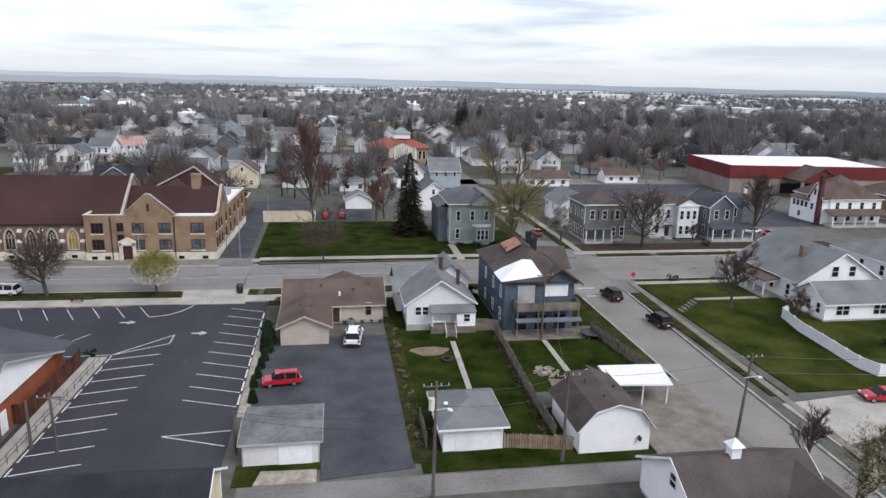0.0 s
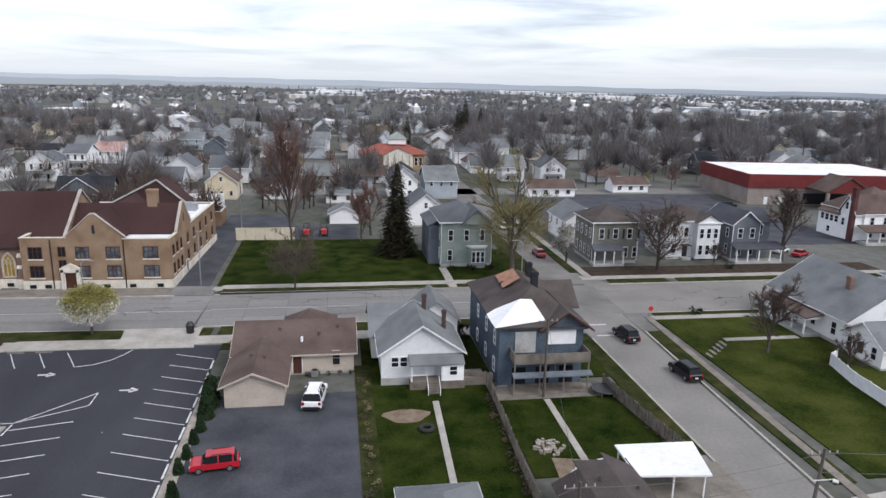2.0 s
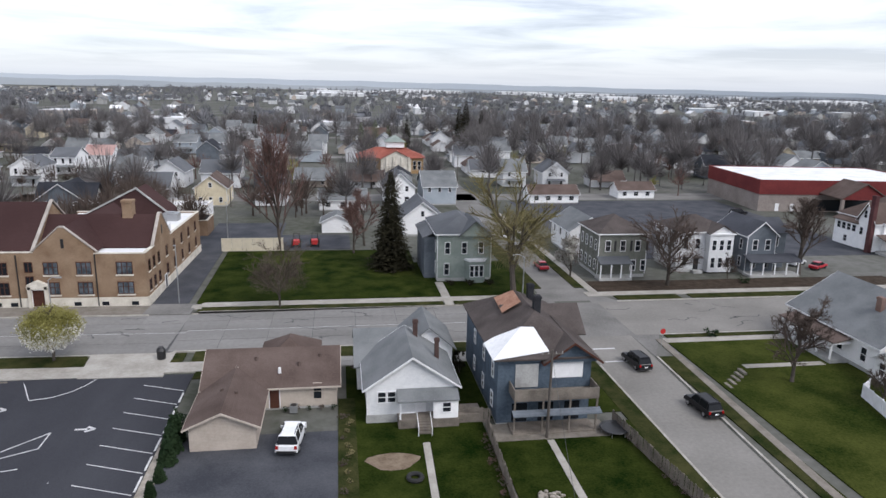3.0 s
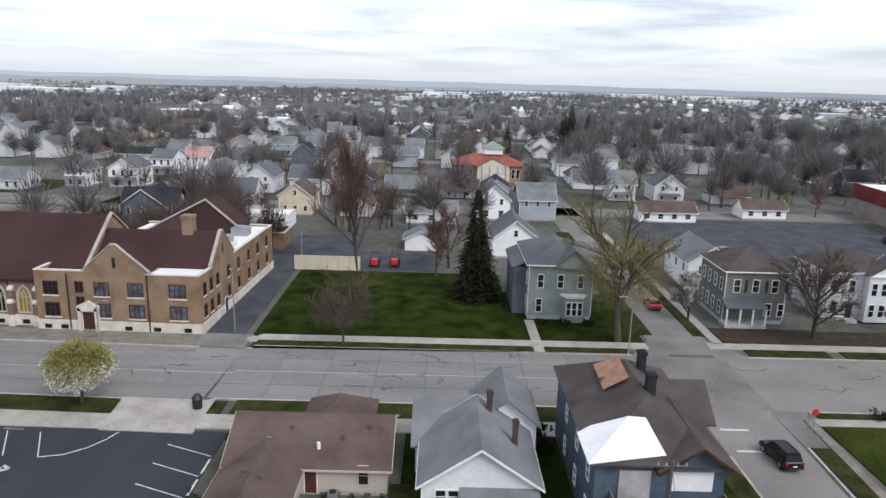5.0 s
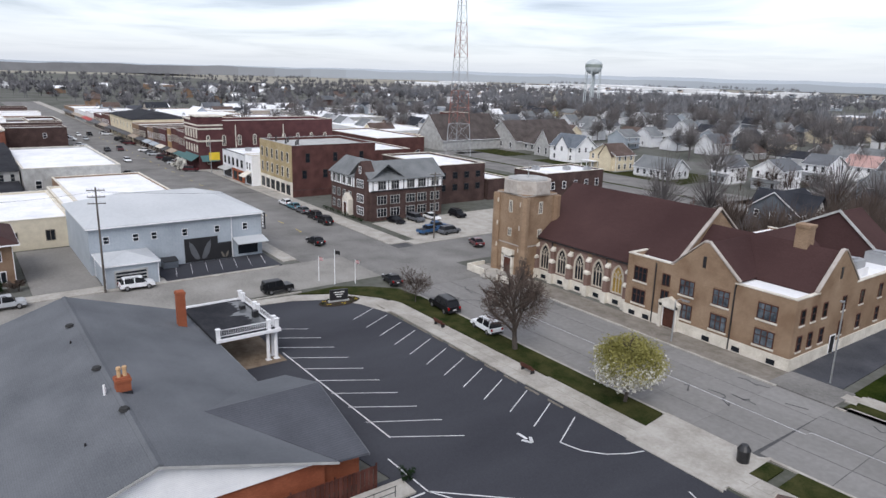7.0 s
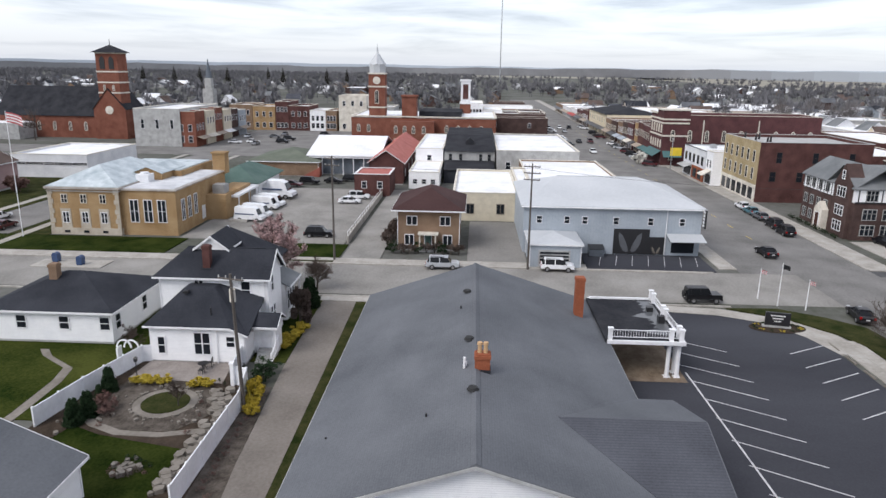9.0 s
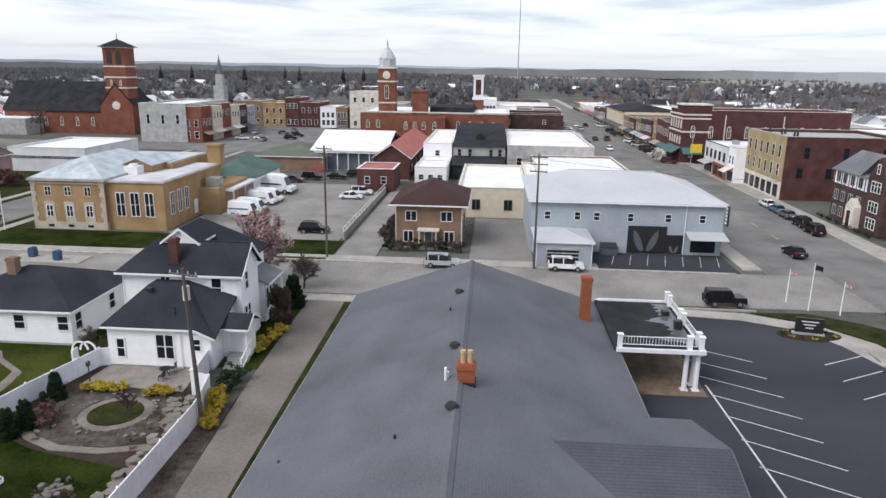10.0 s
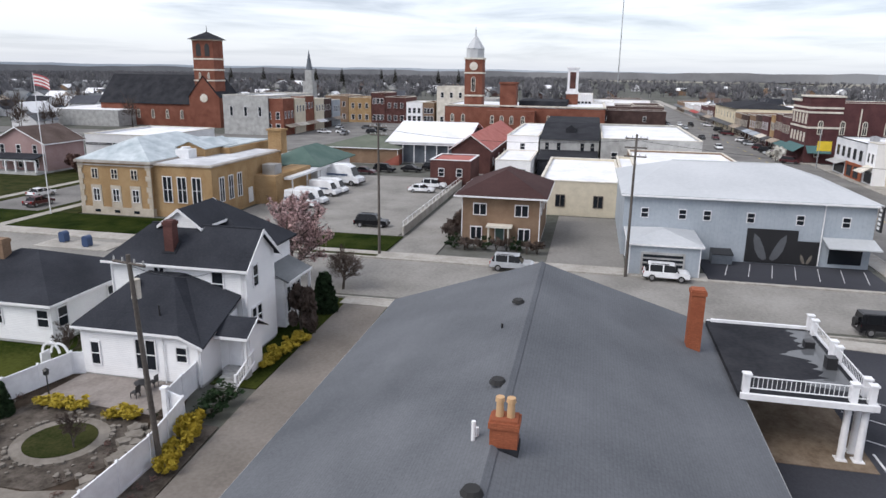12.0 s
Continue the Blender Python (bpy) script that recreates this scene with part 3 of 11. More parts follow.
def door(parent, side, u, z, w, h, at, mat="white", label=""):
    key = ("door", round(w, 2), round(h, 2), mat)
    if key not in CACHE:
        g = Geo().box(-w / 2, -0.05, 0, w / 2, 0, h)
        for k in (-1, 1):
            for a, b in ((0.1, 0.42), (0.52, 0.92)):
                g.box(k * w / 4 - w * 0.17, -0.075, a * h, k * w / 4 + w * 0.17, -0.05, b * h)
        fr = Geo().box(-w / 2 - 0.1, -0.09, 0, -w / 2, 0, h + 0.1).box(w / 2, -0.09, 0, w / 2 + 0.1, 0, h + 0.1).box(-w / 2, -0.09, h, w / 2, 0, h + 0.1)
        CACHE[key] = (fr.mesh("door_frame", M["white"]), g.mesh("door_leaf", M[mat]))
    fr, lf = CACHE[key]
    ob = hang(new("door", fr), parent)
    ob.location = (u, at, z) if side in "sn" else (at, u, z)
    ob.rotation_euler = (0, 0, radians(TURN[side]))
    p = new("door_leaf", lf)
    p.parent = ob
    return tagged(ob, label)


def gable_roof(g, x0, y0, x1, y1, ze, zr, axis, over=0.45, t=0.16, mid=None):
    """Two sloping slabs; axis is the ridge's way."""
    if axis == "x":
        m = (y0 + y1) / 2 if mid is None else mid
        for e in (y0, y1):
            k = (zr - ze) / (m - e)
            ye = e + (over if e > m else -over)
            g.slab([(x0 - over, ye, zr - k * (m - ye) + t), (x1 + over, ye, zr - k * (m - ye) + t), (x1 + over, m, zr + t), (x0 - over, m, zr + t)], t)
    else:
        m = (x0 + x1) / 2 if mid is None else mid
        for e in (x0, x1):
            k = (zr - ze) / (m - e)
            xe = e + (over if e > m else -over)
            g.slab([(xe, y0 - over, zr - k * (m - xe) + t), (xe, y1 + over, zr - k * (m - xe) + t), (m, y1 + over, zr + t), (m, y0 - over, zr + t)], t)
    return g


def hip_roof(g, x0, y0, x1, y1, ze, zr, over=0.45, t=0.15, flat=0.0):
    x0, y0, x1, y1 = x0 - over, y0 - over, x1 + over, y1 + over
    w, d = x1 - x0, y1 - y0
    r = min(w, d) / 2 * (1 - flat)
    a, b = (x0 + r, y0 + r), (x1 - r, y1 - r)
    base = [(x0, y0, ze), (x1, y0, ze), (x1, y1, ze), (x0, y1, ze)]
    top = [(a[0], a[1], zr), (b[0], a[1], zr), (b[0], b[1], zr), (a[0], b[1], zr)]
    low = [(x, y, z - t) for x, y, z in base]
    fs = [(0, 1, 5, 4), (1, 2, 6, 5), (2, 3, 7, 6), (3, 0, 4, 7), (4, 5, 6, 7), (8, 11, 10, 9), (0, 8, 9, 1), (1, 9, 10, 2), (2, 10, 11, 3), (3, 11, 8, 0)]
    return g.add(base + top + low, fs)


def gable_wall(g, x0, y0, x1, y1, z0, ze, zr, axis, mid=None):
    if axis == "x":
        m = (y0 + y1) / 2 if mid is None else mid
        g.wedge([(y0, z0), (y1, z0), (y1, ze), (m, zr), (y0, ze)], x0, x1, "x")
    else:
        m = (x0 + x1) / 2 if mid is None else mid
        g.wedge([(x0, z0), (x1, z0), (x1, ze), (m, zr), (x0, ze)], y0, y1, "y")
    return g


def rake(g, x0, y0, x1, y1, ze, zr, axis, over=0.45, w=0.22, mid=None):
    """White boards along the gable edges and eaves."""
    if axis == "x":
        m = (y0 + y1) / 2 if mid is None else mid
        for e in (y0, y1):
            k = (zr - ze) / (m - e)
            ye = e + (over if e > m else -over)
            za = zr - k * (m - ye)
            for xa, xb in ((x0 - over - 0.05, x0 - over), (x1 + over, x1 + over + 0.05)):
                g.add([(xa, ye, za - w + 0.17), (xb, ye, za - w + 0.17), (xb, ye, za + 0.17), (xa, ye, za + 0.17), (xa, m, zr - w + 0.17), (xb, m, zr - w + 0.17), (xb, m, zr + 0.17), (xa, m, zr + 0.17)],
                      [(0, 1, 2, 3), (4, 7, 6, 5), (0, 4, 5, 1), (1, 5, 6, 2), (2, 6, 7, 3), (3, 7, 4, 0)])
            s = 0.05 if e > m else -0.05
            g.box(x0 - over, min(ye, ye + s), za - 0.06, x1 + over, max(ye, ye + s), za + 0.13)
    else:
        h = Geo()
        rake(h, y0, x0, y1, x1, ze, zr, "x", over, w, mid)
        g.add([(y, x, z) for x, y, z in h.v], h.f)
    return g


def spaced(a, b, n):
    return [a + (b - a) * (i + 0.5) / n for i in range(n)]


def house(name, label, x0, y0, x1, y1, ze, zr, axis, wall, roof, wins=(), z0=0.35, hip=False, trim="white", over=0.45, found=True, category="house", turn=0, style="sash", group=""):
    """A house with a gable or hip roof. wins: (side, count, sill, width, height)."""
    th = thing(name, (x0 + x1) / 2, (y0 + y1) / 2, label, category, group=group)
    if hip:
        part("wall", Geo().box(x0, y0, z0, x1, y1, ze), M[wall], th)
        part("roof", hip_roof(Geo(), x0, y0, x1, y1, ze + 0.12, zr, over), M[roof], th)
        f = Geo()
        for a, b, c, d in ((x0 - over, y0 - over - 0.04, x1 + over, y0 - over), (x0 - over, y1 + over, x1 + over, y1 + over + 0.04), (x0 - over - 0.04, y0 - over, x0 - over, y1 + over), (x1 + over, y0 - over, x1 + over + 0.04, y1 + over)):
            f.box(a, b, ze - 0.1, c, d, ze + 0.1)
        pieces("fascia", f, M[trim], th)
    else:
        part("wall", gable_wall(Geo(), x0, y0, x1, y1, z0, ze, zr, axis), M[wall], th)
        part("roof", gable_roof(Geo(), x0, y0, x1, y1, ze, zr, axis, over), M[roof], th)
        if LITE[0]:
            under = gable_roof(Geo(), x0, y0, x1, y1, ze, zr, axis, over + 0.06)
            part("fascia", Geo().add([(x, y, z - 0.09) for x, y, z in under.v], under.f), M[trim], th)
        else:
            pieces("fascia", rake(Geo(), x0, y0, x1, y1, ze, zr, axis, over), M[trim], th)
    if found:
        part("foundation", Geo().box(x0 + 0.05, y0 + 0.05, -0.1, x1 - 0.05, y1 - 0.05, z0 + 0.02), M["stone_g"], th)
    if not LITE[0]:
        for x, y in ((x0, y0), (x1, y0), (x1, y1), (x0, y1)):
            part("corner_board", Geo().box(x - 0.05, y - 0.05, z0, x + 0.05, y + 0.05, ze), M[trim], th)
    for row in wins:
        side, n, sill, w, h = row[:5]
        a, b = (x0, x1) if side in "sn" else (y0, y1)
        at = {"s": y0, "n": y1, "e": x1, "w": x0}[side]
        us = row[5] if len(row) > 5 else spaced(a + 0.3, b - 0.3, n)
        for u in us:
            window(th, side, u, sill, w, h, at, style, trim)
    if turn:
        th.rotation_euler = (0, 0, radians(turn))
    return th


def chimney(parent, x, y, z0, z1, w=0.6, d=0.6, mat="red", pots=0, name="chimney"):
    g = Geo().box(x - w / 2, y - d / 2, z0, x + w / 2, y + d / 2, z1 - 0.35)
    g.box(x - w / 2 - 0.06, y - d / 2 - 0.06, z1 - 0.35, x + w / 2 + 0.06, y + d / 2 + 0.06, z1 - 0.1)
    g.box(x - w / 2 + 0.02, y - d / 2 + 0.02, z1 - 0.1, x + w / 2 - 0.02, y + d / 2 - 0.02, z1)
    ob = part(name, g, M[mat], parent)
    for i in range(pots):
        yy = y + (i - (pots - 1) / 2) * 0.42
        pg = Geo().tube((x, yy, z1 - 0.02), (x, yy, z1 + 0.75), 0.16, 0.13, 10)
        pg.tube((x, yy, z1 + 0.6), (x, yy, z1 + 0.78), 0.19, 0.17, 10)
        p = part("chimney_pot", pg, M["terracotta"], ob)
    return ob


def flat_block(name, label, x0, y0, x1, y1, h, wall, roof="membrane", wins=(), par=0.6, cornice=None, group="", style="sash", fm="white", category="building"):
    """A flat-roofed building with a parapet round its roof."""
    th = thing(name, (x0 + x1) / 2, (y0 + y1) / 2, label, category, group=group)
    part("wall", Geo().box(x0, y0, -0.1, x1, y1, h), M[wall], th)
    part("roof", Geo().box(x0 + 0.3, y0 + 0.3, h - 0.05, x1 - 0.3, y1 - 0.3, h + 0.08), M[roof], th)
    g = Geo()
    for a, b, c, d in ((x0, y0, x1, y0 + 0.3), (x0, y1 - 0.3, x1, y1), (x0, y0 + 0.3, x0 + 0.3, y1 - 0.3), (x1 - 0.3, y0 + 0.3, x1, y1 - 0.3)):
        g.box(a, b, h, c, d, h + par)
    part("parapet", g, M[wall], th)
    c = Geo()
    for a, b, e, d in ((x0 - 0.08, y0 - 0.08, x1 + 0.08, y0 + 0.34), (x0 - 0.08, y1 - 0.34, x1 + 0.08, y1 + 0.08), (x0 - 0.08, y0 + 0.34, x0 + 0.34, y1 - 0.34), (x1 - 0.34, y0 + 0.34, x1 + 0.08, y1 - 0.34)):
        c.box(a, b, h + par, e, d, h + par + 0.12)
    part("coping", c, M[cornice or "stone"], th)
    for row in wins:
        side, n, sill, w, hh = row[:5]
        a, b = (x0, x1) if side in "sn" else (y0, y1)
        at = {"s": y0, "n": y1, "e": x1, "w": x0}[side]
        for u in spaced(a + 0.4, b - 0.4, n):
            window(th, side, u, sill, w, hh, at, row[5] if len(row) > 5 else style, fm)
    return th


def roof_units(th, spots, z):
    for x, y in spots:
        part("roof_unit", Geo().box(x - 0.9, y - 0.7, z, x + 0.9, y + 0.7, z + 0.9).box(x - 0.6, y - 0.5, z + 0.9, x + 0.6, y + 0.5, z + 1.05), M["steel"], th)
# ------------------------------------------------------------ ground, roads, pavements
def rect(x0, y0, x1, y1):
    return [(x0, y0), (x1, y0), (x1, y1), (x0, y1)]


structure("ground", Geo().box(-4900, -4900, -0.6, 4900, 4900, -0.03), M["ground"], "flat town ground of worn grass and bare soil")


def sheet(name, polys, mat, label, z=0.0, deep=0.25):
    if name.startswith("lawn"):
        for p in polys:
            structure(name, Geo().prism(sited(p), z - deep, z), M[mat], label)
        return None
    g = Geo()
    for p in polys:
        g.prism(sited(p), z - deep, z)
    return structure(name, g, M[mat], label)


XS, YS = [44.6 + 127 * k for k in range(-5, 6)], [115.5 + 113 * k for k in range(-1, 8)]
# far streets of the town grid
sheet("road_grid", [rect(x - 4.2, y0, x + 4.2, y1) for x, y0, y1 in [(44.9, 124, 690), (171, 124, 690), (298, 124, 690), (-83, 124, 1000), (-210, 132, 1000), (-337, 60, 1000)]]
      + [rect(-900, y - 4.2, 900, y + 4.2) for y in (341.5, 454.5, 567.5, 680)] + [rect(-210, 222, 900, 234)], "grey_road", "worn grey asphalt side streets", -0.012)
sheet("road_south", [rect(40.0, -90, 48.3, 108)], "paleroad", "pale concrete side street")
sheet("road_west", [rect(-89.6, -220, -76.2, 108)], "oldroad", "worn pale cross street")
sheet("road_northwest", [rect(-92, 123, -76.5, 210)], "grey_road", "worn grey asphalt cross street")
sheet("road_downtown", [rect(-200, 100.8, -89.6, 119.6), rect(-640, 94.5, -200, 117.4)], "grey_road", "wide grey downtown main street", -0.004)
sheet("alley", [rect(-7.5, 47.9, 40.2, 51.0)], "grey_road", "narrow worn alley behind the garages", 0.012)
sheet("crossing", [rect(-89.6, 108, -68, 123), rect(36, 108, 52, 123)], "grey_road", "worn grey street crossing", 0.002)
sheet("kerb_corner", [[(40.0, 96), (40.0, 108), (35, 108), (39.4, 103)], [(48.3, 100), (52.5, 108), (48.3, 108)], [(42, 131), (42, 123), (37, 123)], [(48, 131), (48, 123), (53, 123)]], "grey_road", "rounded street corner", 0.004)
# concrete panels of the main street, laid in four lanes
road = structure("road", Geo().prism(sited(rect(-230, 107.9, 260, 123.1)), -0.3, -0.02), M["seal"], "wide street of jointed concrete panels")
panel = Geo().box(-3.0, -1.86, -0.2, 2.98, 1.86, 0.0).mesh("road_panel", M["concrete"])
rnd = random.Random(4)
for i in range(27):
    for j in range(4):
        if i < 23 and not (36 < -67 + i * 6.0 < 50):
            ob = new("road_panel", panel)
            lay(ob, -65 + i * 6.0, 109.8 + j * 3.8, rnd.uniform(-0.012, 0.006))
            ob.parent = road
sheet("road_east", [rect(49, 108, 260, 123)], "paleroad", "pale concrete main street", 0.01)
# patched cracks and tyre-dark lanes
g = Geo()
for i in range(34):
    x, y = rnd.uniform(-66, 70), rnd.uniform(108.6, 122.4)
    for k in range(rnd.randint(3, 7)):
        x2, y2 = x + rnd.uniform(-0.5, 1.6), y + rnd.uniform(-0.9, 0.9)
        if not 108.3 < y2 < 122.7:
            break
        d = Vector((y - y2, x2 - x)).normalized() * 0.07
        g.prism([site(*q) for q in ((x + d.x, y + d.y), (x - d.x, y - d.y), (x2 - d.x, y2 - d.y), (x2 + d.x, y2 + d.y))], 0.0, 0.014)
        x, y = x2, y2
structure("road_crack_seal", g, M["seal"], "dark sealed cracks across the concrete street")

# pavements of single flags
walk_near = structure("pavement_main_south", Geo().prism(sited(rect(-66, 101.0, 38, 104.0)), -0.2, 0.1), M["kerb"], "pale concrete pavement of square flags")
walk_far = structure("pavement_main_north", Geo().prism(sited(rect(-15, 125.4, 40, 127.6)), -0.2, 0.1), M["kerb"], "pale concrete pavement of square flags")
flag = Geo().box(-0.74, -0.73, -0.1, 0.74, 0.73, 0.0).mesh("paving_flag", M["walkc"])
for i in range(69):
    for y in (101.75, 103.25):
        if i < 65:
            ob = new("paving_flag", flag)
            lay(ob, -63.5 + i * 1.5, y, 0.13 + rnd.uniform(-0.006, 0.006))
            ob.parent = walk_near
for i in range(36):
    ob = new("paving_flag", flag)
    lay(ob, -14 + i * 1.5, 126.5, 0.13 + rnd.uniform(-0.006, 0.006))
    ob.parent = walk_far
sheet("pavement_church", [rect(-73, 123.0, -20, 127.4)], "walkd", "worn concrete forecourt along the church", 0.11)
sheet("pavement_side", [rect(52, 104.6, 110, 106.2), rect(48.5, 126, 110, 128.2), rect(49.6, 128, 51.0, 200)], "walkc", "narrow concrete side pavement", 0.11)
sheet("pavement_west", [rect(-92.6, -200, -90.2, 97), rect(-76.0, 44.8, -74.0, 52), [(-76.0, 80), (-74.3, 80), (-73.3, 87.5), (-72.8, 91.6), (-75.0, 92.5)], [(-75.0, 92.5), (-72.8, 91.6), (-70.6, 96.6), (-66.7, 99.0), (-62.3, 100.3), (-62.3, 103.6), (-67.5, 102.6), (-72.0, 99.0)], rect(-140, 98.4, -92, 100.6), rect(-200, 119.8, -92.5, 123.6), rect(-640, 117.4, -200, 122), rect(-93.5, 123.6, -90.4, 150)], "walkc", "pale concrete town pavement", 0.11)
sheet("pavement_east", [rect(51.0, -40, 51.95, 106)], "walkd", "old brown concrete pavement", 0.11)
sheet("apron_hall", [rect(-21, 123.1, -14.2, 128.0)], "grey_road", "worn lane mouth beside the church hall", 0.125)
sheet("square_street", [rect(-330, -31, -205, 19), rect(-225, -200, -206, -31), rect(-205, -24.5, -89.6, -13.0)], "grey_road", "pale worn asphalt round the courthouse square", 0.02)
sheet("pavement_post", [rect(-205, -11.4, -92.6, -9.8), rect(-205, -27.6, -93, -26.0)], "walkc", "pale pavement beside the post office", 0.12)
sheet("lawn_post", [rect(-150, -9.8, -101.8, -6.4), rect(-150, -13.0, -93, -11.4), rect(-160, -60, -93, -27.6), rect(-160, -26.0, -93, -24.5)], "verge", "mown grass beside the street", 0.1)
# kerbs
g = Geo()
for a in (rect(-66, 107.45, -22.4, 107.75), rect(-13, 107.45, 36, 107.75), rect(-14, 123.1, 37, 123.35), rect(52.5, 123.1, 200, 123.35), rect(52.5, 107.6, 200, 107.9), rect(-73, 122.8, -20, 123.1),
          rect(39.75, -60, 40.0, 51.2), rect(39.75, 66.6, 40.0, 98), rect(48.3, -60, 48.55, 100), rect(-90.2, -200, -89.7, 96), rect(-76.1, -60, -75.8, 94.3), rect(-200, 100.6, -92, 100.85), rect(-200, 119.5, -93, 119.8), rect(-640, 117.2, -200, 117.5)):
    g.prism(sited(a), -0.2, 0.14)
structure("kerb", g, M["kerb"], "raised concrete kerbs")
sheet("verge_main", [rect(-64.5, 104.1, -22.8, 107.45), rect(-13.2, 104.1, -11.4, 107.0), rect(-10.4, 104.1, 3, 107.45), rect(3, 104.1, 24, 107.45), rect(24, 104.1, 36, 107.45), rect(-13.5, 123.35, 24, 125.3), rect(25.8, 123.35, 37, 125.3),
                     rect(53, 106.3, 110, 107.6), rect(53, 123.35, 64, 126), rect(66, 123.35, 110, 126)], "verge", "narrow grass verge by the kerb", 0.12)
sheet("verge_side", [rect(48.55, 62, 50.7, 100), rect(48.55, -40, 50.7, 50), rect(37.6, 68, 39.75, 100), rect(47.9, 131, 49.6, 200), rect(39, 131, 42, 200)], "verge", "patchy grass verge", 0.1)
sheet("verge_mulch", [rect(9, 100.2, 22, 101), rect(66, 128.3, 110, 134), rect(51.2, 128.3, 66, 134.4)], "mulch", "bare brown planting strip", 0.11)
# lawns
sheet("lawn_vacant", [[(-14.4, 127.7), (22, 127.7), (22, 160.5), (-14.4, 161)]], "grass", "broad mown lawn beside the church", 0.12)
sheet("lawn_worn", [[(-9.0, 152.5), (-4.6, 149.8), (-1.2, 150.6), (2.6, 153.6), (4.0, 157.4), (2.2, 160.2), (-8.6, 160.6)], [(12.6, 142.4), (18.4, 139.2), (21.6, 141), (21.6, 151), (14.4, 150.6)]], "lawn_b", "thin brown-worn grass under the lawn trees", 0.13)
sheet("lawn_houses", [rect(8.4, 62, 22.2, 86), rect(22.6, 66, 38.5, 84), rect(8.4, 86, 39, 101), rect(8.2, 51.3, 37, 62), rect(22, 127.7, 40, 150)], "grass", "green back gardens", 0.08)
sheet("lawn_east", [rect(52.2, 62.5, 66, 104.5), rect(66, 62.5, 110, 84), rect(66, 84, 110, 104.5)], "lawn_b", "sloping green lawn behind the white fence", 0.11)
sheet("lawn_corner", [[(-75.3, 93.5), (-72.2, 99.2), (-67.8, 102.9), (-64.4, 104.0), (-64.4, 107.2), (-69, 106.6), (-73, 104.0), (-75.6, 99.5)], rect(-9.2, 99, -3, 101)], "verge", "small grass corner", 0.12)
sheet("lawn_west", [rect(-101.8, -30, -92.7, 17), rect(-100.4, 33.2, -92.7, 43.4)], "grass", "mown grass round the post office", 0.11)
sheet("lawn_drive", [[(-75.4, 42.2), (-56.2, 42.2), (-56.2, 45.6), (-67, 45.4), (-75.4, 45.2)], [(-70, 12), (-44, 12), (-44, 29.6), (-48.4, 30.3), (-55.4, 31.9), (-70, 31.9)]], "lawn_b", "narrow grass strip by the drive", 0.08)
sheet("verge_west", [rect(-91.1, 22, -90.25, 43)], "verge", "narrow grass strip between pavement and kerb", 0.125)
sheet("lawn_hall", [[(-76, 49.3), (-24, 49.6), (-29, 52.6), (-76, 52.2)]], "verge", "thin worn grass strip along the hall", 0.06)
sheet("drive_west", [[(-76, 45.2), (-67, 45.4), (-55, 45.7), (-39, 46.7), (-24, 47.4), (-24, 49.6), (-76, 49.3)]], "drivec", "long beige concrete drive", 0.05)
sheet("dirt_patch", [[(12.5 + 2.4 * math.cos(a) * (1 + 0.2 * math.sin(3 * a)), 78.6 + 1.5 * math.sin(a)) for a in [i * 0.42 for i in range(15)]], [(24.0, 58), (29, 57), (30, 68), (25, 69)]], "dirt", "bare trodden soil", 0.1)
# parking lots
sheet("parking_lot", [[(-72, 76), (-56, 76), (-29, 80), (-29, 57), (-26, 51.4), (-9.3, 51.4), (-9.3, 100.4), (-22, 100.9), (-62.3, 100.3), (-66.7, 99.0), (-70.6, 96.6), (-72.8, 91.6), (-73.3, 87.5), (-74.3, 80)]], "asphalt", "freshly sealed black parking lot", 0.06)
sheet("parking_apron", [rect(-22.6, 100.6, -12.8, 107.9)], "walkc", "concrete drive across the pavement", 0.135)
sheet("parking_tan_house", [[(-8.0, 66), (-7.6, 61), (-0.6, 61), (-0.7, 51.3), (7.6, 52.3), (7.6, 85), (-8.0, 85)]], "asphalt_b", "worn asphalt yard behind the tan house", 0.07)
sheet("garage_pad", [[(-6.4, 51.1), (-1.0, 51.0), (-1.0, 53.2), (-4.0, 53.1), (-6.0, 53.5)]], "gravel", "broken pale concrete pad before the old garage", 0.07)
sheet("garage_grass", [[(-8.0, 51.1), (-6.3, 51.0), (-5.8, 53.2), (-0.7, 53.0), (-0.7, 54.3), (-8.0, 54.3)]], "lawn_b", "tufts of grass before the old garage", 0.085)
sheet("verge_yard", [rect(7.5, 53, 9.3, 92)], "verge", "rough grass strip along the asphalt yard", 0.105)
sheet("parking_wing", [rect(-20.9, 128, -15.6, 172)], "asphalt_b", "asphalt lane along the church hall", 0.1)
sheet("parking_blue_shop", [rect(-98.6, 79.4, -90.4, 97.5)], "asphalt", "black asphalt forecourt with angled bays", 0.12)
sheet("parking_cream", [rect(-119, 62.3, -92.6, 71)], "paleroad", "concrete yard", 0.1)
sheet("parking_post", [rect(-150, 24.5, -100.4, 33.2), rect(-150, 17, -119, 24.6), rect(-150, 33.2, -100.4, 42.6), rect(-118, 15.5, -102, 24.5)], "oldroad", "worn grey parking yard", 0.1)
sheet("drive_brown_house", [rect(-150, 43.8, -92.6, 49.5)], "oldroad", "narrow side drive", 0.1)
sheet("parking_apartments", [rect(-110, 126, -93.5, 160)], "walkc", "concrete parking yard", 0.1)
sheet("parking_north", [rect(-75, 165, -45, 190), rect(-40, 163, -21, 176), rect(-76, 205, -50, 224)], "asphalt_b", "worn asphalt yards behind the church", 0.02)
sheet("parking_modern_church", [rect(-205, 205, -92, 233), rect(-112, 178, -90, 205)], "grey_road", "pale worn parking yards", 0.03)
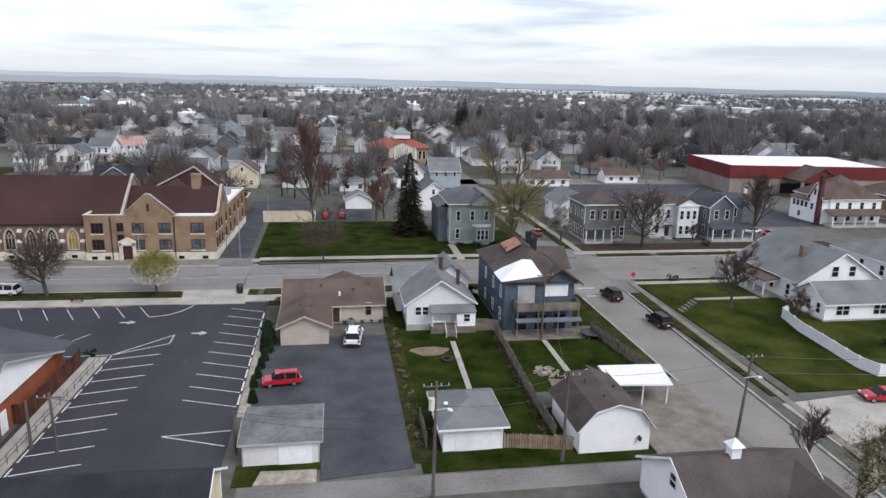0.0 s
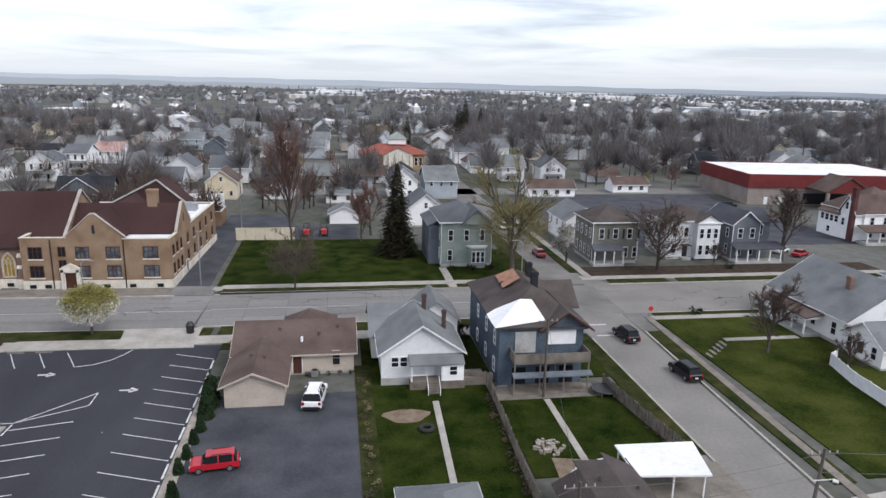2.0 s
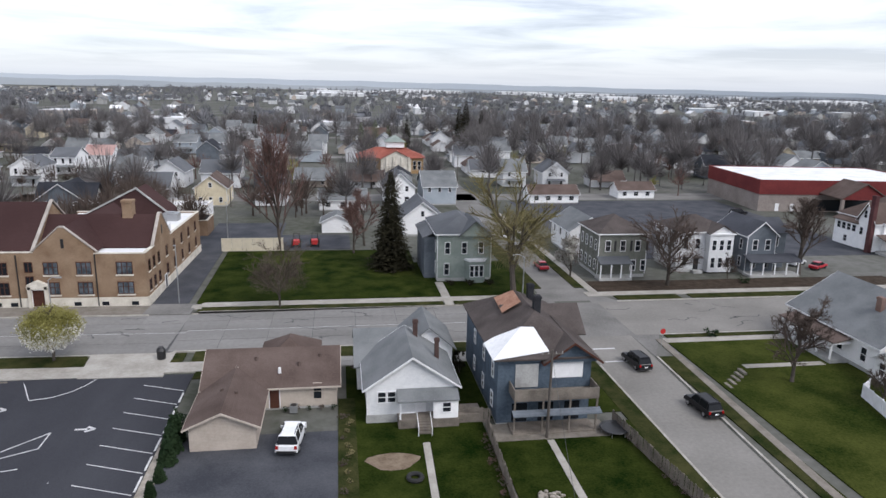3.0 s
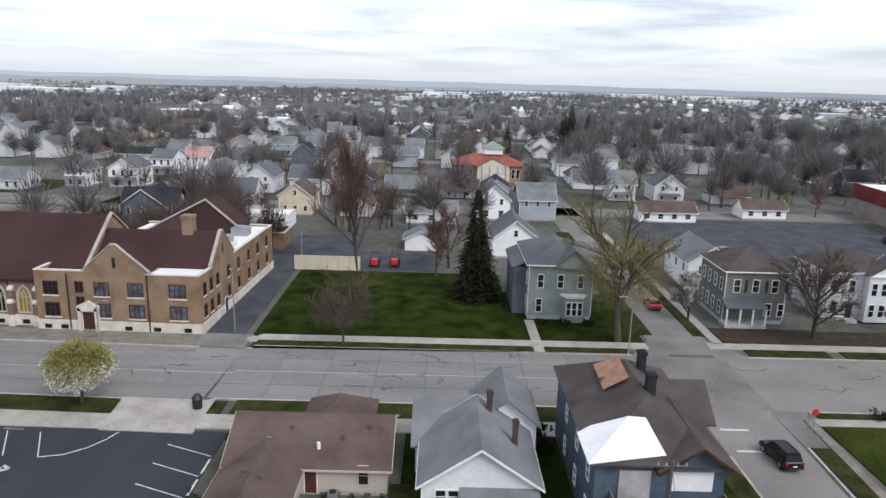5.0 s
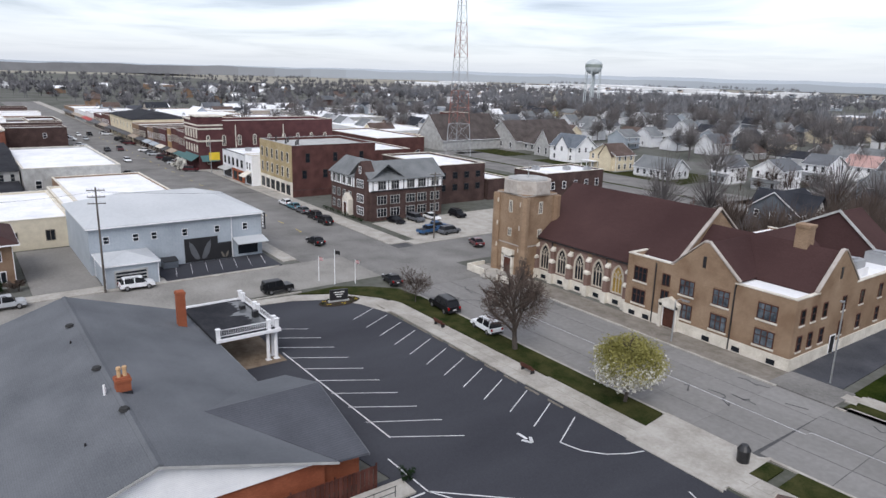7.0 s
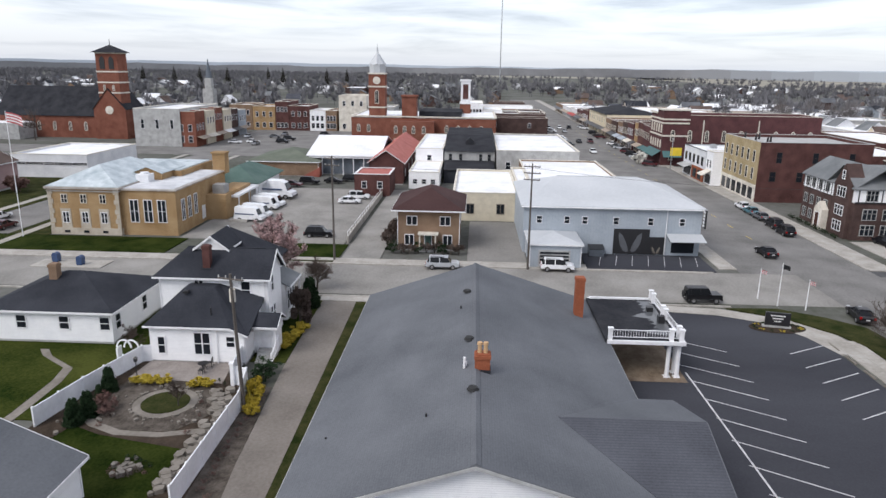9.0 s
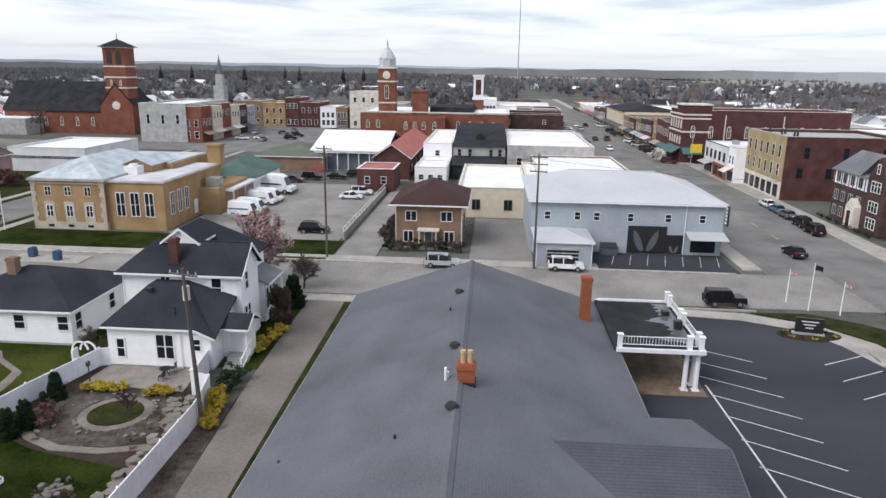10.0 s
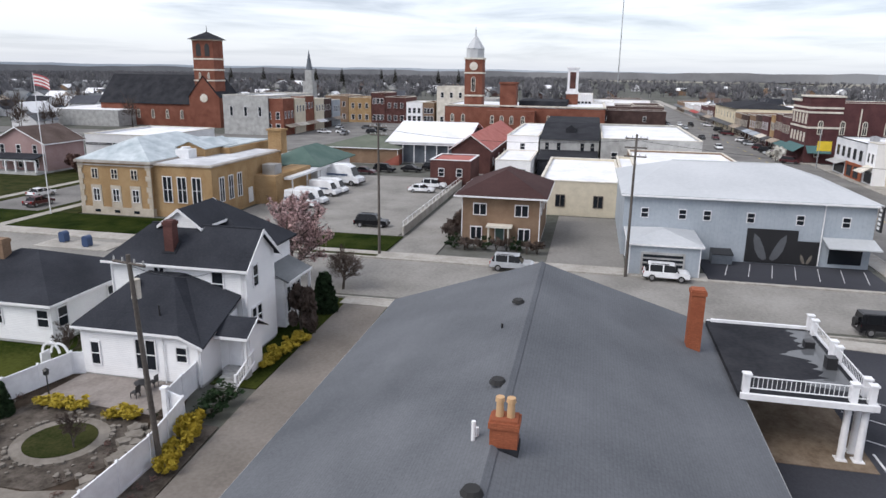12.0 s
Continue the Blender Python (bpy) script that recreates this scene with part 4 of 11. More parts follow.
sheet("lawn_modern_church", [rect(-214, 234.5, -192, 248), rect(-178, 235.5, -112, 262), rect(-205, 176, -150, 200), rect(-204, 217.4, -95, 219.0)], "verge", "patchy grass round the modern church", 0.05)
sheet("parking_store", [rect(58, 150, 124, 220), rect(-5, 162, 10, 176)], "asphalt_b", "broad worn parking lot", 0.03)
sheet("drive_east", [[(48.5, 51), (57, 53), (110, 53), (110, 62), (58, 61.2), (48.5, 60)]], "walkc", "concrete drive", 0.07)
sheet("yard_carport", [[(30.2, 51.6), (39.9, 51.2), (40.1, 58), (39.9, 66.6), (36, 66.2), (30.2, 66.4)]], "walkd", "cracked stained concrete yard by the carport", 0.145)
sheet("path_garden", [[(15.6, 81.6), (16.3, 81.6), (15.4, 60), (14.8, 60)], [(27.8, 80.8), (28.5, 80.8), (28.2, 62), (27.5, 62)], rect(58, 95.3, 69, 96.4), rect(24.2, 123, 25.6, 136)], "walkc", "thin concrete garden path", 0.13)

sheet("patio_blue_house", [rect(22.8, 81, 34.5, 84.4)], "walkd", "stained concrete slab under the decks", 0.13)
sheet("lane_rear", [rect(-21, 161.6, -5, 190)], "asphalt_b", "worn lane behind the church hall", 0.03)
# painted bays
lot = structure("parking_markings", Geo().box(-15.4, 78.9, 0.05, -15.3, 79.0, 0.066), M["line"], "white painted bay lines")


def stripe(parent, x0, y0, x1, y1, w=0.1, z=0.078, mat="line"):
    (x0, y0), (x1, y1) = site(x0, y0), site(x1, y1)
    d = Vector((y0 - y1, x1 - x0)).normalized() * w / 2
    return part("painted_line", Geo().prism([(x0 + d.x, y0 + d.y), (x0 - d.x, y0 - d.y), (x1 - d.x, y1 - d.y), (x1 + d.x, y1 + d.y)], z - 0.014, z), M[mat], parent)


for i in range(10):
    y = 95.86 - i * 3.34
    stripe(lot, -9.5, y, -14.6, y + 2.6, 0.1)
    if i < 9:
        stripe(lot, -9.4, y - 0.5, -9.4, y - 2.9, 0.2)
for i in range(9):
    y = 81.6 - i * 3.13
    stripe(lot, -25.7, y - 1.6, -20.3, y - 0.2, 0.12)
    stripe(lot, -25.9, y - 0.4, -25.9, y - 2.6, 0.16)
for a, b in (((-25.9, 81.5), (-20.2, 87.9)), ((-20.2, 87.9), (-20.05, 84.9)), ((-20.05, 84.9), (-25.9, 81.5)), ((-25.9, 81.5), (-31.5, 81.3)), ((-14.7, 60.7), (-9.3, 60.8)), ((-14.7, 60.7), (-9.5, 57.9))):
    stripe(lot, *a, *b, 0.12)
for i in range(12):
    x = -64.6 + i * 3.33
    stripe(lot, x, 99.8, x + 2.5, 95.3, 0.1)
    if 0 < i:
        part("wheel_stop", Geo().wedge([(-0.08, 0.06), (0.08, 0.06), (0.05, 0.2), (-0.05, 0.2)], x - 2.9, x - 0.9, "x"), M["walkd"], lot).location = (0.35, 100.1, 0)
cur = [(-25.4, 95.3), (-23.4, 95.9), (-21.9, 97.2), (-20.9, 98.9), (-20.4, 100.4)]
for a, b in zip(cur, cur[1:]):
    stripe(lot, *a, *b, 0.13)
for i in range(10):
    x = -34.4 - i * 3.45
    stripe(lot, x, 83.3, x + 3.4, 88.95, 0.09)
stripe(lot, -34.3, 83.25, -56.8, 83.35, 0.14)
for cx, cy in ((-17.25, 88.4), (-27.8, 93.2)):
    stripe(lot, cx - 0.9, cy, cx + 0.3, cy, 0.28)
    stripe(lot, cx + 0.2, cy + 0.5, cx + 1.0, cy, 0.3)
    stripe(lot, cx + 0.2, cy - 0.5, cx + 1.0, cy, 0.3)
for i in range(7):
    stripe(lot, -97.6, 82.6 + i * 2.35, -92.4, 81.4 + i * 2.35, 0.07, 0.14)
for y in (99.2, 103.5):
    stripe(lot, 41, y, 44, y, 0.35, 0.02)
mark = structure("road_markings", Geo().prism(sited(rect(-60, 115.35, 36, 115.42)), -0.01, 0.016), M["line"], "faded white and yellow lane lines")
for x in range(-320, -100, 9):
    stripe(mark, x, 109.9, x + 3, 109.9, 0.14, 0.015, "yline")
sheet("lot_edge_strip", [rect(-9.2, 63.5, -8.05, 88.5)], "gravel", "pale gravel strip along the parking lot", 0.09)
# ------------------------------------------------------------ trees and shrubs
def limbs(rng, h, spread, depth=4, trunk=0.22, kids=(7, 5, 4, 4), up=0.5, fork=0.28, reach=1.0):
    """Segments (p, q, r0, r1, level) of a bare tree standing at the origin."""
    out = []

    def grow(p, d, length, r, lev):
        n = 3 if lev == 0 else 2
        pts = [p]
        for i in range(n):
            d = (d + Vector((rng.gauss(0, 1), rng.gauss(0, 1), rng.gauss(0, 0.6))) * (0.06 if lev == 0 else 0.16) + Vector((0, 0, 0.06 * up * lev))).normalized()
            q = pts[-1] + d * (length / n)
            out.append((pts[-1], q, r * (1 - 0.5 * i / n), r * (1 - 0.5 * (i + 1) / n), lev))
            pts.append(q)
        if lev + 1 < depth:
            for k in range(kids[lev]):
                f = (fork if lev == 0 else 0.25) + (1 - (fork if lev == 0 else 0.25)) * (k + rng.random()) / kids[lev]
                s = f * n
                i = min(n - 1, int(s))
                at = pts[i].lerp(pts[i + 1], s - i)
                a = rng.uniform(0, 2 * math.pi) + k * 2.4
                side = Vector((math.cos(a), math.sin(a), 0))
                if lev:
                    side = (side - d * side.dot(d)).normalized()
                lean = rng.uniform(0.5, 1.0) * spread
                nd = (d * (1 - 0.35 * lean) + side * lean + Vector((0, 0, up * 0.3))).normalized()
                grow(at, nd, length * (rng.uniform(0.45, 0.7) if lev == 0 else rng.uniform(0.42, 0.66)) * (1.15 - 0.45 * f) * (reach if lev == 0 else 1), r * (0.5 if lev == 0 else 0.52), lev + 1)

    grow(Vector((0, 0, -0.1)), Vector((rng.uniform(-0.05, 0.05), rng.uniform(-0.05, 0.05), 1)), h * 0.72, trunk, 0)
    return out


def tree_meshes(seed, h, spread, bark="bark", tw="twig", buds=None, bud_n=0, bud_size=0.12, fuzz=8, ball=None, **kw):
    rng = random.Random(seed)
    seg = limbs(rng, h, spread, **kw)
    deep = max(s[4] for s in seg)
    a, b, c = Geo(), Geo(), Geo()
    for p, q, r0, r1, lev in seg:
        (a if lev < 2 else b).tube(p, q, max(r0, 0.02), max(r1, 0.014), (8, 5, 4, 3, 3)[lev], False)
    tips = [s for s in seg if s[4] >= deep - 1]
    for p, q, r0, r1, lev in tips:
        axis = (q - p).normalized()
        for i in range(fuzz if lev == deep else fuzz // 2):
            o = p.lerp(q, rng.random())
            d = (axis + Vector((rng.gauss(0, 1), rng.gauss(0, 1), rng.gauss(0.25, 0.8))) * 0.75).normalized()
            s = d.cross(Vector((rng.gauss(0, 1), rng.gauss(0, 1), rng.gauss(0, 1)))).normalized() * rng.uniform(0.012, 0.026)
            L = h * rng.uniform(0.035, 0.085)
            m = o + d * L * 0.5 + Vector((rng.gauss(0, 1), rng.gauss(0, 1), rng.gauss(0, 1))) * L * 0.06
            b.add([o - s, o + s, m + s * 0.8, o + d * L, m - s * 0.8], [(0, 1, 2, 3, 4)])
    if ball:
        # fine outer twigs that fill the crown: radius, middle height, half height, count
        br, bz, bh, bn = ball
        lob = [(rng.uniform(0, 6.28), rng.uniform(-0.6, 0.9), rng.uniform(0.0, 0.22)) for _ in range(14)]
        for i in range(bn):
            d = Vector((rng.gauss(0, 1), rng.gauss(0, 1), rng.gauss(0.1, 0.9))).normalized()
            k = rng.uniform(0.3, 1.0) ** 0.6 * (0.86 + max([q for a, e, q in lob if abs((math.atan2(d.y, d.x) - a + 3.14) % 6.28 - 3.14) < 0.5 and abs(d.z - e) < 0.4] or [0]))
            o = Vector((d.x * br * k, d.y * br * k, bz + d.z * bh * k))
            t = (d + Vector((rng.gauss(0, 1), rng.gauss(0, 1), rng.gauss(0.4, 0.7))) * 0.6).normalized()
            L = br * rng.uniform(0.1, 0.26)
            s = t.cross(Vector((rng.gauss(0, 1), rng.gauss(0, 1), rng.gauss(0, 1)))).normalized() * rng.uniform(0.012, 0.026)
            m = o - t * L * 0.5
            b.add([m - s, m + s, o + s * 0.6, o + t * L * 0.5, o - s * 0.6], [(0, 1, 2, 3, 4)])
    for i in range(bud_n):
        p, q = rng.choice(tips)[:2]
        o = p.lerp(q, rng.random()) + Vector((rng.gauss(0, 1), rng.gauss(0, 1), rng.gauss(0, 1))) * 0.12
        u, w = [Vector((rng.gauss(0, 1), rng.gauss(0, 1), rng.gauss(0, 1))).normalized() * bud_size * rng.uniform(0.6, 1.4) for _ in range(2)]
        c.add([o - u, o + w, o + u, o - w], [(0, 1, 2, 3)])
    return a.mesh("trunk", M[bark]), b.mesh("crown", M[tw]), (c.mesh("blossom", M[buds]) if bud_n else None)


TREES = {}


def tree(key, x, y, label, rz=0.0, s=1.0, name="tree", group="", z=0.0):
    th = thing(name, x, y, label, "tree", z, group)
    for nm, me in zip(("trunk", "crown", "blossom"), TREES[key]):
        if me:
            ob = new(nm, me)
            ob.parent = th
    th.rotation_euler, th.scale = (0, 0, radians(rz)), (s, s, s)
    return th


TREES["round"] = tree_meshes(3, 8.6, 0.95, trunk=0.33, kids=(11, 7, 5, 5), depth=4, fork=0.3, fuzz=3, reach=1.35, ball=(4.3, 5.7, 3.6, 4600))
TREES["small"] = tree_meshes(5, 7.0, 1.0, trunk=0.2, kids=(9, 6, 5, 4), depth=4, fork=0.25, reach=1.3, fuzz=6)
TREES["oak"] = tree_meshes(8, 16.0, 1.0, tw="goldtwig", fuzz=3, ball=(7.0, 9.6, 5.6, 6500), reach=1.6, trunk=0.52, kids=(8, 6, 6, 5), depth=4, fork=0.3, buds="goldbud", bud_n=3800, bud_size=0.06)
TREES["wide"] = tree_meshes(6, 7.2, 1.1, tw="twig", trunk=0.17, kids=(10, 6, 5, 4), depth=4, fork=0.28, reach=2.0, fuzz=3, ball=(4.8, 4.8, 2.5, 2600))
TREES["wide_red"] = tree_meshes(7, 9.5, 0.95, tw="twig", trunk=0.3, kids=(11, 7, 5, 4), depth=4, fork=0.25, reach=1.6, fuzz=3, ball=(4.6, 5.8, 3.6, 2300))
TREES["tall"] = tree_meshes(12, 16.0, 0.7, trunk=0.4, kids=(9, 6, 5, 5), depth=4, fork=0.25)
TREES["tallb"] = tree_meshes(17, 15.0, 0.85, trunk=0.4, kids=(9, 6, 5, 5), depth=4, fork=0.22)
TREES["redtall"] = tree_meshes(21, 23.0, 0.5, tw="redbud", reach=1.1, trunk=0.36, kids=(20, 6, 4, 3), depth=4, fork=0.18, buds="redbud", bud_n=900, bud_size=0.06, fuzz=2, ball=(3.0, 13.0, 8.4, 900))
TREES["redsmall"] = tree_meshes(23, 10.0, 0.8, tw="redbud", trunk=0.25, kids=(8, 6, 5, 4), depth=4, fork=0.2)
TREES["magnolia"] = tree_meshes(31, 7.8, 1.05, trunk=0.25, kids=(9, 6, 5, 4), depth=4, fork=0.1, reach=1.6, buds="pink", bud_n=13000, bud_size=0.1, ball=(4.3, 4.6, 3.6, 900))
TREES["pearcone"] = tree_meshes(35, 9.6, 0.42, tw="goldtwig", trunk=0.2, kids=(22, 7, 5, 4), depth=4, fork=0.12, reach=0.62, up=1.2, fuzz=3, buds="creambud", bud_n=9000, bud_size=0.085, ball=(1.7, 4.6, 4.4, 1600))
TREES["pearbare"] = tree_meshes(33, 8.5, 0.75, trunk=0.22, kids=(9, 6, 5, 4), depth=4, fork=0.15, buds="blossom", bud_n=9000, bud_size=0.095, ball=(2.6, 4.8, 3.2, 1500))


def leaf_ball(rng, n, size, shape):
    """Small leaves scattered by shape(rng), a place in the crown."""
    g = Geo()
    for i in range(n):
        o = Vector(shape(rng))
        u, w = [Vector((rng.gauss(0, 1), rng.gauss(0, 1), rng.gauss(0, 1))).normalized() * size * rng.uniform(0.5, 1.5) for _ in range(2)]
        g.add([o - u, o + w, o + u, o - w], [(0, 1, 2, 3)])
    return g


def lumpy(rx, ry, rz, zc, lumps, seed, inner=0.55):
    """A crown of uneven lumps round (0, 0, zc)."""
    r = random.Random(seed)
    cs = []
    for _ in range(lumps):
        d = Vector((r.gauss(0, 1), r.gauss(0, 1), r.gauss(0, 0.8))).normalized() * r.uniform(0.35, 0.85)
        cs.append((d, r.uniform(0.22, 0.42)))

    def f(rng):
        c, k = rng.choice(cs)
        d = Vector((rng.gauss(0, 1), rng.gauss(0, 1), rng.gauss(0, 1))).normalized() * k * rng.uniform(inner, 1.0)
        p = c + d
        return p.x * rx, p.y * ry, zc + p.z * rz
    return f


def pear_tree(x, y, h, r, label, top="goldbud"):
    """A round flowering pear: yellow-green top, white blossom below."""
    th = thing("flowering_tree", x, y, label, "tree")
    rng = random.Random(int(x * 7) + 3)
    a, b, _ = tree_meshes(41, h * 0.9, 0.85, trunk=0.2, kids=(9, 6, 5), depth=3, fork=0.3)
    for nm, me in (("trunk", a), ("bare_crown", b)):
        ob = new(nm, me)
        ob.parent = th
    fw, up = Geo(), Geo()
    shape = lumpy(r * 0.92, r * 0.92, h * 0.36, h * 0.56, 60, 5, 0.1)
    tufts = [(Vector((rng.gauss(0, 1), rng.gauss(0, 1), rng.gauss(0.2, 1))).normalized(), rng.uniform(0.05, 0.3)) for _ in range(70)]
    for i in range(27000):
        o = Vector(shape(rng))
        if i % 3:
            d = Vector((rng.gauss(0, 1), rng.gauss(0, 1), rng.gauss(0, 1))).normalized()
            k = 0.8 + max([q * max(0.0, 1 - (d - c).length * 3.2) for c, q in tufts])
            d = d * k * min(rng.random() ** 0.4, rng.uniform(0.7, 1.25)) * (1 if rng.random() < 0.9 else 1.08)
            o = Vector((d.x * r, d.y * r, h * 0.57 + d.z * h * 0.43))
        pale = rng.random() > (o.z - h * 0.29) / (h * 0.42)
        n = fw if pale else up
        s = 0.075 if pale else 0.08
        u, w = [Vector((rng.gauss(0, 1), rng.gauss(0, 1), rng.gauss(0, 1))).normalized() * s * rng.uniform(0.6, 1.6) for _ in range(2)]
        n.add([o - u, o + w, o + u, o - w], [(0, 1, 2, 3)])
    for nm, gg, mt, lb in (("blossom", fw, "blossom", "white blossom"), ("young_leaves", up, top, "yellow-green young leaves")):
        ob = new(nm, gg.mesh(nm, M[mt]))
        ob.parent = th
        tagged(ob, lb)
    return th


def conifer_mesh(seed, h, r, mat, tiers=26):
    rng = random.Random(seed)
    g = Geo()
    for i in range(tiers):
        f = i / tiers
        z = h * (0.08 + 0.9 * f)
        rr = r * (1 - f) ** 0.85 * rng.uniform(0.85, 1.1) + 0.15
        n = max(6, int(17 * (1 - f)) + 5)
        for k in range(n):
            a = 2 * math.pi * (k + rng.random()) / n
            L = rr * rng.uniform(0.65, 1.12)
            d = Vector((math.cos(a), math.sin(a), 0))
            s = Vector((-d.y, d.x, 0))
            tip = d * L + Vector((0, 0, z - L * rng.uniform(0.18, 0.45)))
            for m in range(7):
                q = (m + rng.random()) / 7
                o = Vector((0, 0, z)).lerp(tip, 0.25 + 0.75 * q)
                w = 0.16 * L * (1.1 - q) + 0.16
                for sg in (-1, 1):
                    g.add([o, o + s * sg * w + d * w * 0.7 + Vector((0, 0, rng.uniform(-0.28, 0.02))), o + d * w * 0.9 + Vector((0, 0, rng.uniform(-0.2, 0.1)))], [(0, 1, 2)])
    return g.mesh("crown", M[mat])


CON = {"spruce": conifer_mesh(2, 18.5, 4.5, "spruce", 66), "far": conifer_mesh(4, 17, 3.6, "spruce", 34), "pine": conifer_mesh(6, 15, 4.0, "pine", 16), "cone": conifer_mesh(9, 2.3, 0.6, "ever", 14)}
CTRUNK = Geo().tube((0, 0, -0.1), (0, 0, 9), 0.24, 0.08, 7).mesh("trunk", M["bark"])


def conifer(key, x, y, label, s=1.0, rz=0.0, group=""):
    th = thing("conifer", x, y, label, "tree", 0, group)
    for nm, me in (("trunk", CTRUNK), ("crown", CON[key])):
        ob = new(nm, me)
        ob.parent = th
        if nm == "trunk" and key == "cone":
            ob.scale = (0.2, 0.2, 0.18)
    th.scale, th.rotation_euler = (s, s, s), (0, 0, radians(rz))
    return th


SHRUB = {}


def shrub(x, y, r, h, mat, label, name="shrub", group="", n=420):
    key = (mat, n)
    if key not in SHRUB:
        SHRUB[key] = (leaf_ball(random.Random(len(SHRUB)), n, 0.1, lumpy(1, 1, 0.85, 0.85, 14, len(SHRUB) + 7, 0.2)).mesh("foliage", M[mat]), Geo().tube((0, 0, -0.1), (0.1, 0, 0.9), 0.06, 0.03, 5).tube((0, 0, 0), (-0.25, 0.2, 0.8), 0.04, 0.02, 5).tube((0, 0, 0), (0.1, -0.3, 0.8), 0.04, 0.02, 5).mesh("stems", M["bark"]))
    th = thing(name, x, y, label, "shrub", 0, group)
    for nm, me in zip(("foliage", "stems"), SHRUB[key]):
        ob = new(nm, me)
        ob.parent = th
    th.scale, th.rotation_euler = (r, r, h / 1.7), (0, 0, (x * 3.7 + y) % 6.28)
    return th


tree("round", -42.4, 106.0, "bare round-crowned street tree on the grass verge", 40)
pear_tree(-26.4, 106.3, 7.7, 4.0, "round flowering pear tree with white blossom and yellow-green top")
tree("wide", -1.3, 124.4, "small bare street tree on the verge by the lawn", 10)
tree("oak", 36.4, 128.2, "tall spreading tree with yellow-green buds at the street corner", 70)
tree("redtall", -4.1, 161.6, "very tall slender tree with reddish budding twigs", 0)
conifer("spruce", 17.2, 146.1, "tall dark drooping spruce at the edge of the lawn", 1.02)
tree("redsmall", 10.6, 158, "small tree with reddish twigs beside the spruce", 60)
tree("redsmall", 13, 165, "small tree with reddish twigs behind the lawn", 150, 1.1)
tree("small", 61.2, 91.0, "bare dark tree on the green lawn", 120, 1.25)
tree("small", 66.6, 83.0, "thin bare young tree by the white fence", 200, 0.7)
tree("wide_red", 65.0, 131.0, "brown bushy street tree before the painted houses", 10, 1.14)
tree("tallb", 94.0, 136.0, "large bare spreading street tree beside the parked cars", 140, 1.0)
tree("small", 78.6, 134.6, "small bare shrubby tree before the white house", 200, 0.55)
tree("pearbare", 49.5, 138, "small tree with thin white blossom on the street corner", 0, 0.9)
tree("wide", -62.6, 105.4, "low bare spreading tree by the parked cars", 220, 0.5)
tree("magnolia", -78.4, 37.4, "pink-flowering magnolia by the white house", 0, 1.02, z=-0.9)
tree("round", -78.2, 43.6, "small round bare tree on the verge", 300, 0.42)
tree("pearcone", 41.8, 41.2, "conical cream-budding pear tree beside the shingled house", 0, 1.0)
tree("tall", 42.1, 47.4, "thin bare grey tree by the alley mouth", 33, 0.36)
tree("small", -57.2, 30.4, "small bare ornamental tree inside the white fence", 20, 0.35)
tree("small", -47.0, 39.2, "small bare tree in the round flower bed", 90, 0.28)
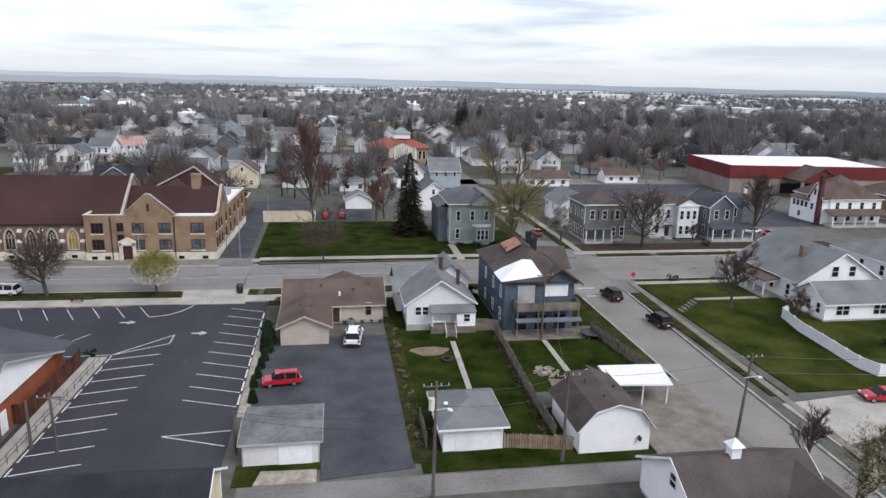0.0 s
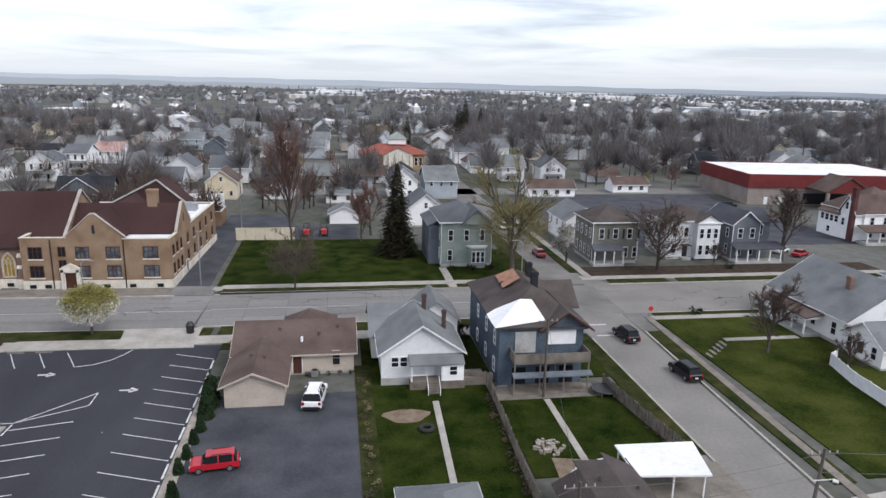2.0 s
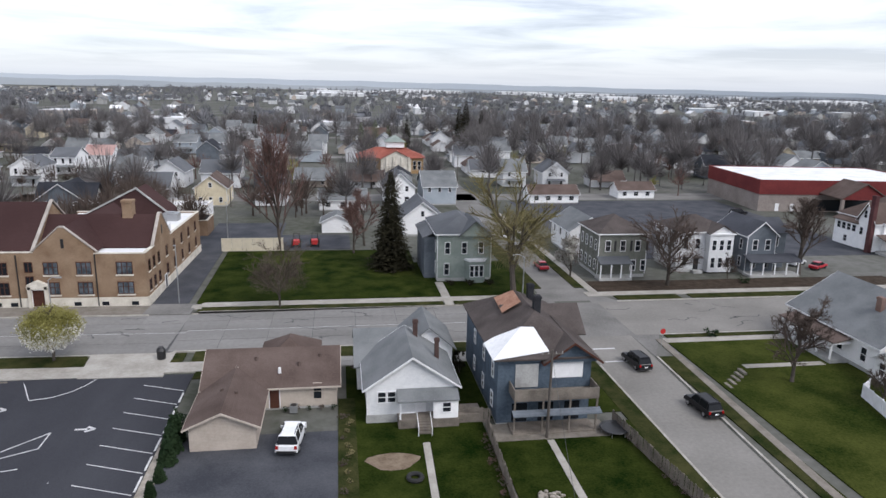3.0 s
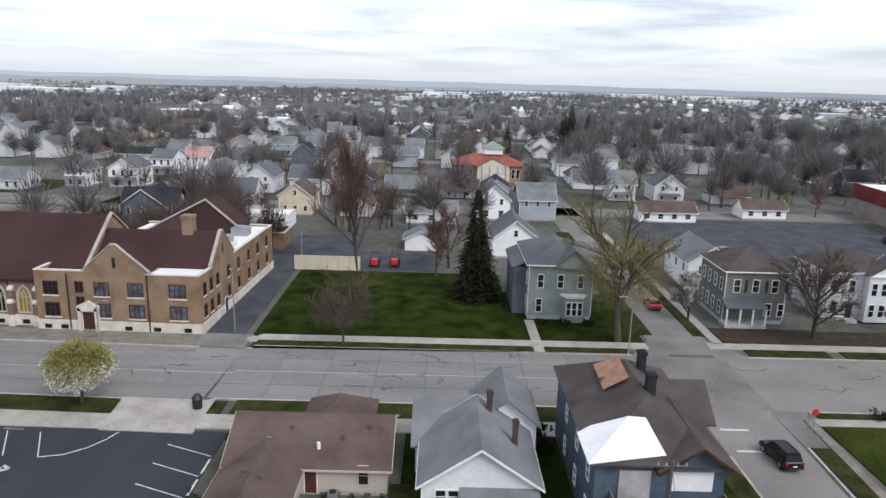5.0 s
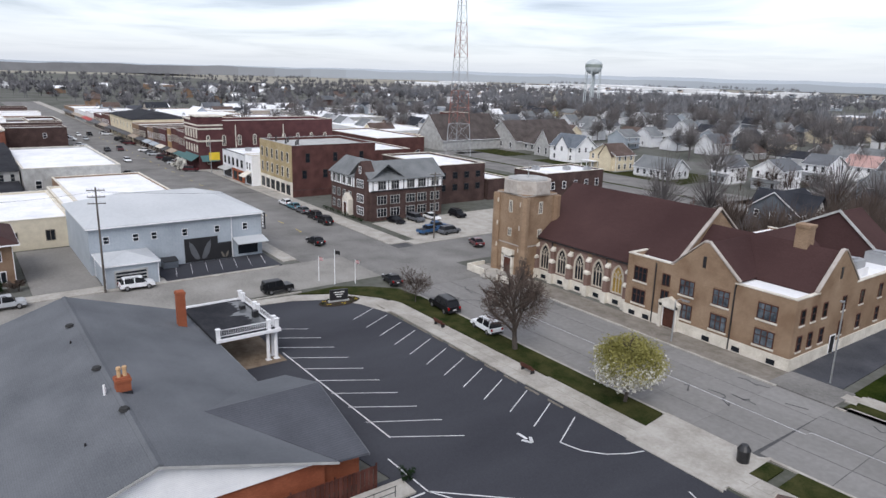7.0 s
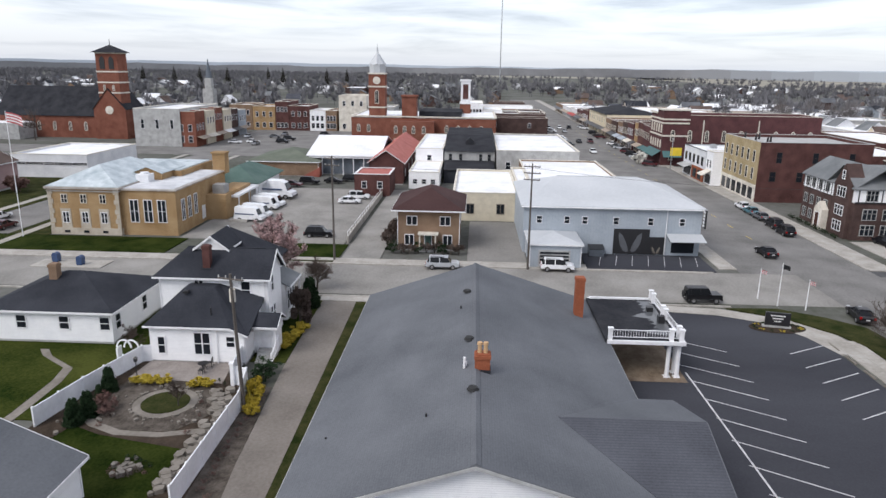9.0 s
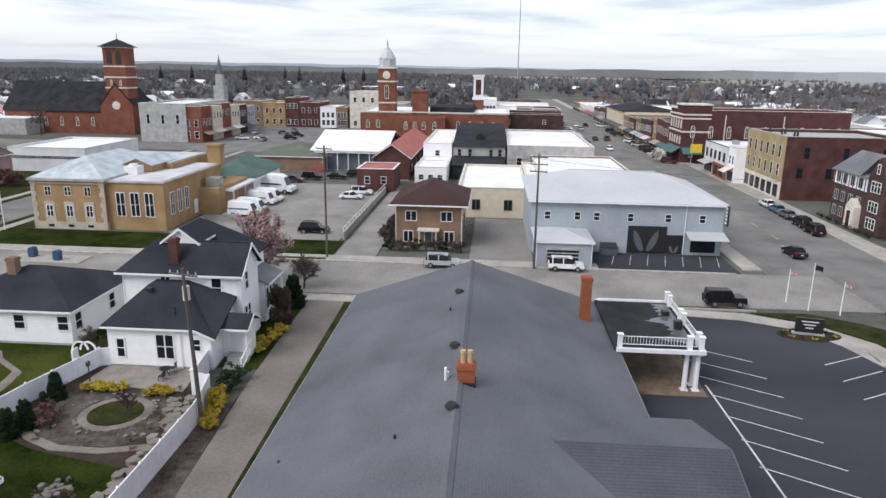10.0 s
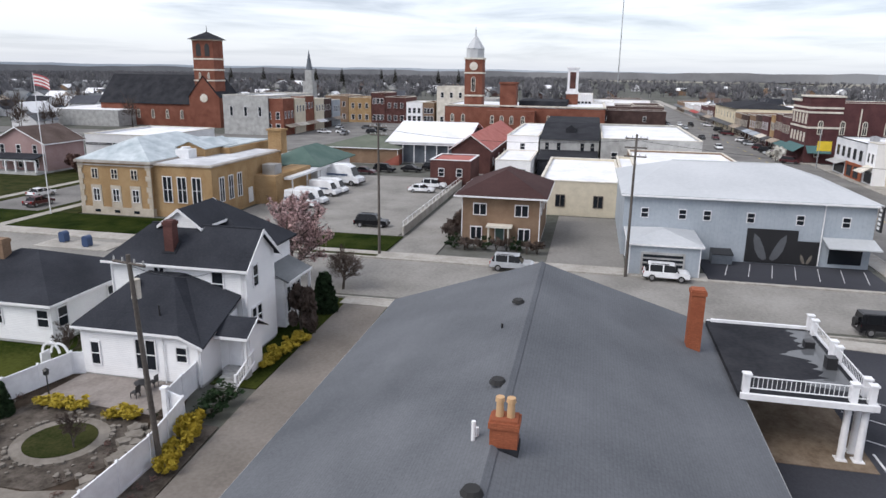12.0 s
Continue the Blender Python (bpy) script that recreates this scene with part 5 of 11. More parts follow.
# ------------------------------------------------------------ the brick church and its hall
def church():
    th = thing("brick_church", -55, 137, "buff brick church with maroon roof, square tower and pale stone trim", "church")
    part("nave_wall", gable_wall(Geo(), -65, 129, -38.4, 148, -0.1, 6.8, 14.1, "x"), M["buff"], th)
    part("nave_roof", gable_roof(Geo(), -65, 129, -39.0, 148, 6.8, 14.1, "x", 0.35, 0.2), M["maroon"], th, "maroon shingle roof")
    g = Geo()
    for s in (1, -1):
        k = 7.3 / 9.5
        ye = 138.5 - s * 9.9
        g.slab([(-38.7, ye, 14.1 - k * 9.9 + 0.6), (-38.2, ye, 14.1 - k * 9.9 + 0.6), (-38.2, 138.5, 14.7), (-38.7, 138.5, 14.7)], 0.28)
    pieces("gable_coping", g, M["coping"], th, "pale stone gable coping")
    part("stone_base", Geo().box(-64.8, 128.75, -0.1, -44.6, 129, 1.5), M["stone"], th, "pale stone base course")
    # buttresses and arched windows
    for i in range(6):
        x = -63.1 + i * 3.62
        bt = part("buttress", Geo().box(x - 0.34, 128.3, -0.1, x + 0.34, 129, 3.3).box(x - 0.3, 128.55, 3.3, x + 0.3, 129, 5.2), M["brickgrey"], th)
        part("buttress_cap", Geo().wedge([(128.2, 3.25), (129.0, 3.25), (129.0, 3.5), (128.56, 3.85), (128.2, 3.5)], x - 0.4, x + 0.4, "x"), M["stone"], bt)
        part("buttress_cap", Geo().wedge([(128.45, 5.1), (129.0, 5.1), (129.0, 5.75), (128.45, 5.35)], x - 0.36, x + 0.36, "x"), M["stone"], bt)
        part("buttress_foot", Geo().box(x - 0.42, 128.15, -0.1, x + 0.42, 128.8, 1.55), M["stone"], bt)
        if i < 5:
            part("wall_panel", Geo().box(x + 0.42, 128.93, 1.5, x + 3.2, 129.0, 6.3), M["brickgrey"], th, "greyish red brick between the windows")
            window(th, "s", x + 1.81, 1.75, 2.15, 4.2, 128.93, "gothic", "tracery", "gold" if i == 4 else None)
            part("basement_window", Geo().box(x + 1.3, 128.68, 0.25, x + 2.3, 128.76, 0.85), M["glass"], th)
    part("gutter", Geo().box(-63.0, 128.55, 6.42, -44.3, 128.7, 6.6), M["black"], th)
    for x in (-59.9, -49.0):
        part("downpipe", Geo().tube((x, 128.85, 0.2), (x, 128.85, 6.45), 0.07, 0.07, 6), M["black"], th)
    part("entrance_terrace", Geo().box(-71.8, 122.2, -0.1, -62.2, 125.4, 0.5), M["walkc"], th)
    part("terrace_wall", Geo().box(-72.1, 121.9, 0, -68.0, 122.2, 1.1), M["stone"], th)
    part("terrace_wall", Geo().box(-64.6, 121.9, 0, -61.9, 122.2, 1.1), M["stone"], th)
    part("terrace_wall", Geo().box(-72.1, 122.2, 0, -71.8, 125.4, 1.1), M["stone"], th)
    for i in range(3):
        part("step", Geo().box(-68.0, 121.3 + i * 0.3, -0.1, -64.6, 122.2, 0.17 * (i + 1)), M["walkc"], th)
    # tower
    tw = part("tower", Geo().box(-69.4, 125.6, -0.1, -63.0, 132.2, 13.4), M["buff"], th, "square buff brick tower")
    g = Geo()
    for x, y in ((-69.4, 125.6), (-63.0, 125.6), (-63.0, 132.2), (-69.4, 132.2)):
        g.prism([(x + 0.75 * math.cos(a), y + 0.75 * math.sin(a)) for a in [math.pi / 8 + i * math.pi / 4 for i in range(8)]], -0.1, 13.0)
    pieces("corner_pier", g, M["buff"], tw)
    g = Geo().prism([(-66.2 + 3.9 * math.cos(a), 128.9 + 3.9 * math.sin(a)) for a in [math.pi / 8 + i * math.pi / 4 for i in range(8)]], 13.4, 15.4)
    part("tower_crown", g, M["coping"], tw, "weathered stone octagonal crown")
    part("tower_roof", Geo().prism([(-66.2 + 3.3 * math.cos(a), 128.9 + 3.3 * math.sin(a)) for a in [math.pi / 8 + i * math.pi / 4 for i in range(8)]], 15.4, 15.6), M["stone_g"], tw)
    part("tower_cross", Geo().tube((-66.2, 128.9, 15.5), (-66.2, 128.9, 17.9), 0.09, 0.06, 6).box(-66.7, 128.84, 16.9, -65.7, 128.96, 17.05), M["steel"], tw)
    band = Geo()
    for z in (5.2, 13.15):
        band.box(-69.48, 125.52, z, -62.92, 132.28, z + 0.18)
    pieces("stone_band", band, M["coping"], tw)
    for z, h in ((10.4, 1.7), (6.6, 1.1)):
        window(th, "s", -66.2, z, 0.6, h, 125.6, "twin", "stone")
        window(th, "e", 128.9, z, 0.6, h, -63.0, "twin", "stone")
    door(th, "s", -66.2, 0.1, 1.7, 2.9, 125.45, "browndoor")
    pieces("door_surround", Geo().box(-67.5, 125.2, 0, -67.1, 125.6, 3.6).box(-65.3, 125.2, 0, -64.9, 125.6, 3.6).box(-67.5, 125.2, 3.3, -64.9, 125.6, 4.4), M["stone"], th)
    for z in (4.4, 7.9, 11.6):
        for dx in (-2.9, 2.9):
            part("stone_block", Geo().box(-66.2 + dx - 0.35, 125.1, z, -66.2 + dx + 0.35, 125.62, z + 0.7), M["stone"], tw)
    return th


def church_hall():
    th = thing("church_hall", -32, 143, "buff brick church hall with stepped gables, white roofs and stone base", "church hall")
    part("wall", Geo().box(-44.2, 127.5, -0.1, -21.3, 162.6, 7.9), M["buff"], th)
    part("stone_base", Geo().box(-44.3, 127.38, -0.1, -21.18, 127.5, 1.5).box(-21.3, 127.5, -0.1, -21.18, 162.7, 1.45), M["stone"], th, "white stone base course")
    part("flat_roof", Geo().box(-43.9, 127.8, 7.9, -21.6, 162.3, 7.98), M["membrane"], th, "white membrane roof")
    # parapets with pale coping
    for x0, y0, x1, y1, z in ((-44.2, 127.5, -37.2, 127.85, 8.5), (-28.6, 127.5, -21.3, 127.85, 8.3), (-21.65, 127.85, -21.3, 132.4, 8.3), (-21.65, 141.4, -21.3, 162.6, 8.2), (-44.2, 162.25, -21.65, 162.6, 8.2), (-44.2, 127.85, -43.85, 131, 8.5)):
        p = part("parapet", Geo().box(x0, y0, 7.9, x1, y1, z), M["buff"], th)
        part("coping", Geo().box(x0 - 0.06, y0 - 0.06, z, x1 + 0.06, y1 + 0.06, z + 0.14), M["stone"], p)
    # south gable
    gs = part("south_gable", Geo().wedge([(-37.2, 7.9), (-28.4, 7.9), (-28.4, 8.6), (-32.6, 12.3), (-33.2, 12.3), (-37.2, 8.6)], 127.5, 128.0, "y"), M["buff"], th)
    pieces("gable_coping", Geo().wedge([(-37.5, 8.5), (-33.3, 12.3), (-32.5, 12.3), (-28.1, 8.5), (-28.1, 8.7), (-32.55, 12.52), (-33.25, 12.52), (-37.5, 8.7)], 127.42, 127.9, "y"), M["coping"], gs)
    # east gable
    ge = part("east_gable", Geo().wedge([(132.2, 7.9), (141.6, 7.9), (141.6, 8.5), (137.2, 12.7), (136.6, 12.7), (132.2, 8.5)], -21.8, -21.3, "x"), M["buff"], th)
    pieces("gable_coping", Geo().wedge([(131.9, 8.4), (136.5, 12.7), (137.3, 12.7), (141.9, 8.4), (141.9, 8.6), (137.25, 12.9), (136.55, 12.9), (131.9, 8.6)], -21.7, -21.22, "x"), M["coping"], ge)
    # maroon cross roofs
    part("roof_north_south", gable_roof(Geo(), -37.0, 128.1, -28.8, 150, 8.2, 12.1, "y", 0.0, 0.18), M["maroon"], th, "maroon shingle roof")
    part("roof_east_west", gable_roof(Geo(), -40.0, 132.3, -21.9, 141.5, 8.0, 12.4, "x", 0.0, 0.18), M["maroon"], th, "maroon shingle roof")
    part("rear_roof", Geo().wedge([(-42.0, 7.9), (-25.2, 7.9), (-25.2, 9.2), (-30.7, 13.9), (-42.0, 7.95)], 155.6, 162.0, "y"), M["maroon"], th)
    part("rear_coping", Geo().wedge([(-25.0, 9.0), (-30.7, 13.8), (-42.2, 7.8), (-42.2, 8.1), (-30.7, 14.15), (-25.0, 9.35)], 155.3, 155.6, "y"), M["stone_g"], th)
    c = Geo().box(-27.0, 136.3, 8.5, -25.4, 137.8, 14.5).box(-27.1, 136.2, 14.5, -25.3, 137.9, 14.9)
    part("chimney", c, M["buff"], th, "tall buff brick chimney")
    for x, y in ((-24.5, 155), (-25.2, 148)):
        part("roof_unit", Geo().box(x - 1.4, y - 1.2, 7.98, x + 1.4, y + 1.2, 9.4).box(x - 0.7, y - 0.6, 9.4, x + 0.7, y + 0.6, 9.6), M["steel"], th)
    pieces("ladder_rail", Geo().box(-22.6, 144, 8, -22.5, 147, 9.1).box(-24.5, 144, 9.0, -22.5, 144.1, 9.1), M["white"], th)
    # windows
    for z in (2.1, 5.2):
        for x, w in ((-42.0, 1.9), (-34.9, 1.9), (-30.2, 2.0), (-24.4, 2.2)):
            if not (x == -37 and z < 3):
                window(th, "s", x, z, w, 1.75, 127.5, "triple", "browndoor", "blind" if x > -36 else None)
                part("stone_sill", Geo().box(x - w / 2 - 0.2, 127.36, z - 0.32, x + w / 2 + 0.2, 127.5, z - 0.1), M["stone"], th)
                part("stone_lintel", Geo().box(x - w / 2 - 0.1, 127.46, z + 1.87, x + w / 2 + 0.1, 127.5, z + 2.05), M["tanbrick"], th)
        window(th, "s", -38.0, z + (1.3 if z < 3 else 0.4), 1.0, 1.4, 127.5, "twin", "browndoor")
        for y in (129.2, 131.6, 134.2, 138.8, 143.4, 148.5, 153.5, 158.8):
            window(th, "e", y, z + 0.1, 0.85, 1.6, -21.3, "sash", "browndoor")
            part("stone_sill", Geo().box(-21.3, y - 0.6, z - 0.2, -21.18, y + 0.6, z), M["stone"], th)
    part("gable_vent", Geo().box(-33.1, 127.42, 9.2, -32.7, 127.5, 10.6), M["black"], th)
    part("gable_vent", Geo().box(-21.3, 136.7, 9.4, -21.22, 137.1, 10.8), M["black"], th)
    for x in (-42.8, -40.5, -31.5, -27.5, -23.2):
        part("basement_window", Geo().box(x - 0.5, 127.34, 0.25, x + 0.5, 127.4, 0.85), M["glass"], th)
    for x in (-39.6, -28.5):
        part("downpipe", Geo().tube((x, 127.36, 0.2), (x, 127.36, 8.2), 0.09, 0.09, 6), M["black"], th)
    d = door(th, "s", -36.9, 0.3, 1.7, 2.5, 127.3, "browndoor")
    part("porch_surround", Geo().box(-38.3, 126.9, -0.1, -37.85, 127.5, 3.4).box(-35.95, 126.9, -0.1, -35.5, 127.5, 3.4).wedge([(-38.4, 3.0), (-35.4, 3.0), (-35.4, 3.7), (-36.9, 4.4), (-38.4, 3.7)], 126.9, 127.5, "y"), M["stone"], th, "white stone porch surround")
    door(th, "e", 137.0, 0.2, 1.1, 2.2, -21.18, "black")
    return th


church()
church_hall()


# ------------------------------------------------------------ long brick hall with the grey roof
def grey_hall():
    th = thing("funeral_hall", -48, 63.5, "long low orange-brick hall under a broad charcoal shingle roof", "building")
    x0, x1, y0, y1, ze, zr = -66.6, -29.5, 52.85, 75.1, 3.33, 6.95
    part("wall", Geo().box(x0, y0, -0.1, x1, y1, ze), M["orange"], th)
    part("roof", gable_roof(Geo(), x0, y0, x1, y1, ze, zr, "x", 0.75, 0.2, 63.5), M["darkroof"], th, "charcoal asphalt shingles")
    pieces("gable_siding", Geo().wedge([(y0, ze), (y1, ze), (63.5, zr)], x1, x1 + 0.25, "x").wedge([(y0, ze), (y1, ze), (63.5, zr)], x0 - 0.2, x0, "x"), M["siding"], th, "white gable siding")
    pieces("fascia", rake(Geo(), x0, y0, x1, y1, ze, zr, "x", 0.78, 0.2, 63.5), M["stone_g"], th)
    r = Geo()
    r.wedge([(63.2, 7.0), (63.8, 7.0), (63.78, 7.1), (63.5, 7.24), (63.22, 7.1)], x0 - 0.7, x1 + 0.7, "x")
    part("ridge_cap", r, M["darkroof"], th)
    # hipped wing to the north-east
    part("wing_wall", Geo().box(-42.6, 74.8, -0.1, -29.9, 78.2, ze), M["orange"], th)
    part("wing_roof", Geo().face3([(-44.6, 75.85, 3.35), (-44.5, 78.4, 3.38), (-37.45, 78.45, 5.45), (-37.45, 68.9, 5.48)], 0.18), M["darkroof"], th)
    # shade of the east-facing slope is put into a darker shingle colour
    part("wing_slope", Geo().face3([(-37.45, 68.9, 5.48), (-37.45, 78.45, 5.45), (-28.55, 78.3, 3.3), (-28.75, 75.85, 3.35)], 0.18), M["dkshingle"], th, "shingles with the east slope shade put into the colour")
    part("wing_gable", Geo().wedge([(-44.2, 3.0), (-28.9, 3.0), (-28.9, 3.18), (-37.45, 5.25), (-44.2, 3.25)], 77.9, 78.1, "y"), M["siding"], th)
    pieces("wing_fascia", Geo().slab([(-44.55, 78.4, 3.36), (-37.45, 78.45, 5.44), (-37.45, 78.52, 5.44), (-44.55, 78.47, 3.36)], 0.22).slab([(-37.45, 78.45, 5.44), (-28.5, 78.3, 3.29), (-28.5, 78.37, 3.29), (-37.45, 78.52, 5.44)], 0.22), M["darkroof"], th)
    chimney(th, -41.05, 63.95, 5.9, 8.25, 0.85, 1.05, "orange", 2)
    part("chimney_flashing", Geo().box(-41.53, 63.37, 6.6, -40.57, 64.53, 7.12), M["tarroof"], th)
    chimney(th, -60.9, 73.65, 3.4, 7.9, 0.9, 0.85, "orange")
    for i, (x, y) in enumerate(((-46.3, 63.0), (-58.2, 62.7), (-37.5, 63.3))):
        z = 6.95 - 0.35 * abs(63.5 - y)
        part("roof_vent", Geo().tube((x, y, z), (x, y, z + 0.32), 0.14, 0.14, 8).tube((x, y, z + 0.3), (x, y, z + 0.5), 0.42, 0.3, 10), M["tyre"], th)
    part("white_vent_pipe", Geo().tube((-41.4, 62.7, 6.5), (-41.4, 62.7, 7.7), 0.09, 0.09, 8).tube((-41.65, 62.8, 6.5), (-41.65, 62.8, 7.3), 0.08, 0.08, 8), M["white"], th)
    for x, y in ((-54.2, 62.2), (-35.7, 60.4), (-36.4, 53.8)):
        z = 6.95 - 0.36 * abs(63.5 - y)
        part("vent_pipe", Geo().tube((x, y, z), (x, y, z + 0.5), 0.07, 0.07, 8), M["black"], th)
    for y in (56, 60):
        window(th, "e", y, 0.9, 1.2, 1.4, x1, "sash")
    door(th, "e", 63.2, 0.05, 1.0, 2.1, x1, "white")
    # portico with a railed deck
    deck = part("portico_roof", Geo().box(-67.0, 75.4, 3.45, -55.3, 82.4, 3.75), M["tarroof"], th, "black flat deck roof")
    pieces("portico_beam", Geo().box(-67.2, 82.3, 3.42, -55.1, 82.55, 3.76).box(-55.3, 75.5, 3.42, -55.1, 82.3, 3.76).box(-67.2, 75.5, 3.42, -67.0, 82.3, 3.76), M["white"], th)
    shore = [(-66.4 + 0.25 * k, 80.75 - 1.5 * max(0.0, math.sin((k - 14) * 0.36)) ** 2 * (k > 13) - 0.25 * math.sin(k * 1.7) - 0.12 * math.sin(k * 3.1)) for k in range(38)]
    part("puddle", Geo().prism([(-56.6, 82.02), (-66.4, 82.02)] + shore, 3.75, 3.762), M["water"], deck)
    for x, y in ((-55.75, 82.15), (-56.75, 82.15), (-55.75, 81.25), (-66.4, 82.15), (-65.4, 82.15), (-66.4, 81.25)):
        c = Geo().tube((x, y, 0.1), (x, y, 3.42), 0.21, 0.18, 12).box(x - 0.3, y - 0.3, 0.0, x + 0.3, y + 0.3, 0.16).box(x - 0.27, y - 0.27, 3.2, x + 0.27, y + 0.27, 3.42)
        part("column", c, M["white"], th)
    rails = [((-55.5, 75.7), (-55.5, 82.0)), ((-55.5, 82.2), (-66.8, 82.2))]
    for (xa, ya), (xb, yb) in rails:
        g = Geo()
        n = int(math.hypot(xb - xa, yb - ya) / 0.24)
        for z in (3.95, 4.62):
            g.box(min(xa, xb) - 0.03, min(ya, yb) - 0.03, z, max(xa, xb) + 0.03, max(ya, yb) + 0.03, z + 0.05)
        for i in range(1, n):
            x, y = xa + (xb - xa) * i / n, ya + (yb - ya) * i / n
            g.box(x - 0.013, y - 0.013, 3.98, x + 0.013, y + 0.013, 4.63)
        part("railing", g, M["white"], th)
    for x, y in ((-55.5, 75.8), (-55.5, 81.3), (-55.5, 82.2), (-56.4, 82.2), (-61.0, 82.2), (-62.0, 82.2), (-65.8, 82.2), (-66.8, 82.2)):
        part("rail_post", Geo().box(x - 0.18, y - 0.18, 3.72, x + 0.18, y + 0.18, 4.76).box(x - 0.24, y - 0.24, 4.76, x + 0.24, y + 0.24, 4.86), M["white"], th)
    part("deck_kerb", Geo().box(-66.95, 75.7, 3.72, -66.75, 82.0, 3.95), M["white"], th)
    part("deck_unit", Geo().box(-60.3, 81.2, 3.76, -59.7, 81.8, 4.5), M["black"], th)
    part("deck_unit", Geo().box(-63.6, 80.9, 3.76, -63.0, 81.5, 4.2), M["black"], th)
    return th


grey_hall()
structure("portico_floor", Geo().prism(sited(rect(-67.2, 75.0, -54.6, 82.9)), -0.1, 0.1), M["dirt"], "tan concrete floor under the portico")
bench = thing("bench", -60, 76.8, "dark slatted bench under the portico", "bench")
part("seat", Geo().box(-60.8, 76.5, 0.5, -59.2, 77.0, 0.56), M["black"], bench)
part("backrest", Geo().box(-60.8, 76.44, 0.56, -59.2, 76.5, 1.0), M["black"], bench)
part("leg", Geo().box(-60.75, 76.5, 0.1, -60.65, 77.0, 0.5), M["black"], bench)
part("leg", Geo().box(-59.35, 76.5, 0.1, -59.25, 77.0, 0.5), M["black"], bench)
# yard of the brick hall: fence, ramp rail
fence = thing("wooden_screen", -28.6, 70, "dark red-brown slatted wooden screen round a yard by the brick wall", "fence")
for i in range(38):
    part("slat", Geo().box(-28.36, 64.4 + i * 0.37, 0.1, -28.32, 64.71 + i * 0.37, 2.15), M["screenwood"], fence)
for i in range(3):
    part("slat", Geo().box(-29.45 + i * 0.36, 64.34, 0.1, -29.14 + i * 0.36, 64.38, 2.15), M["screenwood"], fence)
for i in range(5):
    part("post", Geo().box(-28.46, 64.4 + i * 3.48, 0, -28.36, 64.5 + i * 3.48, 2.3), M["screenwood"], fence)
for z in (0.5, 1.9):
    part("rail", Geo().box(-28.42, 64.5, z, -28.36, 78.4, z + 0.09), M["screenwood"], fence)
ramp = thing("ramp_rail", -26.5, 66, "dark metal rail along the concrete ramp", "railing")
part("ramp", Geo().box(-28.3, 52, -0.1, -26.2, 80.6, 0.22), M["walkc"], ramp, "pale concrete ramp")
for i in range(15):
    part("post", Geo().tube((-26.5, 53 + i * 1.85, 0.2), (-26.5, 53 + i * 1.85, 1.15), 0.03, 0.03, 6), M["black"], ramp)
for z in (0.65, 1.13):
    part("rail", Geo().tube((-26.5, 53, z), (-26.5, 79, z), 0.03, 0.03, 6), M["black"], ramp)

# ------------------------------------------------------------ houses by the parking lots
tan = house("tan_house", "low tan ranch house with brown shingle roof and garage wing", -6.2, 90.3, 7.4, 99.6, 2.75, 5.1, "x", "tansid", "brownroof", [("s", 1, 1.1, 0.8, 1.7, [5.4]), ("e", 2, 1.0, 1.1, 1.2)], 0.25, trim="tansid")
part("garage_wall", gable_wall(Geo(), -6.2, 82.3, -0.1, 92, -0.1, 2.6, 3.95, "y"), M["tansid"], tan)
part("garage_roof", gable_roof(Geo(), -6.2, 82.3, -0.1, 94.9, 2.6, 3.95, "y", 0.5, 0.16), M["brownroof"], tan)
pieces("garage_fascia", rake(Geo(), -6.2, 82.3, -0.1, 92, 2.6, 3.95, "y", 0.5, 0.2), M["tansid"], tan)
part("front_hip", hip_roof(Geo(), -1.0, 95, 5.2, 102.4, 2.9, 5.2, 0.4), M["brownroof"], tan)
part("front_wall", Geo().box(-1.0, 99.6, 0, 5.2, 102.4, 2.8), M["tansid"], tan)
door(tan, "s", 0.9, 0.2, 1.0, 2.1, 90.3, "browndoor")
for i in range(5):
    shrub(2.0 + i * 1.25, 89.7, 0.55, 0.8, "twig" if i % 2 else "ever", "low dark shrub along the tan wall", "shrub", "tan house shrubs", 160)
for x, y, z in ((-1.2, 93.4, 4.55), (3.4, 92.5, 4.2), (-3.9, 87.4, 3.75), (-2.4, 86.6, 3.75), (5.6, 93.6, 4.6), (1.4, 91.6, 3.9)):
    part("roof_vent", Geo().tube((x, y, z - 0.3), (x, y, z + 0.3), 0.16, 0.16, 8), M["white"] if x == 1.4 else M["brownroof"], tan)
ac = thing("air_conditioner", 2.9, 89.5, "grey outdoor air-conditioner beside the tan house", "air conditioner")
part("casing", Geo().box(2.5, 89.1, 0.1, 3.3, 89.9, 0.85), M["steel"], ac)
part("grille", Geo().tube((2.9, 89.5, 0.85), (2.9, 89.5, 0.9), 0.33, 0.33, 12), M["black"], ac)

wh = house("white_cottage", "small white clapboard house with grey roof and back steps", 10.4, 86.2, 19.6, 95.0, 4.0, 7.1, "y", "siding_b", "greyroof", [("s", 2, 2.3, 0.75, 1.1, [11.9, 12.9]), ("s", 1, 2.0, 0.75, 1.1, [18.4]), ("w", 2, 2.0, 0.8, 1.3)], 0.9)
part("rear_wall", gable_wall(Geo(), 15.0, 95.2, 20.6, 102, 0.4, 4.6, 7.0, "y"), M["siding"], wh)
part("rear_roof", gable_roof(Geo(), 15.0, 95.0, 20.6, 102, 4.6, 7.0, "y", 0.4), M["greyroof"], wh)
part("side_wall", Geo().box(9.6, 93.5, 0.4, 15, 101.5, 3.6), M["siding"], wh)
part("side_roof", gable_roof(Geo(), 9.6, 93, 16, 101.5, 3.6, 6.2, "x", 0.4), M["greyroof"], wh)
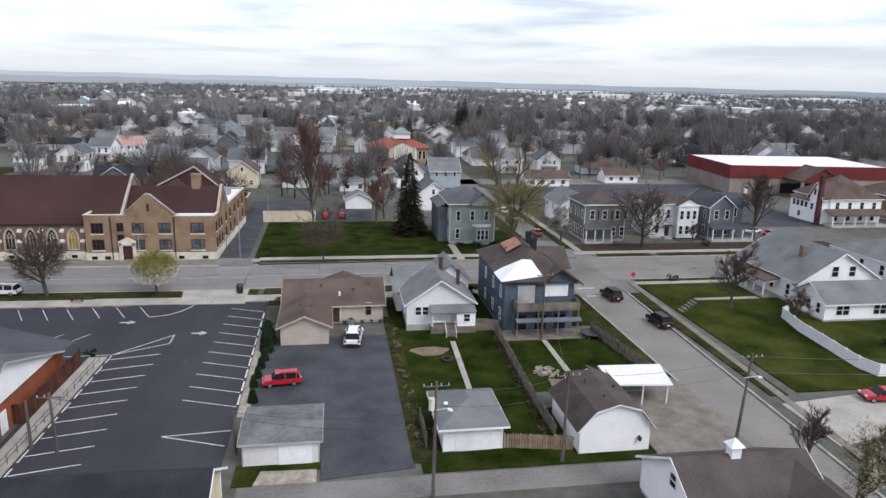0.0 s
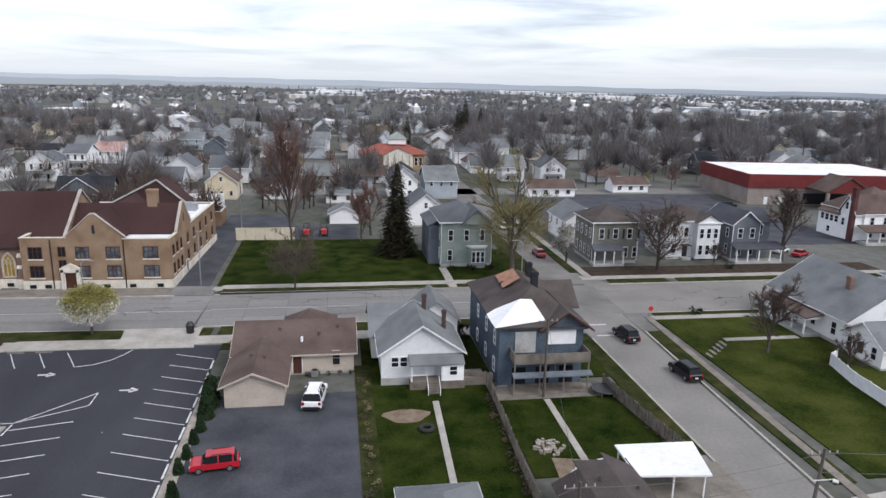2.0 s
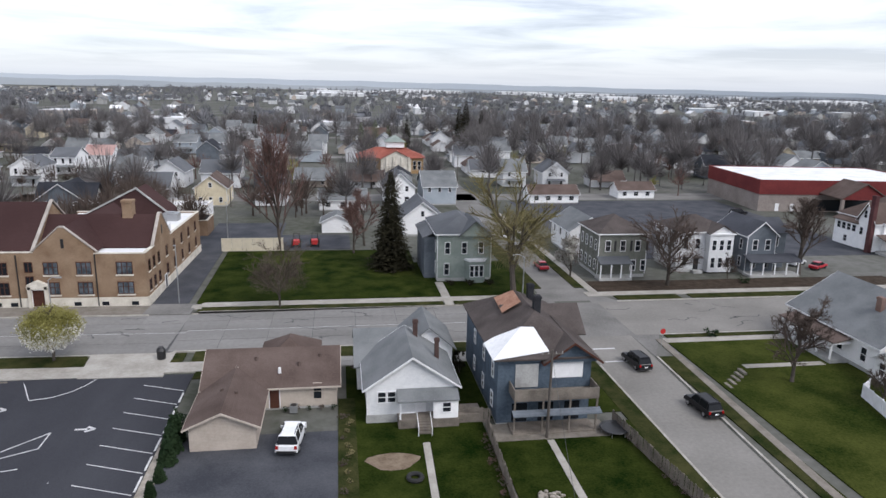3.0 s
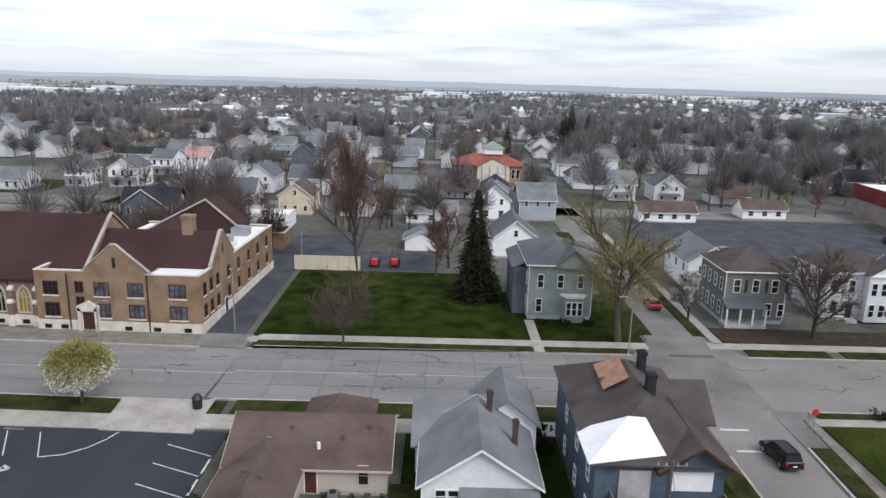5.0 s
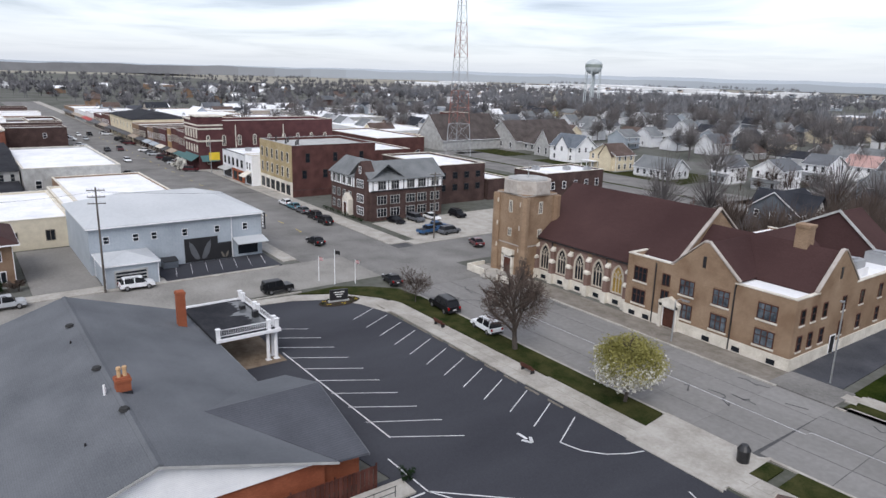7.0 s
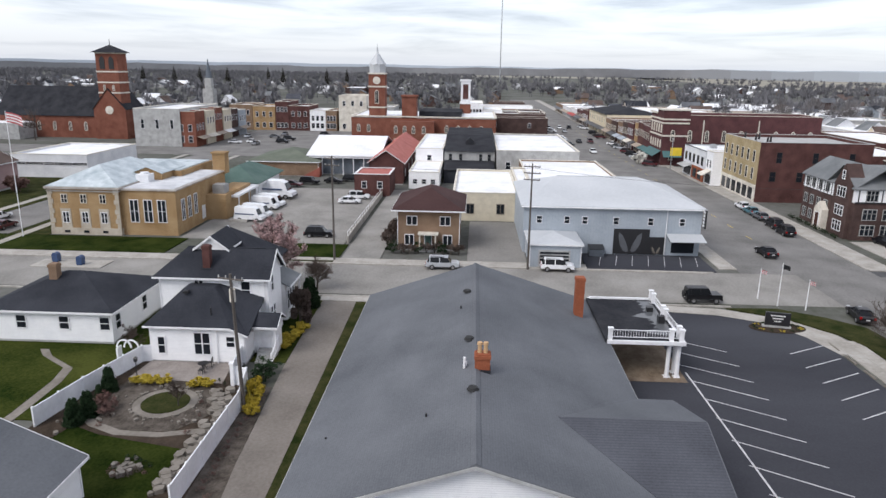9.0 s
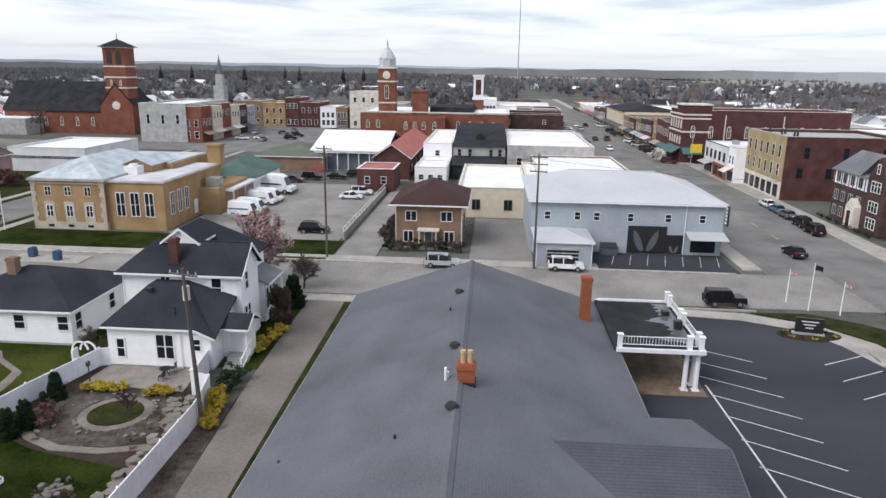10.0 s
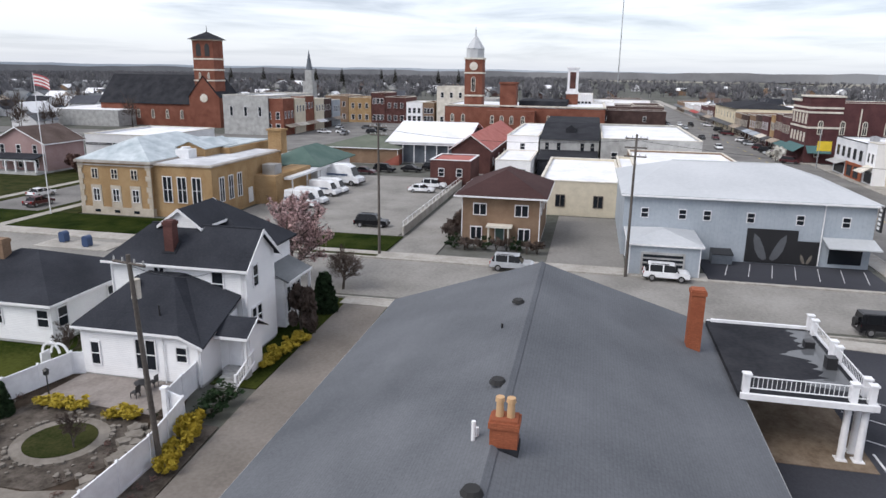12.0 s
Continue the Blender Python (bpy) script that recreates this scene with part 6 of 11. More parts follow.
part("porch_roof", Geo().slab([(13.4, 84.5, 3.05), (19.7, 84.5, 3.05), (19.7, 86.3, 3.75), (13.4, 86.3, 3.75)], 0.14), M["greyroof"], wh)
part("porch_wall", Geo().box(17.2, 84.7, 0.2, 19.6, 86.2, 3.0), M["siding"], wh)
part("porch_deck", Geo().box(13.6, 84.6, 0.9, 17.2, 86.2, 1.05), M["wood"], wh)
for x in (13.7, 17.1):
    part("porch_post", Geo().box(x - 0.06, 84.62, 0.0, x + 0.06, 84.74, 3.1), M["white"], wh)
part("porch_rail", Geo().box(13.6, 84.6, 1.75, 15.2, 84.66, 1.83).box(13.6, 84.6, 1.05, 13.66, 86.2, 1.1), M["white"], wh)
for i in range(6):
    part("step", Geo().box(15.4, 84.4 - i * 0.28, 0.75 - i * 0.17, 16.7, 84.7 - i * 0.28, 0.92 - i * 0.17), M["wood"], wh)
for x in (15.35, 16.7):
    part("stair_rail", Geo().tube((x, 84.6, 1.8), (x, 82.9, 0.9), 0.04, 0.04, 5).tube((x, 82.9, 0), (x, 82.9, 0.9), 0.04, 0.04, 5), M["white"], wh)
window(wh, "s", 18.4, 1.7, 0.8, 1.0, 84.7)
door(wh, "s", 15.9, 1.05, 0.9, 2.0, 86.2)
part("porch_skirt", Geo().box(13.5, 84.55, 0.0, 19.7, 84.65, 1.0).box(13.5, 84.65, 0.0, 13.6, 86.2, 1.0), M["wood"], wh, "weathered board skirting")
part("back_skirt", Geo().box(10.3, 86.1, 0.0, 13.5, 86.2, 0.95), M["stone_g"], wh)
part("side_deck", Geo().box(19.6, 85.2, 0.0, 22.2, 87.6, 1.0), M["wood"], wh, "weathered side deck")
chimney(wh, 16.1, 93.9, 5.5, 8.4, 0.5, 0.5, "dkbrick")
chimney(wh, 18.1, 90.6, 5.0, 7.4, 0.45, 0.45, "dkbrick")

bl = thing("blue_house", 28.3, 92, "weathered blue two-storey house with stripped roof, white tarp and rear decks", "house")
part("wall", Geo().box(23.4, 84.3, 0.3, 33.2, 101.5, 7.3), M["bluesid"], bl)
part("foundation", Geo().box(23.45, 84.35, -0.1, 33.15, 101.4, 0.32), M["stone_g"], bl)
part("roof", hip_roof(Geo(), 23.4, 84.3, 33.2, 101.5, 7.4, 10.6, 0.5), M["umber"], bl)
part("gable_wall", gable_wall(Geo(), 28.4, 83.9, 33.6, 88, 6.9, 7.2, 9.0, "y"), M["bluesid"], bl)
part("gable_roof", gable_roof(Geo(), 28.4, 83.9, 33.6, 91.5, 7.2, 9.0, "y", 0.5, 0.16), M["umber"], bl)
pieces("gable_fascia", rake(Geo(), 28.4, 83.9, 33.6, 88, 7.2, 9.0, "y", 0.52, 0.25), M["browndoor"], bl)
part("side_gable_roof", gable_roof(Geo(), 26, 91, 34.6, 97.5, 7.3, 9.6, "x", 0.3, 0.16), M["umber"], bl)
part("tarp", Geo().face3([(22.7, 83.7, 7.5), (28.66, 84.46, 7.95), (27.74, 87.24, 9.56), (26.4, 87.35, 9.6)], 0.06).face3([(22.7, 83.7, 7.5), (26.4, 87.35, 9.6), (23.8, 88.6, 8.06), (22.7, 88.4, 7.5)], 0.06), M["membrane"], bl, "white tarpaulin over the roof")
part("board_patch", Geo().face3([(25.6, 92.5, 9.4), (27.6, 92.2, 10.75), (27.8, 96.6, 10.75), (25.8, 97.6, 9.55)], 0.04), M["copper"], bl, "bare copper-brown roof boards")
chimney(bl, 28.9, 90.4, 8.5, 12.0, 0.75, 0.75, "tarroof")
chimney(bl, 29.8, 96.2, 8.5, 11.6, 0.7, 0.7, "tarroof")
for z0, z1 in ((3.75, 3.95), (0.12, 0.3)):
    part("deck", Geo().box(24.6, 81.9, z0, 33.3, 84.3, z1), M["wood"], bl, "grey weathered deck")
pieces("deck_parapet", Geo().box(24.6, 81.85, 3.95, 33.3, 81.95, 4.95).box(24.6, 81.95, 3.95, 24.7, 84.3, 4.95).box(33.2, 81.95, 3.95, 33.3, 84.3, 4.95), M["wood"], bl)
part("lower_awning", Geo().slab([(24.4, 81.2, 2.5), (33.5, 81.2, 2.5), (33.5, 82.0, 2.8), (24.4, 82.0, 2.8)], 0.1), M["slatesid"], bl)
for x in (24.7, 27.6, 30.4, 33.2):
    part("deck_post", Geo().box(x - 0.08, 81.95, 0.1, x + 0.08, 82.11, 3.8), M["wood"], bl)
part("boarded_window", Geo().box(29.0, 84.2, 5.1, 32.3, 84.3, 6.9), M["white"], bl)
part("boarded_door", Geo().box(25.2, 84.2, 4.2, 27.6, 84.3, 6.7), M["stone_g"], bl)
for y in (86.5, 91, 96):
    window(bl, "w", y, 4.6, 0.8, 1.5, 23.4)
    window(bl, "w", y, 1.3, 0.8, 1.5, 23.4)
    window(bl, "e", y + 1, 4.6, 0.8, 1.5, 33.2)
for x in (25.8, 28.6, 31.4):
    part("dark_opening", Geo().box(x - 0.8, 84.24, 0.4, x + 0.8, 84.3, 2.4), M["glass"], bl)

# garages
d = house("garage", "old white garage with flat grey roof beside the asphalt yard", -7.4, 54.1, -0.8, 60.6, 2.3, 2.75, "x", "siding_b", "oldroof", (), 0.0, trim="stone_g", category="garage", over=0.35, found=False, group="alley garages")
part("garage_door", Geo().box(-4.3, 54.02, 0.05, -1.4, 54.1, 2.0), M["vinyl"], d)
f = house("garage", "small white garage with grey hip roof on the alley", 10.4, 54.5, 16.0, 61.6, 2.5, 4.1, "y", "siding", "greyroof", (), 0.0, True, category="garage", over=0.55, found=False, group="alley garages")
part("garage_door", Geo().box(11.6, 54.42, 0.05, 14.9, 54.5, 2.1), M["vinyl"], f)
part("skylight", Geo().box(10.9, 57.5, 3.3, 11.3, 57.9, 3.42), M["white"], f)
gq = thing("garage", 26.3, 57, "white barn-shaped garage with brown shingle roof on the alley", "garage", 0, "alley garages")
part("wall", Geo().wedge([(22.8, -0.1), (29.7, -0.1), (29.7, 2.7), (28.4, 4.3), (26.3, 4.9), (24.2, 4.3), (22.8, 2.7)], 52.7, 60.8, "y"), M["siding"], gq)
for a, b in (((22.4, 2.5), (24.1, 4.45)), ((24.1, 4.45), (26.3, 5.1)), ((26.3, 5.1), (28.5, 4.45)), ((28.5, 4.45), (30.1, 2.5))):
    part("roof_slope", Geo().slab([(a[0], 52.3, a[1]), (b[0], 52.3, b[1]), (b[0], 60.2, b[1] + 0.0), (a[0], 61.4, a[1])], 0.12), M["umber"], gq)
part("garage_trim", Geo().wedge([(22.4, 2.36), (24.1, 4.31), (26.3, 4.96), (28.5, 4.31), (30.1, 2.36), (30.1, 2.46), (28.5, 4.41), (26.3, 5.06), (24.1, 4.41), (22.4, 2.46)], 52.24, 52.3, "y"), M["white"], gq)
part("lamp", Geo().box(28.5, 52.3, 1.2, 28.7, 52.7, 1.6), M["black"], gq)
for x, y in ((25.0, 58), (27.4, 56.5), (25.6, 54.5)):
    part("roof_vent", Geo().tube((x, y, 4.4), (x, y, 5.1), 0.12, 0.12, 8), M["umber"], gq)
cp = thing("carport", 33, 64, "open carport with flat white metal roof", "carport")
part("roof", Geo().slab([(29.6, 61.2, 2.75), (36.1, 60.9, 2.55), (37.2, 66.3, 2.55), (29.7, 66.2, 2.75)], 0.16), M["membrane"], cp)
for x, y in ((30, 61.5), (33, 61.4), (35.8, 61.4), (30, 65.9), (33.4, 65.9), (36.7, 65.9)):
    part("post", Geo().box(x - 0.06, y - 0.06, 0, x + 0.06, y + 0.06, 2.6), M["white"], cp)
part("panel", Geo().box(31.5, 65.8, 0.4, 36.5, 65.9, 2.0), M["stone_g"], cp)

e = house("shed", "low building with a dark shingle roof by the parking lot", -22.4, 42.0, -7.3, 50.4, 2.6, 5.0, "x", "cream", "blackroof", (), 0.0, category="shed", over=0.5, found=False)
h = house("shingled_house", "white house with dark brown shingle roof beside the alley", 26.0, 36.5, 36.4, 46.6, 3.2, 6.0, "x", "siding", "umber", [("w", 1, 3.6, 0.9, 1.1, [41.5]), ("n", 2, 1.3, 0.9, 1.3)], 0.3)
part("cross_roof", gable_roof(Geo(), 31.5, 34, 39.5, 41.6, 3.0, 5.6, "y", 0.5), M["umber"], h)
part("cross_wall", gable_wall(Geo(), 31.5, 34, 39.5, 41.5, 0.0, 3.0, 5.6, "y"), M["siding"], h)
part("cupola", Geo().box(30.3, 41.1, 5.7, 31.1, 41.9, 6.9).add([(30.1, 40.9, 6.9), (31.3, 40.9, 6.9), (31.3, 42.1, 6.9), (30.1, 42.1, 6.9), (30.7, 41.5, 7.5)], [(0, 1, 4), (1, 2, 4), (2, 3, 4), (3, 0, 4), (3, 2, 1, 0)]), M["white"], h)

# white houses east of the side street
er = house("white_house", "white clapboard house with grey gable roof and open porch", 72.2, 90.8, 86.6, 108, 4.1, 8.6, "y", "siding", "greyroof", [("s", 2, 4.9, 1.1, 1.6, [78.2, 81.2]), ("w", 4, 1.4, 0.9, 1.7), ("s", 2, 1.3, 1.0, 1.5)], 0.6)
chimney(er, 76.4, 96.5, 5.6, 8.6, 0.6, 0.9, "brickgrey")
part("porch_floor", Geo().box(69.6, 95.6, 0, 72.2, 106, 0.6), M["stone_g"], er)
part("porch_roof", Geo().slab([(69.4, 95.2, 3.1), (69.4, 106.3, 3.1), (72.4, 106.3, 3.7), (72.4, 95.2, 3.7)], 0.18), M["brownroof"], er)
pieces("porch_beam", Geo().box(69.5, 95.4, 2.75, 69.75, 106.1, 3.05).box(69.75, 95.4, 2.75, 72.2, 95.6, 3.05), M["white"], er)
for y in (95.8, 98.4, 100.6, 103.2, 105.8):
    part("porch_column", Geo().box(69.6, y - 0.1, 0.6, 69.8, y + 0.1, 2.8), M["white"], er)
ea = house("white_annex", "low white annex with grey roof and a row of windows", 71.6, 83.8, 87, 90.8, 3.0, 5.2, "x", "siding", "greyroof", [("s", 6, 1.1, 1.0, 1.5, [74.0, 75.1, 80.2, 81.3, 82.4, 85.5]), ("w", 3, 1.1, 0.8, 1.5)], 0.4)
eb = house("white_house", "tall white house with grey hip roof behind the annex", 88, 90, 101, 104, 6.6, 9.6, "x", "siding", "greyroof", [("s", 3, 4.4, 0.9, 1.6), ("w", 3, 4.4, 0.9, 1.6), ("w", 2, 1.4, 0.9, 1.6)], 0.5, True)
ec = house("white_porch_house", "white house with brown steep roofs, brick chimney and wraparound porch", 121.5, 151, 136, 165, 6.6, 12.0, "x", "siding", "brownroof", [("s", 4, 4.2, 1.0, 1.6), ("s", 4, 1.2, 1.0, 1.7)], 0.5, True)
part("front_gable", gable_wall(Geo(), 119.6, 151.4, 124, 156.4, 0.2, 7.0, 10.6, "x"), M["siding"], ec)
part("front_gable_roof", gable_roof(Geo(), 119.6, 151.4, 126, 156.4, 7.0, 10.6, "x", 0.45, 0.18), M["brownroof"], ec)
pieces("front_gable_fascia", rake(Geo(), 119.6, 151.4, 124, 156.4, 7.0, 10.6, "x", 0.46, 0.25), M["white"], ec)
window(ec, "w", 154.6, 7.3, 0.8, 1.6, 119.6)
window(ec, "w", 155.2, 3.4, 0.9, 1.6, 119.6)
part("sunroom", Geo().box(119.8, 156.4, 0, 124, 164, 5.6), M["siding"], ec)
part("sunroom_roof", Geo().slab([(119.3, 156.2, 5.6), (119.3, 164.4, 5.6), (122.6, 164.4, 7.0), (122.6, 156.2, 7.0)], 0.16), M["brownroof"], ec)
for i in range(4):
    window(ec, "w", 157.7 + i * 1.6, 3.6, 1.1, 1.4, 119.8)
window(ec, "w", 160, 0.9, 1.0, 1.3, 119.8)
part("porch_roof", Geo().slab([(119.8, 147.4, 3.2), (136.4, 147.4, 3.2), (136.4, 151, 4.2), (119.8, 151, 4.2)], 0.2), M["brownroof"], ec)
part("porch_floor", Geo().box(120.2, 147.8, -0.1, 136, 151, 0.6), M["stone_g"], ec)
for i in range(6):
    part("porch_column", Geo().box(120.3 + i * 3.1, 147.8, 0.6, 120.55 + i * 3.1, 148.05, 3.1), M["white"], ec)
chimney(ec, 119.1, 152.0, 0, 12.6, 0.9, 1.1, "deepdark")
ec.location.x += 2.6
eg = house("brown_roof_house", "large house with a broad brown hip roof and tan chimney", 146, 152, 166, 170, 6.4, 11.0, "x", "tanbrick", "brownroof", [("s", 4, 4, 1, 1.5), ("w", 3, 4, 1, 1.5)], 0.4, True)
chimney(eg, 152, 164, 8, 13.5, 1.4, 1.2, "tanbrick")

# painted houses across the main street
gh = house("sage_house", "tall sage-green Victorian house with white-trimmed bay windows", 24.6, 136.5, 34.2, 151, 8.6, 11.2, "y", "greensid", "darkroof", [("s", 3, 5.1, 0.8, 2.0), ("s", 2, 1.3, 0.8, 2.0, [26.3, 32.6]), ("w", 4, 5.1, 0.8, 2.0), ("w", 4, 1.3, 0.8, 2.0)], 0.7, True)
part("bay", Geo().prism([(29.6, 136.5), (30.3, 135.2), (32.6, 135.2), (33.3, 136.5)], 0.0, 3.9), M["greensid"], gh)
part("bay_roof", Geo().prism([(29.4, 136.6), (30.2, 135.0), (32.7, 135.0), (33.5, 136.6)], 3.9, 4.2), M["white"], gh)
for x in (30.6, 31.45, 32.3):
    window(gh, "s", x, 1.2, 0.6, 2.0, 135.2)
part("west_wing", Geo().box(22.6, 139, 0, 24.6, 150, 7.6), M["slatesid"], gh)
part("wing_roof", Geo().slab([(22.2, 138.6, 7.6), (22.2, 150.4, 7.6), (24.8, 150.4, 8.8), (24.8, 138.6, 8.8)], 0.2), M["darkroof"], gh)
part("gable_front", gable_wall(Geo(), 28.6, 135.9, 33.8, 140, 8.3, 8.6, 11.0, "y"), M["greensid"], gh)
part("gable_front_roof", gable_roof(Geo(), 28.6, 135.9, 33.8, 144, 8.6, 11.0, "y", 0.4), M["darkroof"], gh)
oh = house("olive_house", "two-storey olive-grey house with white porch and dark shutters", 54.2, 137.0, 63.4, 147, 8.2, 11.0, "y", "olivesid", "umber", [("s", 3, 5.0, 0.9, 1.9), ("s", 2, 1.3, 0.9, 1.9, [61, 63]), ("w", 4, 5.0, 0.8, 1.8), ("w", 4, 1.3, 0.8, 1.8)], 0.6, True)
part("porch_roof", Geo().slab([(53.8, 134.6, 3.2), (60, 134.6, 3.2), (60, 137.1, 4.1), (53.8, 137.1, 4.1)], 0.18), M["darkroof"], oh)
for x in (54.0, 56.0, 57.9, 59.8):
    part("porch_column", Geo().box(x - 0.1, 134.7, 0, x + 0.1, 134.9, 3.1), M["white"], oh)
part("porch_floor", Geo().box(53.8, 134.6, 0, 60, 137, 0.5), M["stone_g"], oh)
for x in (56.6, 59.7, 62.8):
    for s in (-0.72, 0.72):
        part("shutter", Geo().box(x + s - 0.2, 136.92, 5.0, x + s + 0.2, 137.0, 6.9), M["black"], oh)
oh2 = house("white_front_house", "white two-storey house with a pedimented front bay and tall windows", 70.8, 139.6, 81.2, 149, 7.8, 10.4, "x", "siding_b", "umber", [("s", 2, 4.6, 0.85, 1.9, [72.4, 74.8]), ("s", 1, 1.2, 0.85, 1.9, [72.4]), ("e", 3, 4.6, 0.8, 1.8), ("w", 3, 4.6, 0.8, 1.8)], 0.5, True)
part("front_bay", gable_wall(Geo(), 76.4, 138.0, 81.2, 139.7, 0.3, 7.8, 9.2, "y"), M["siding_b"], oh2)
part("bay_roof", gable_roof(Geo(), 76.4, 138.0, 81.2, 144, 7.85, 9.3, "y", 0.35, 0.16), M["umber"], oh2)
part("pediment_cornice", Geo().box(76.1, 137.7, 7.55, 81.5, 138.0, 7.85), M["white"], oh2, "white pediment cornice")
part("eave_bracket_band", Geo().box(70.6, 139.45, 7.4, 76.4, 139.6, 7.8), M["white"], oh2, "white bracketed eave band")
for x in (77.3, 78.8, 80.3):
    window(oh2, "s", x, 4.6, 0.8, 1.9, 138.0)
    window(oh2, "s", x, 1.2, 0.8, 1.9, 138.0)
part("front_door", Geo().box(74.3, 139.5, 0.5, 75.3, 139.6, 2.7), M["black"], oh2, "dark front door")
part("door_step", Geo().box(73.9, 138.3, -0.1, 75.7, 139.6, 0.48), M["stone_g"], oh2)
part("door_hood", Geo().box(73.9, 138.4, 2.9, 75.7, 139.6, 3.1), M["umber"], oh2)
sh = house("slate_house", "slate-blue two-storey house with white trim and porch", 83.6, 137.4, 89.4, 148, 7.6, 10.0, "y", "slatesid", "dkshingle", [("s", 2, 4.7, 0.95, 1.9), ("w", 3, 4.6, 0.8, 1.8), ("w", 3, 1.2, 0.8, 1.8), ("s", 2, 1.2, 0.85, 1.9)], 0.5)
part("side_wing", Geo().box(89.4, 140.4, 0.3, 93.6, 147.6, 7.4), M["slatesid"], sh)
part("side_wing_roof", gable_roof(Geo(), 86.5, 140.4, 93.6, 147.6, 7.4, 9.6, "x", 0.4, 0.16), M["dkshingle"], sh)
for z in (1.2, 4.7):
    window(sh, "s", 91.5, z, 0.95, 1.9, 140.4)
part("porch_roof", Geo().slab([(83.0, 134.6, 3.0), (93.6, 134.6, 3.0), (93.6, 137.5, 3.9), (83.0, 137.5, 3.9)], 0.18), M["dkshingle"], sh)
part("porch_floor", Geo().box(83.2, 134.8, -0.1, 93.4, 137.4, 0.45), M["stone_g"], sh)
for i in range(5):
    part("porch_column", Geo().box(83.3 + i * 2.4, 134.8, 0.45, 83.5 + i * 2.4, 135.0, 2.95), M["white"], sh)
house("small_white_house", "small white house with dark cross-gabled roof behind the sage house", 21.8, 173.5, 31.2, 186, 4.2, 7.8, "y", "siding", "darkroof", [("s", 1, 4.6, 0.7, 1.2)], 0.4)
house("white_side_house", "white clapboard house behind the corner", 54.5, 153.5, 63, 166, 5.2, 8, "y", "siding", "greyroof", [("s", 2, 3.2, 0.8, 1.4), ("w", 3, 3.2, 0.8, 1.4)], 0.4)
house("cream_house", "cream two-storey house with brown roof behind the church", -31, 213.5, -22.5, 225, 5.2, 8.4, "y", "cream", "brownroof", [("s", 1, 5.3, 0.8, 1.2), ("e", 3, 1.2, 0.9, 1.4), ("s", 3, 1.2, 0.8, 1.3)], 0.3)
dh = house("dark_house", "dark grey two-storey house with black cross-gabled roof", -65.5, 193.5, -54.5, 205, 5.2, 9.0, "y", "slatesid", "blackroof", [("s", 3, 3.4, 0.9, 1.4), ("e", 3, 3.4, 0.9, 1.4)], 0.4)
part("cross_roof", gable_roof(Geo(), -66.5, 196, -53, 202.5, 5.2, 8.6, "x", 0.4), M["blackroof"], dh)
part("cross_wall", gable_wall(Geo(), -66.2, 196.2, -53.4, 202.3, 0.3, 5.2, 8.5, "x"), M["siding"], dh)
for x0, y0, x1, y1, ze, zr, ax in ((-97, 249, -88, 260, 6.4, 9.2, "y"), (-97, 278, -89, 290, 6.2, 9.0, "x"), (-110.5, 248, -104, 258, 5.6, 8.6, "y")):
    vh = house("white_town_house", "tall white clapboard house with grey roof and porch", x0, y0, x1, y1, ze, zr, ax, "siding", "darkroof", [("s", 3, 4.0, 0.8, 1.7), ("s", 2, 1.0, 0.8, 1.7), ("e", 3, 4.0, 0.8, 1.7), ("e", 3, 1.0, 0.8, 1.7)], 0.4)
    part("porch_roof", Geo().slab([(x0, y0 - 2.2, 2.9), (x1, y0 - 2.2, 2.9), (x1, y0, 3.5), (x0, y0, 3.5)], 0.16), M["greyroof"], vh)
yw = house("yellow_house", "pale yellow two-storey house with brown double-gabled roof", -152, 238.5, -140, 248, 5.6, 9.0, "y", "cream", "brownroof", [("s", 4, 3.9, 0.9, 1.5), ("s", 4, 1.0, 0.9, 1.6), ("e", 3, 3.9, 0.9, 1.5), ("e", 3, 1.0, 0.9, 1.6)], 0.4)
part("front_gable", gable_wall(Geo(), -146.6, 237.4, -141.2, 241, 0.3, 5.6, 9.2, "y"), M["cream"], yw)
part("front_gable_roof", gable_roof(Geo(), -146.6, 237.4, -141.2, 243, 5.6, 9.2, "y", 0.35), M["brownroof"], yw)
part("porch_roof", Geo().box(-153.5, 235.8, 2.8, -148, 238.5, 3.05), M["white"], yw)
for x in (-153.2, -150.8, -148.3):
    part("porch_column", Geo().box(x - 0.1, 235.9, 0, x + 0.1, 236.1, 2.8), M["white"], yw)
gw = house("green_roof_house", "white two-storey house with dark green gabled roof", -176, 243, -163, 254, 5.8, 10.0, "x", "siding", "slatesid", [("s", 3, 4.0, 0.9, 1.6), ("s", 3, 1.1, 0.9, 1.6), ("e", 3, 4.0, 0.9, 1.6)], 0.4)
part("front_gable", gable_wall(Geo(), -172, 242, -166, 246, 0.3, 5.8, 9.6, "y"), M["siding"], gw)
part("front_gable_roof", gable_roof(Geo(), -172, 242, -166, 248.5, 5.8, 9.6, "y", 0.35), M["slatesid"], gw)
window(gw, "s", -169, 4.2, 1.0, 1.6, 242)
house("grey_bungalow", "pale bungalow with a broad grey roof", -133, 239.5, -119, 249.5, 3.2, 6.4, "x", "siding_b", "greyroof", [("s", 5, 1.0, 1.0, 1.5), ("e", 3, 1.0, 1.0, 1.5)], 0.4)
house("pink_roof_house", "white house with a faded pink roof", -93, 297, -83, 307, 5.2, 8.4, "x", "siding", "pinkroof", [("s", 3, 3.6, 0.9, 1.5), ("e", 2, 3.6, 0.9, 1.5)], 0.4)
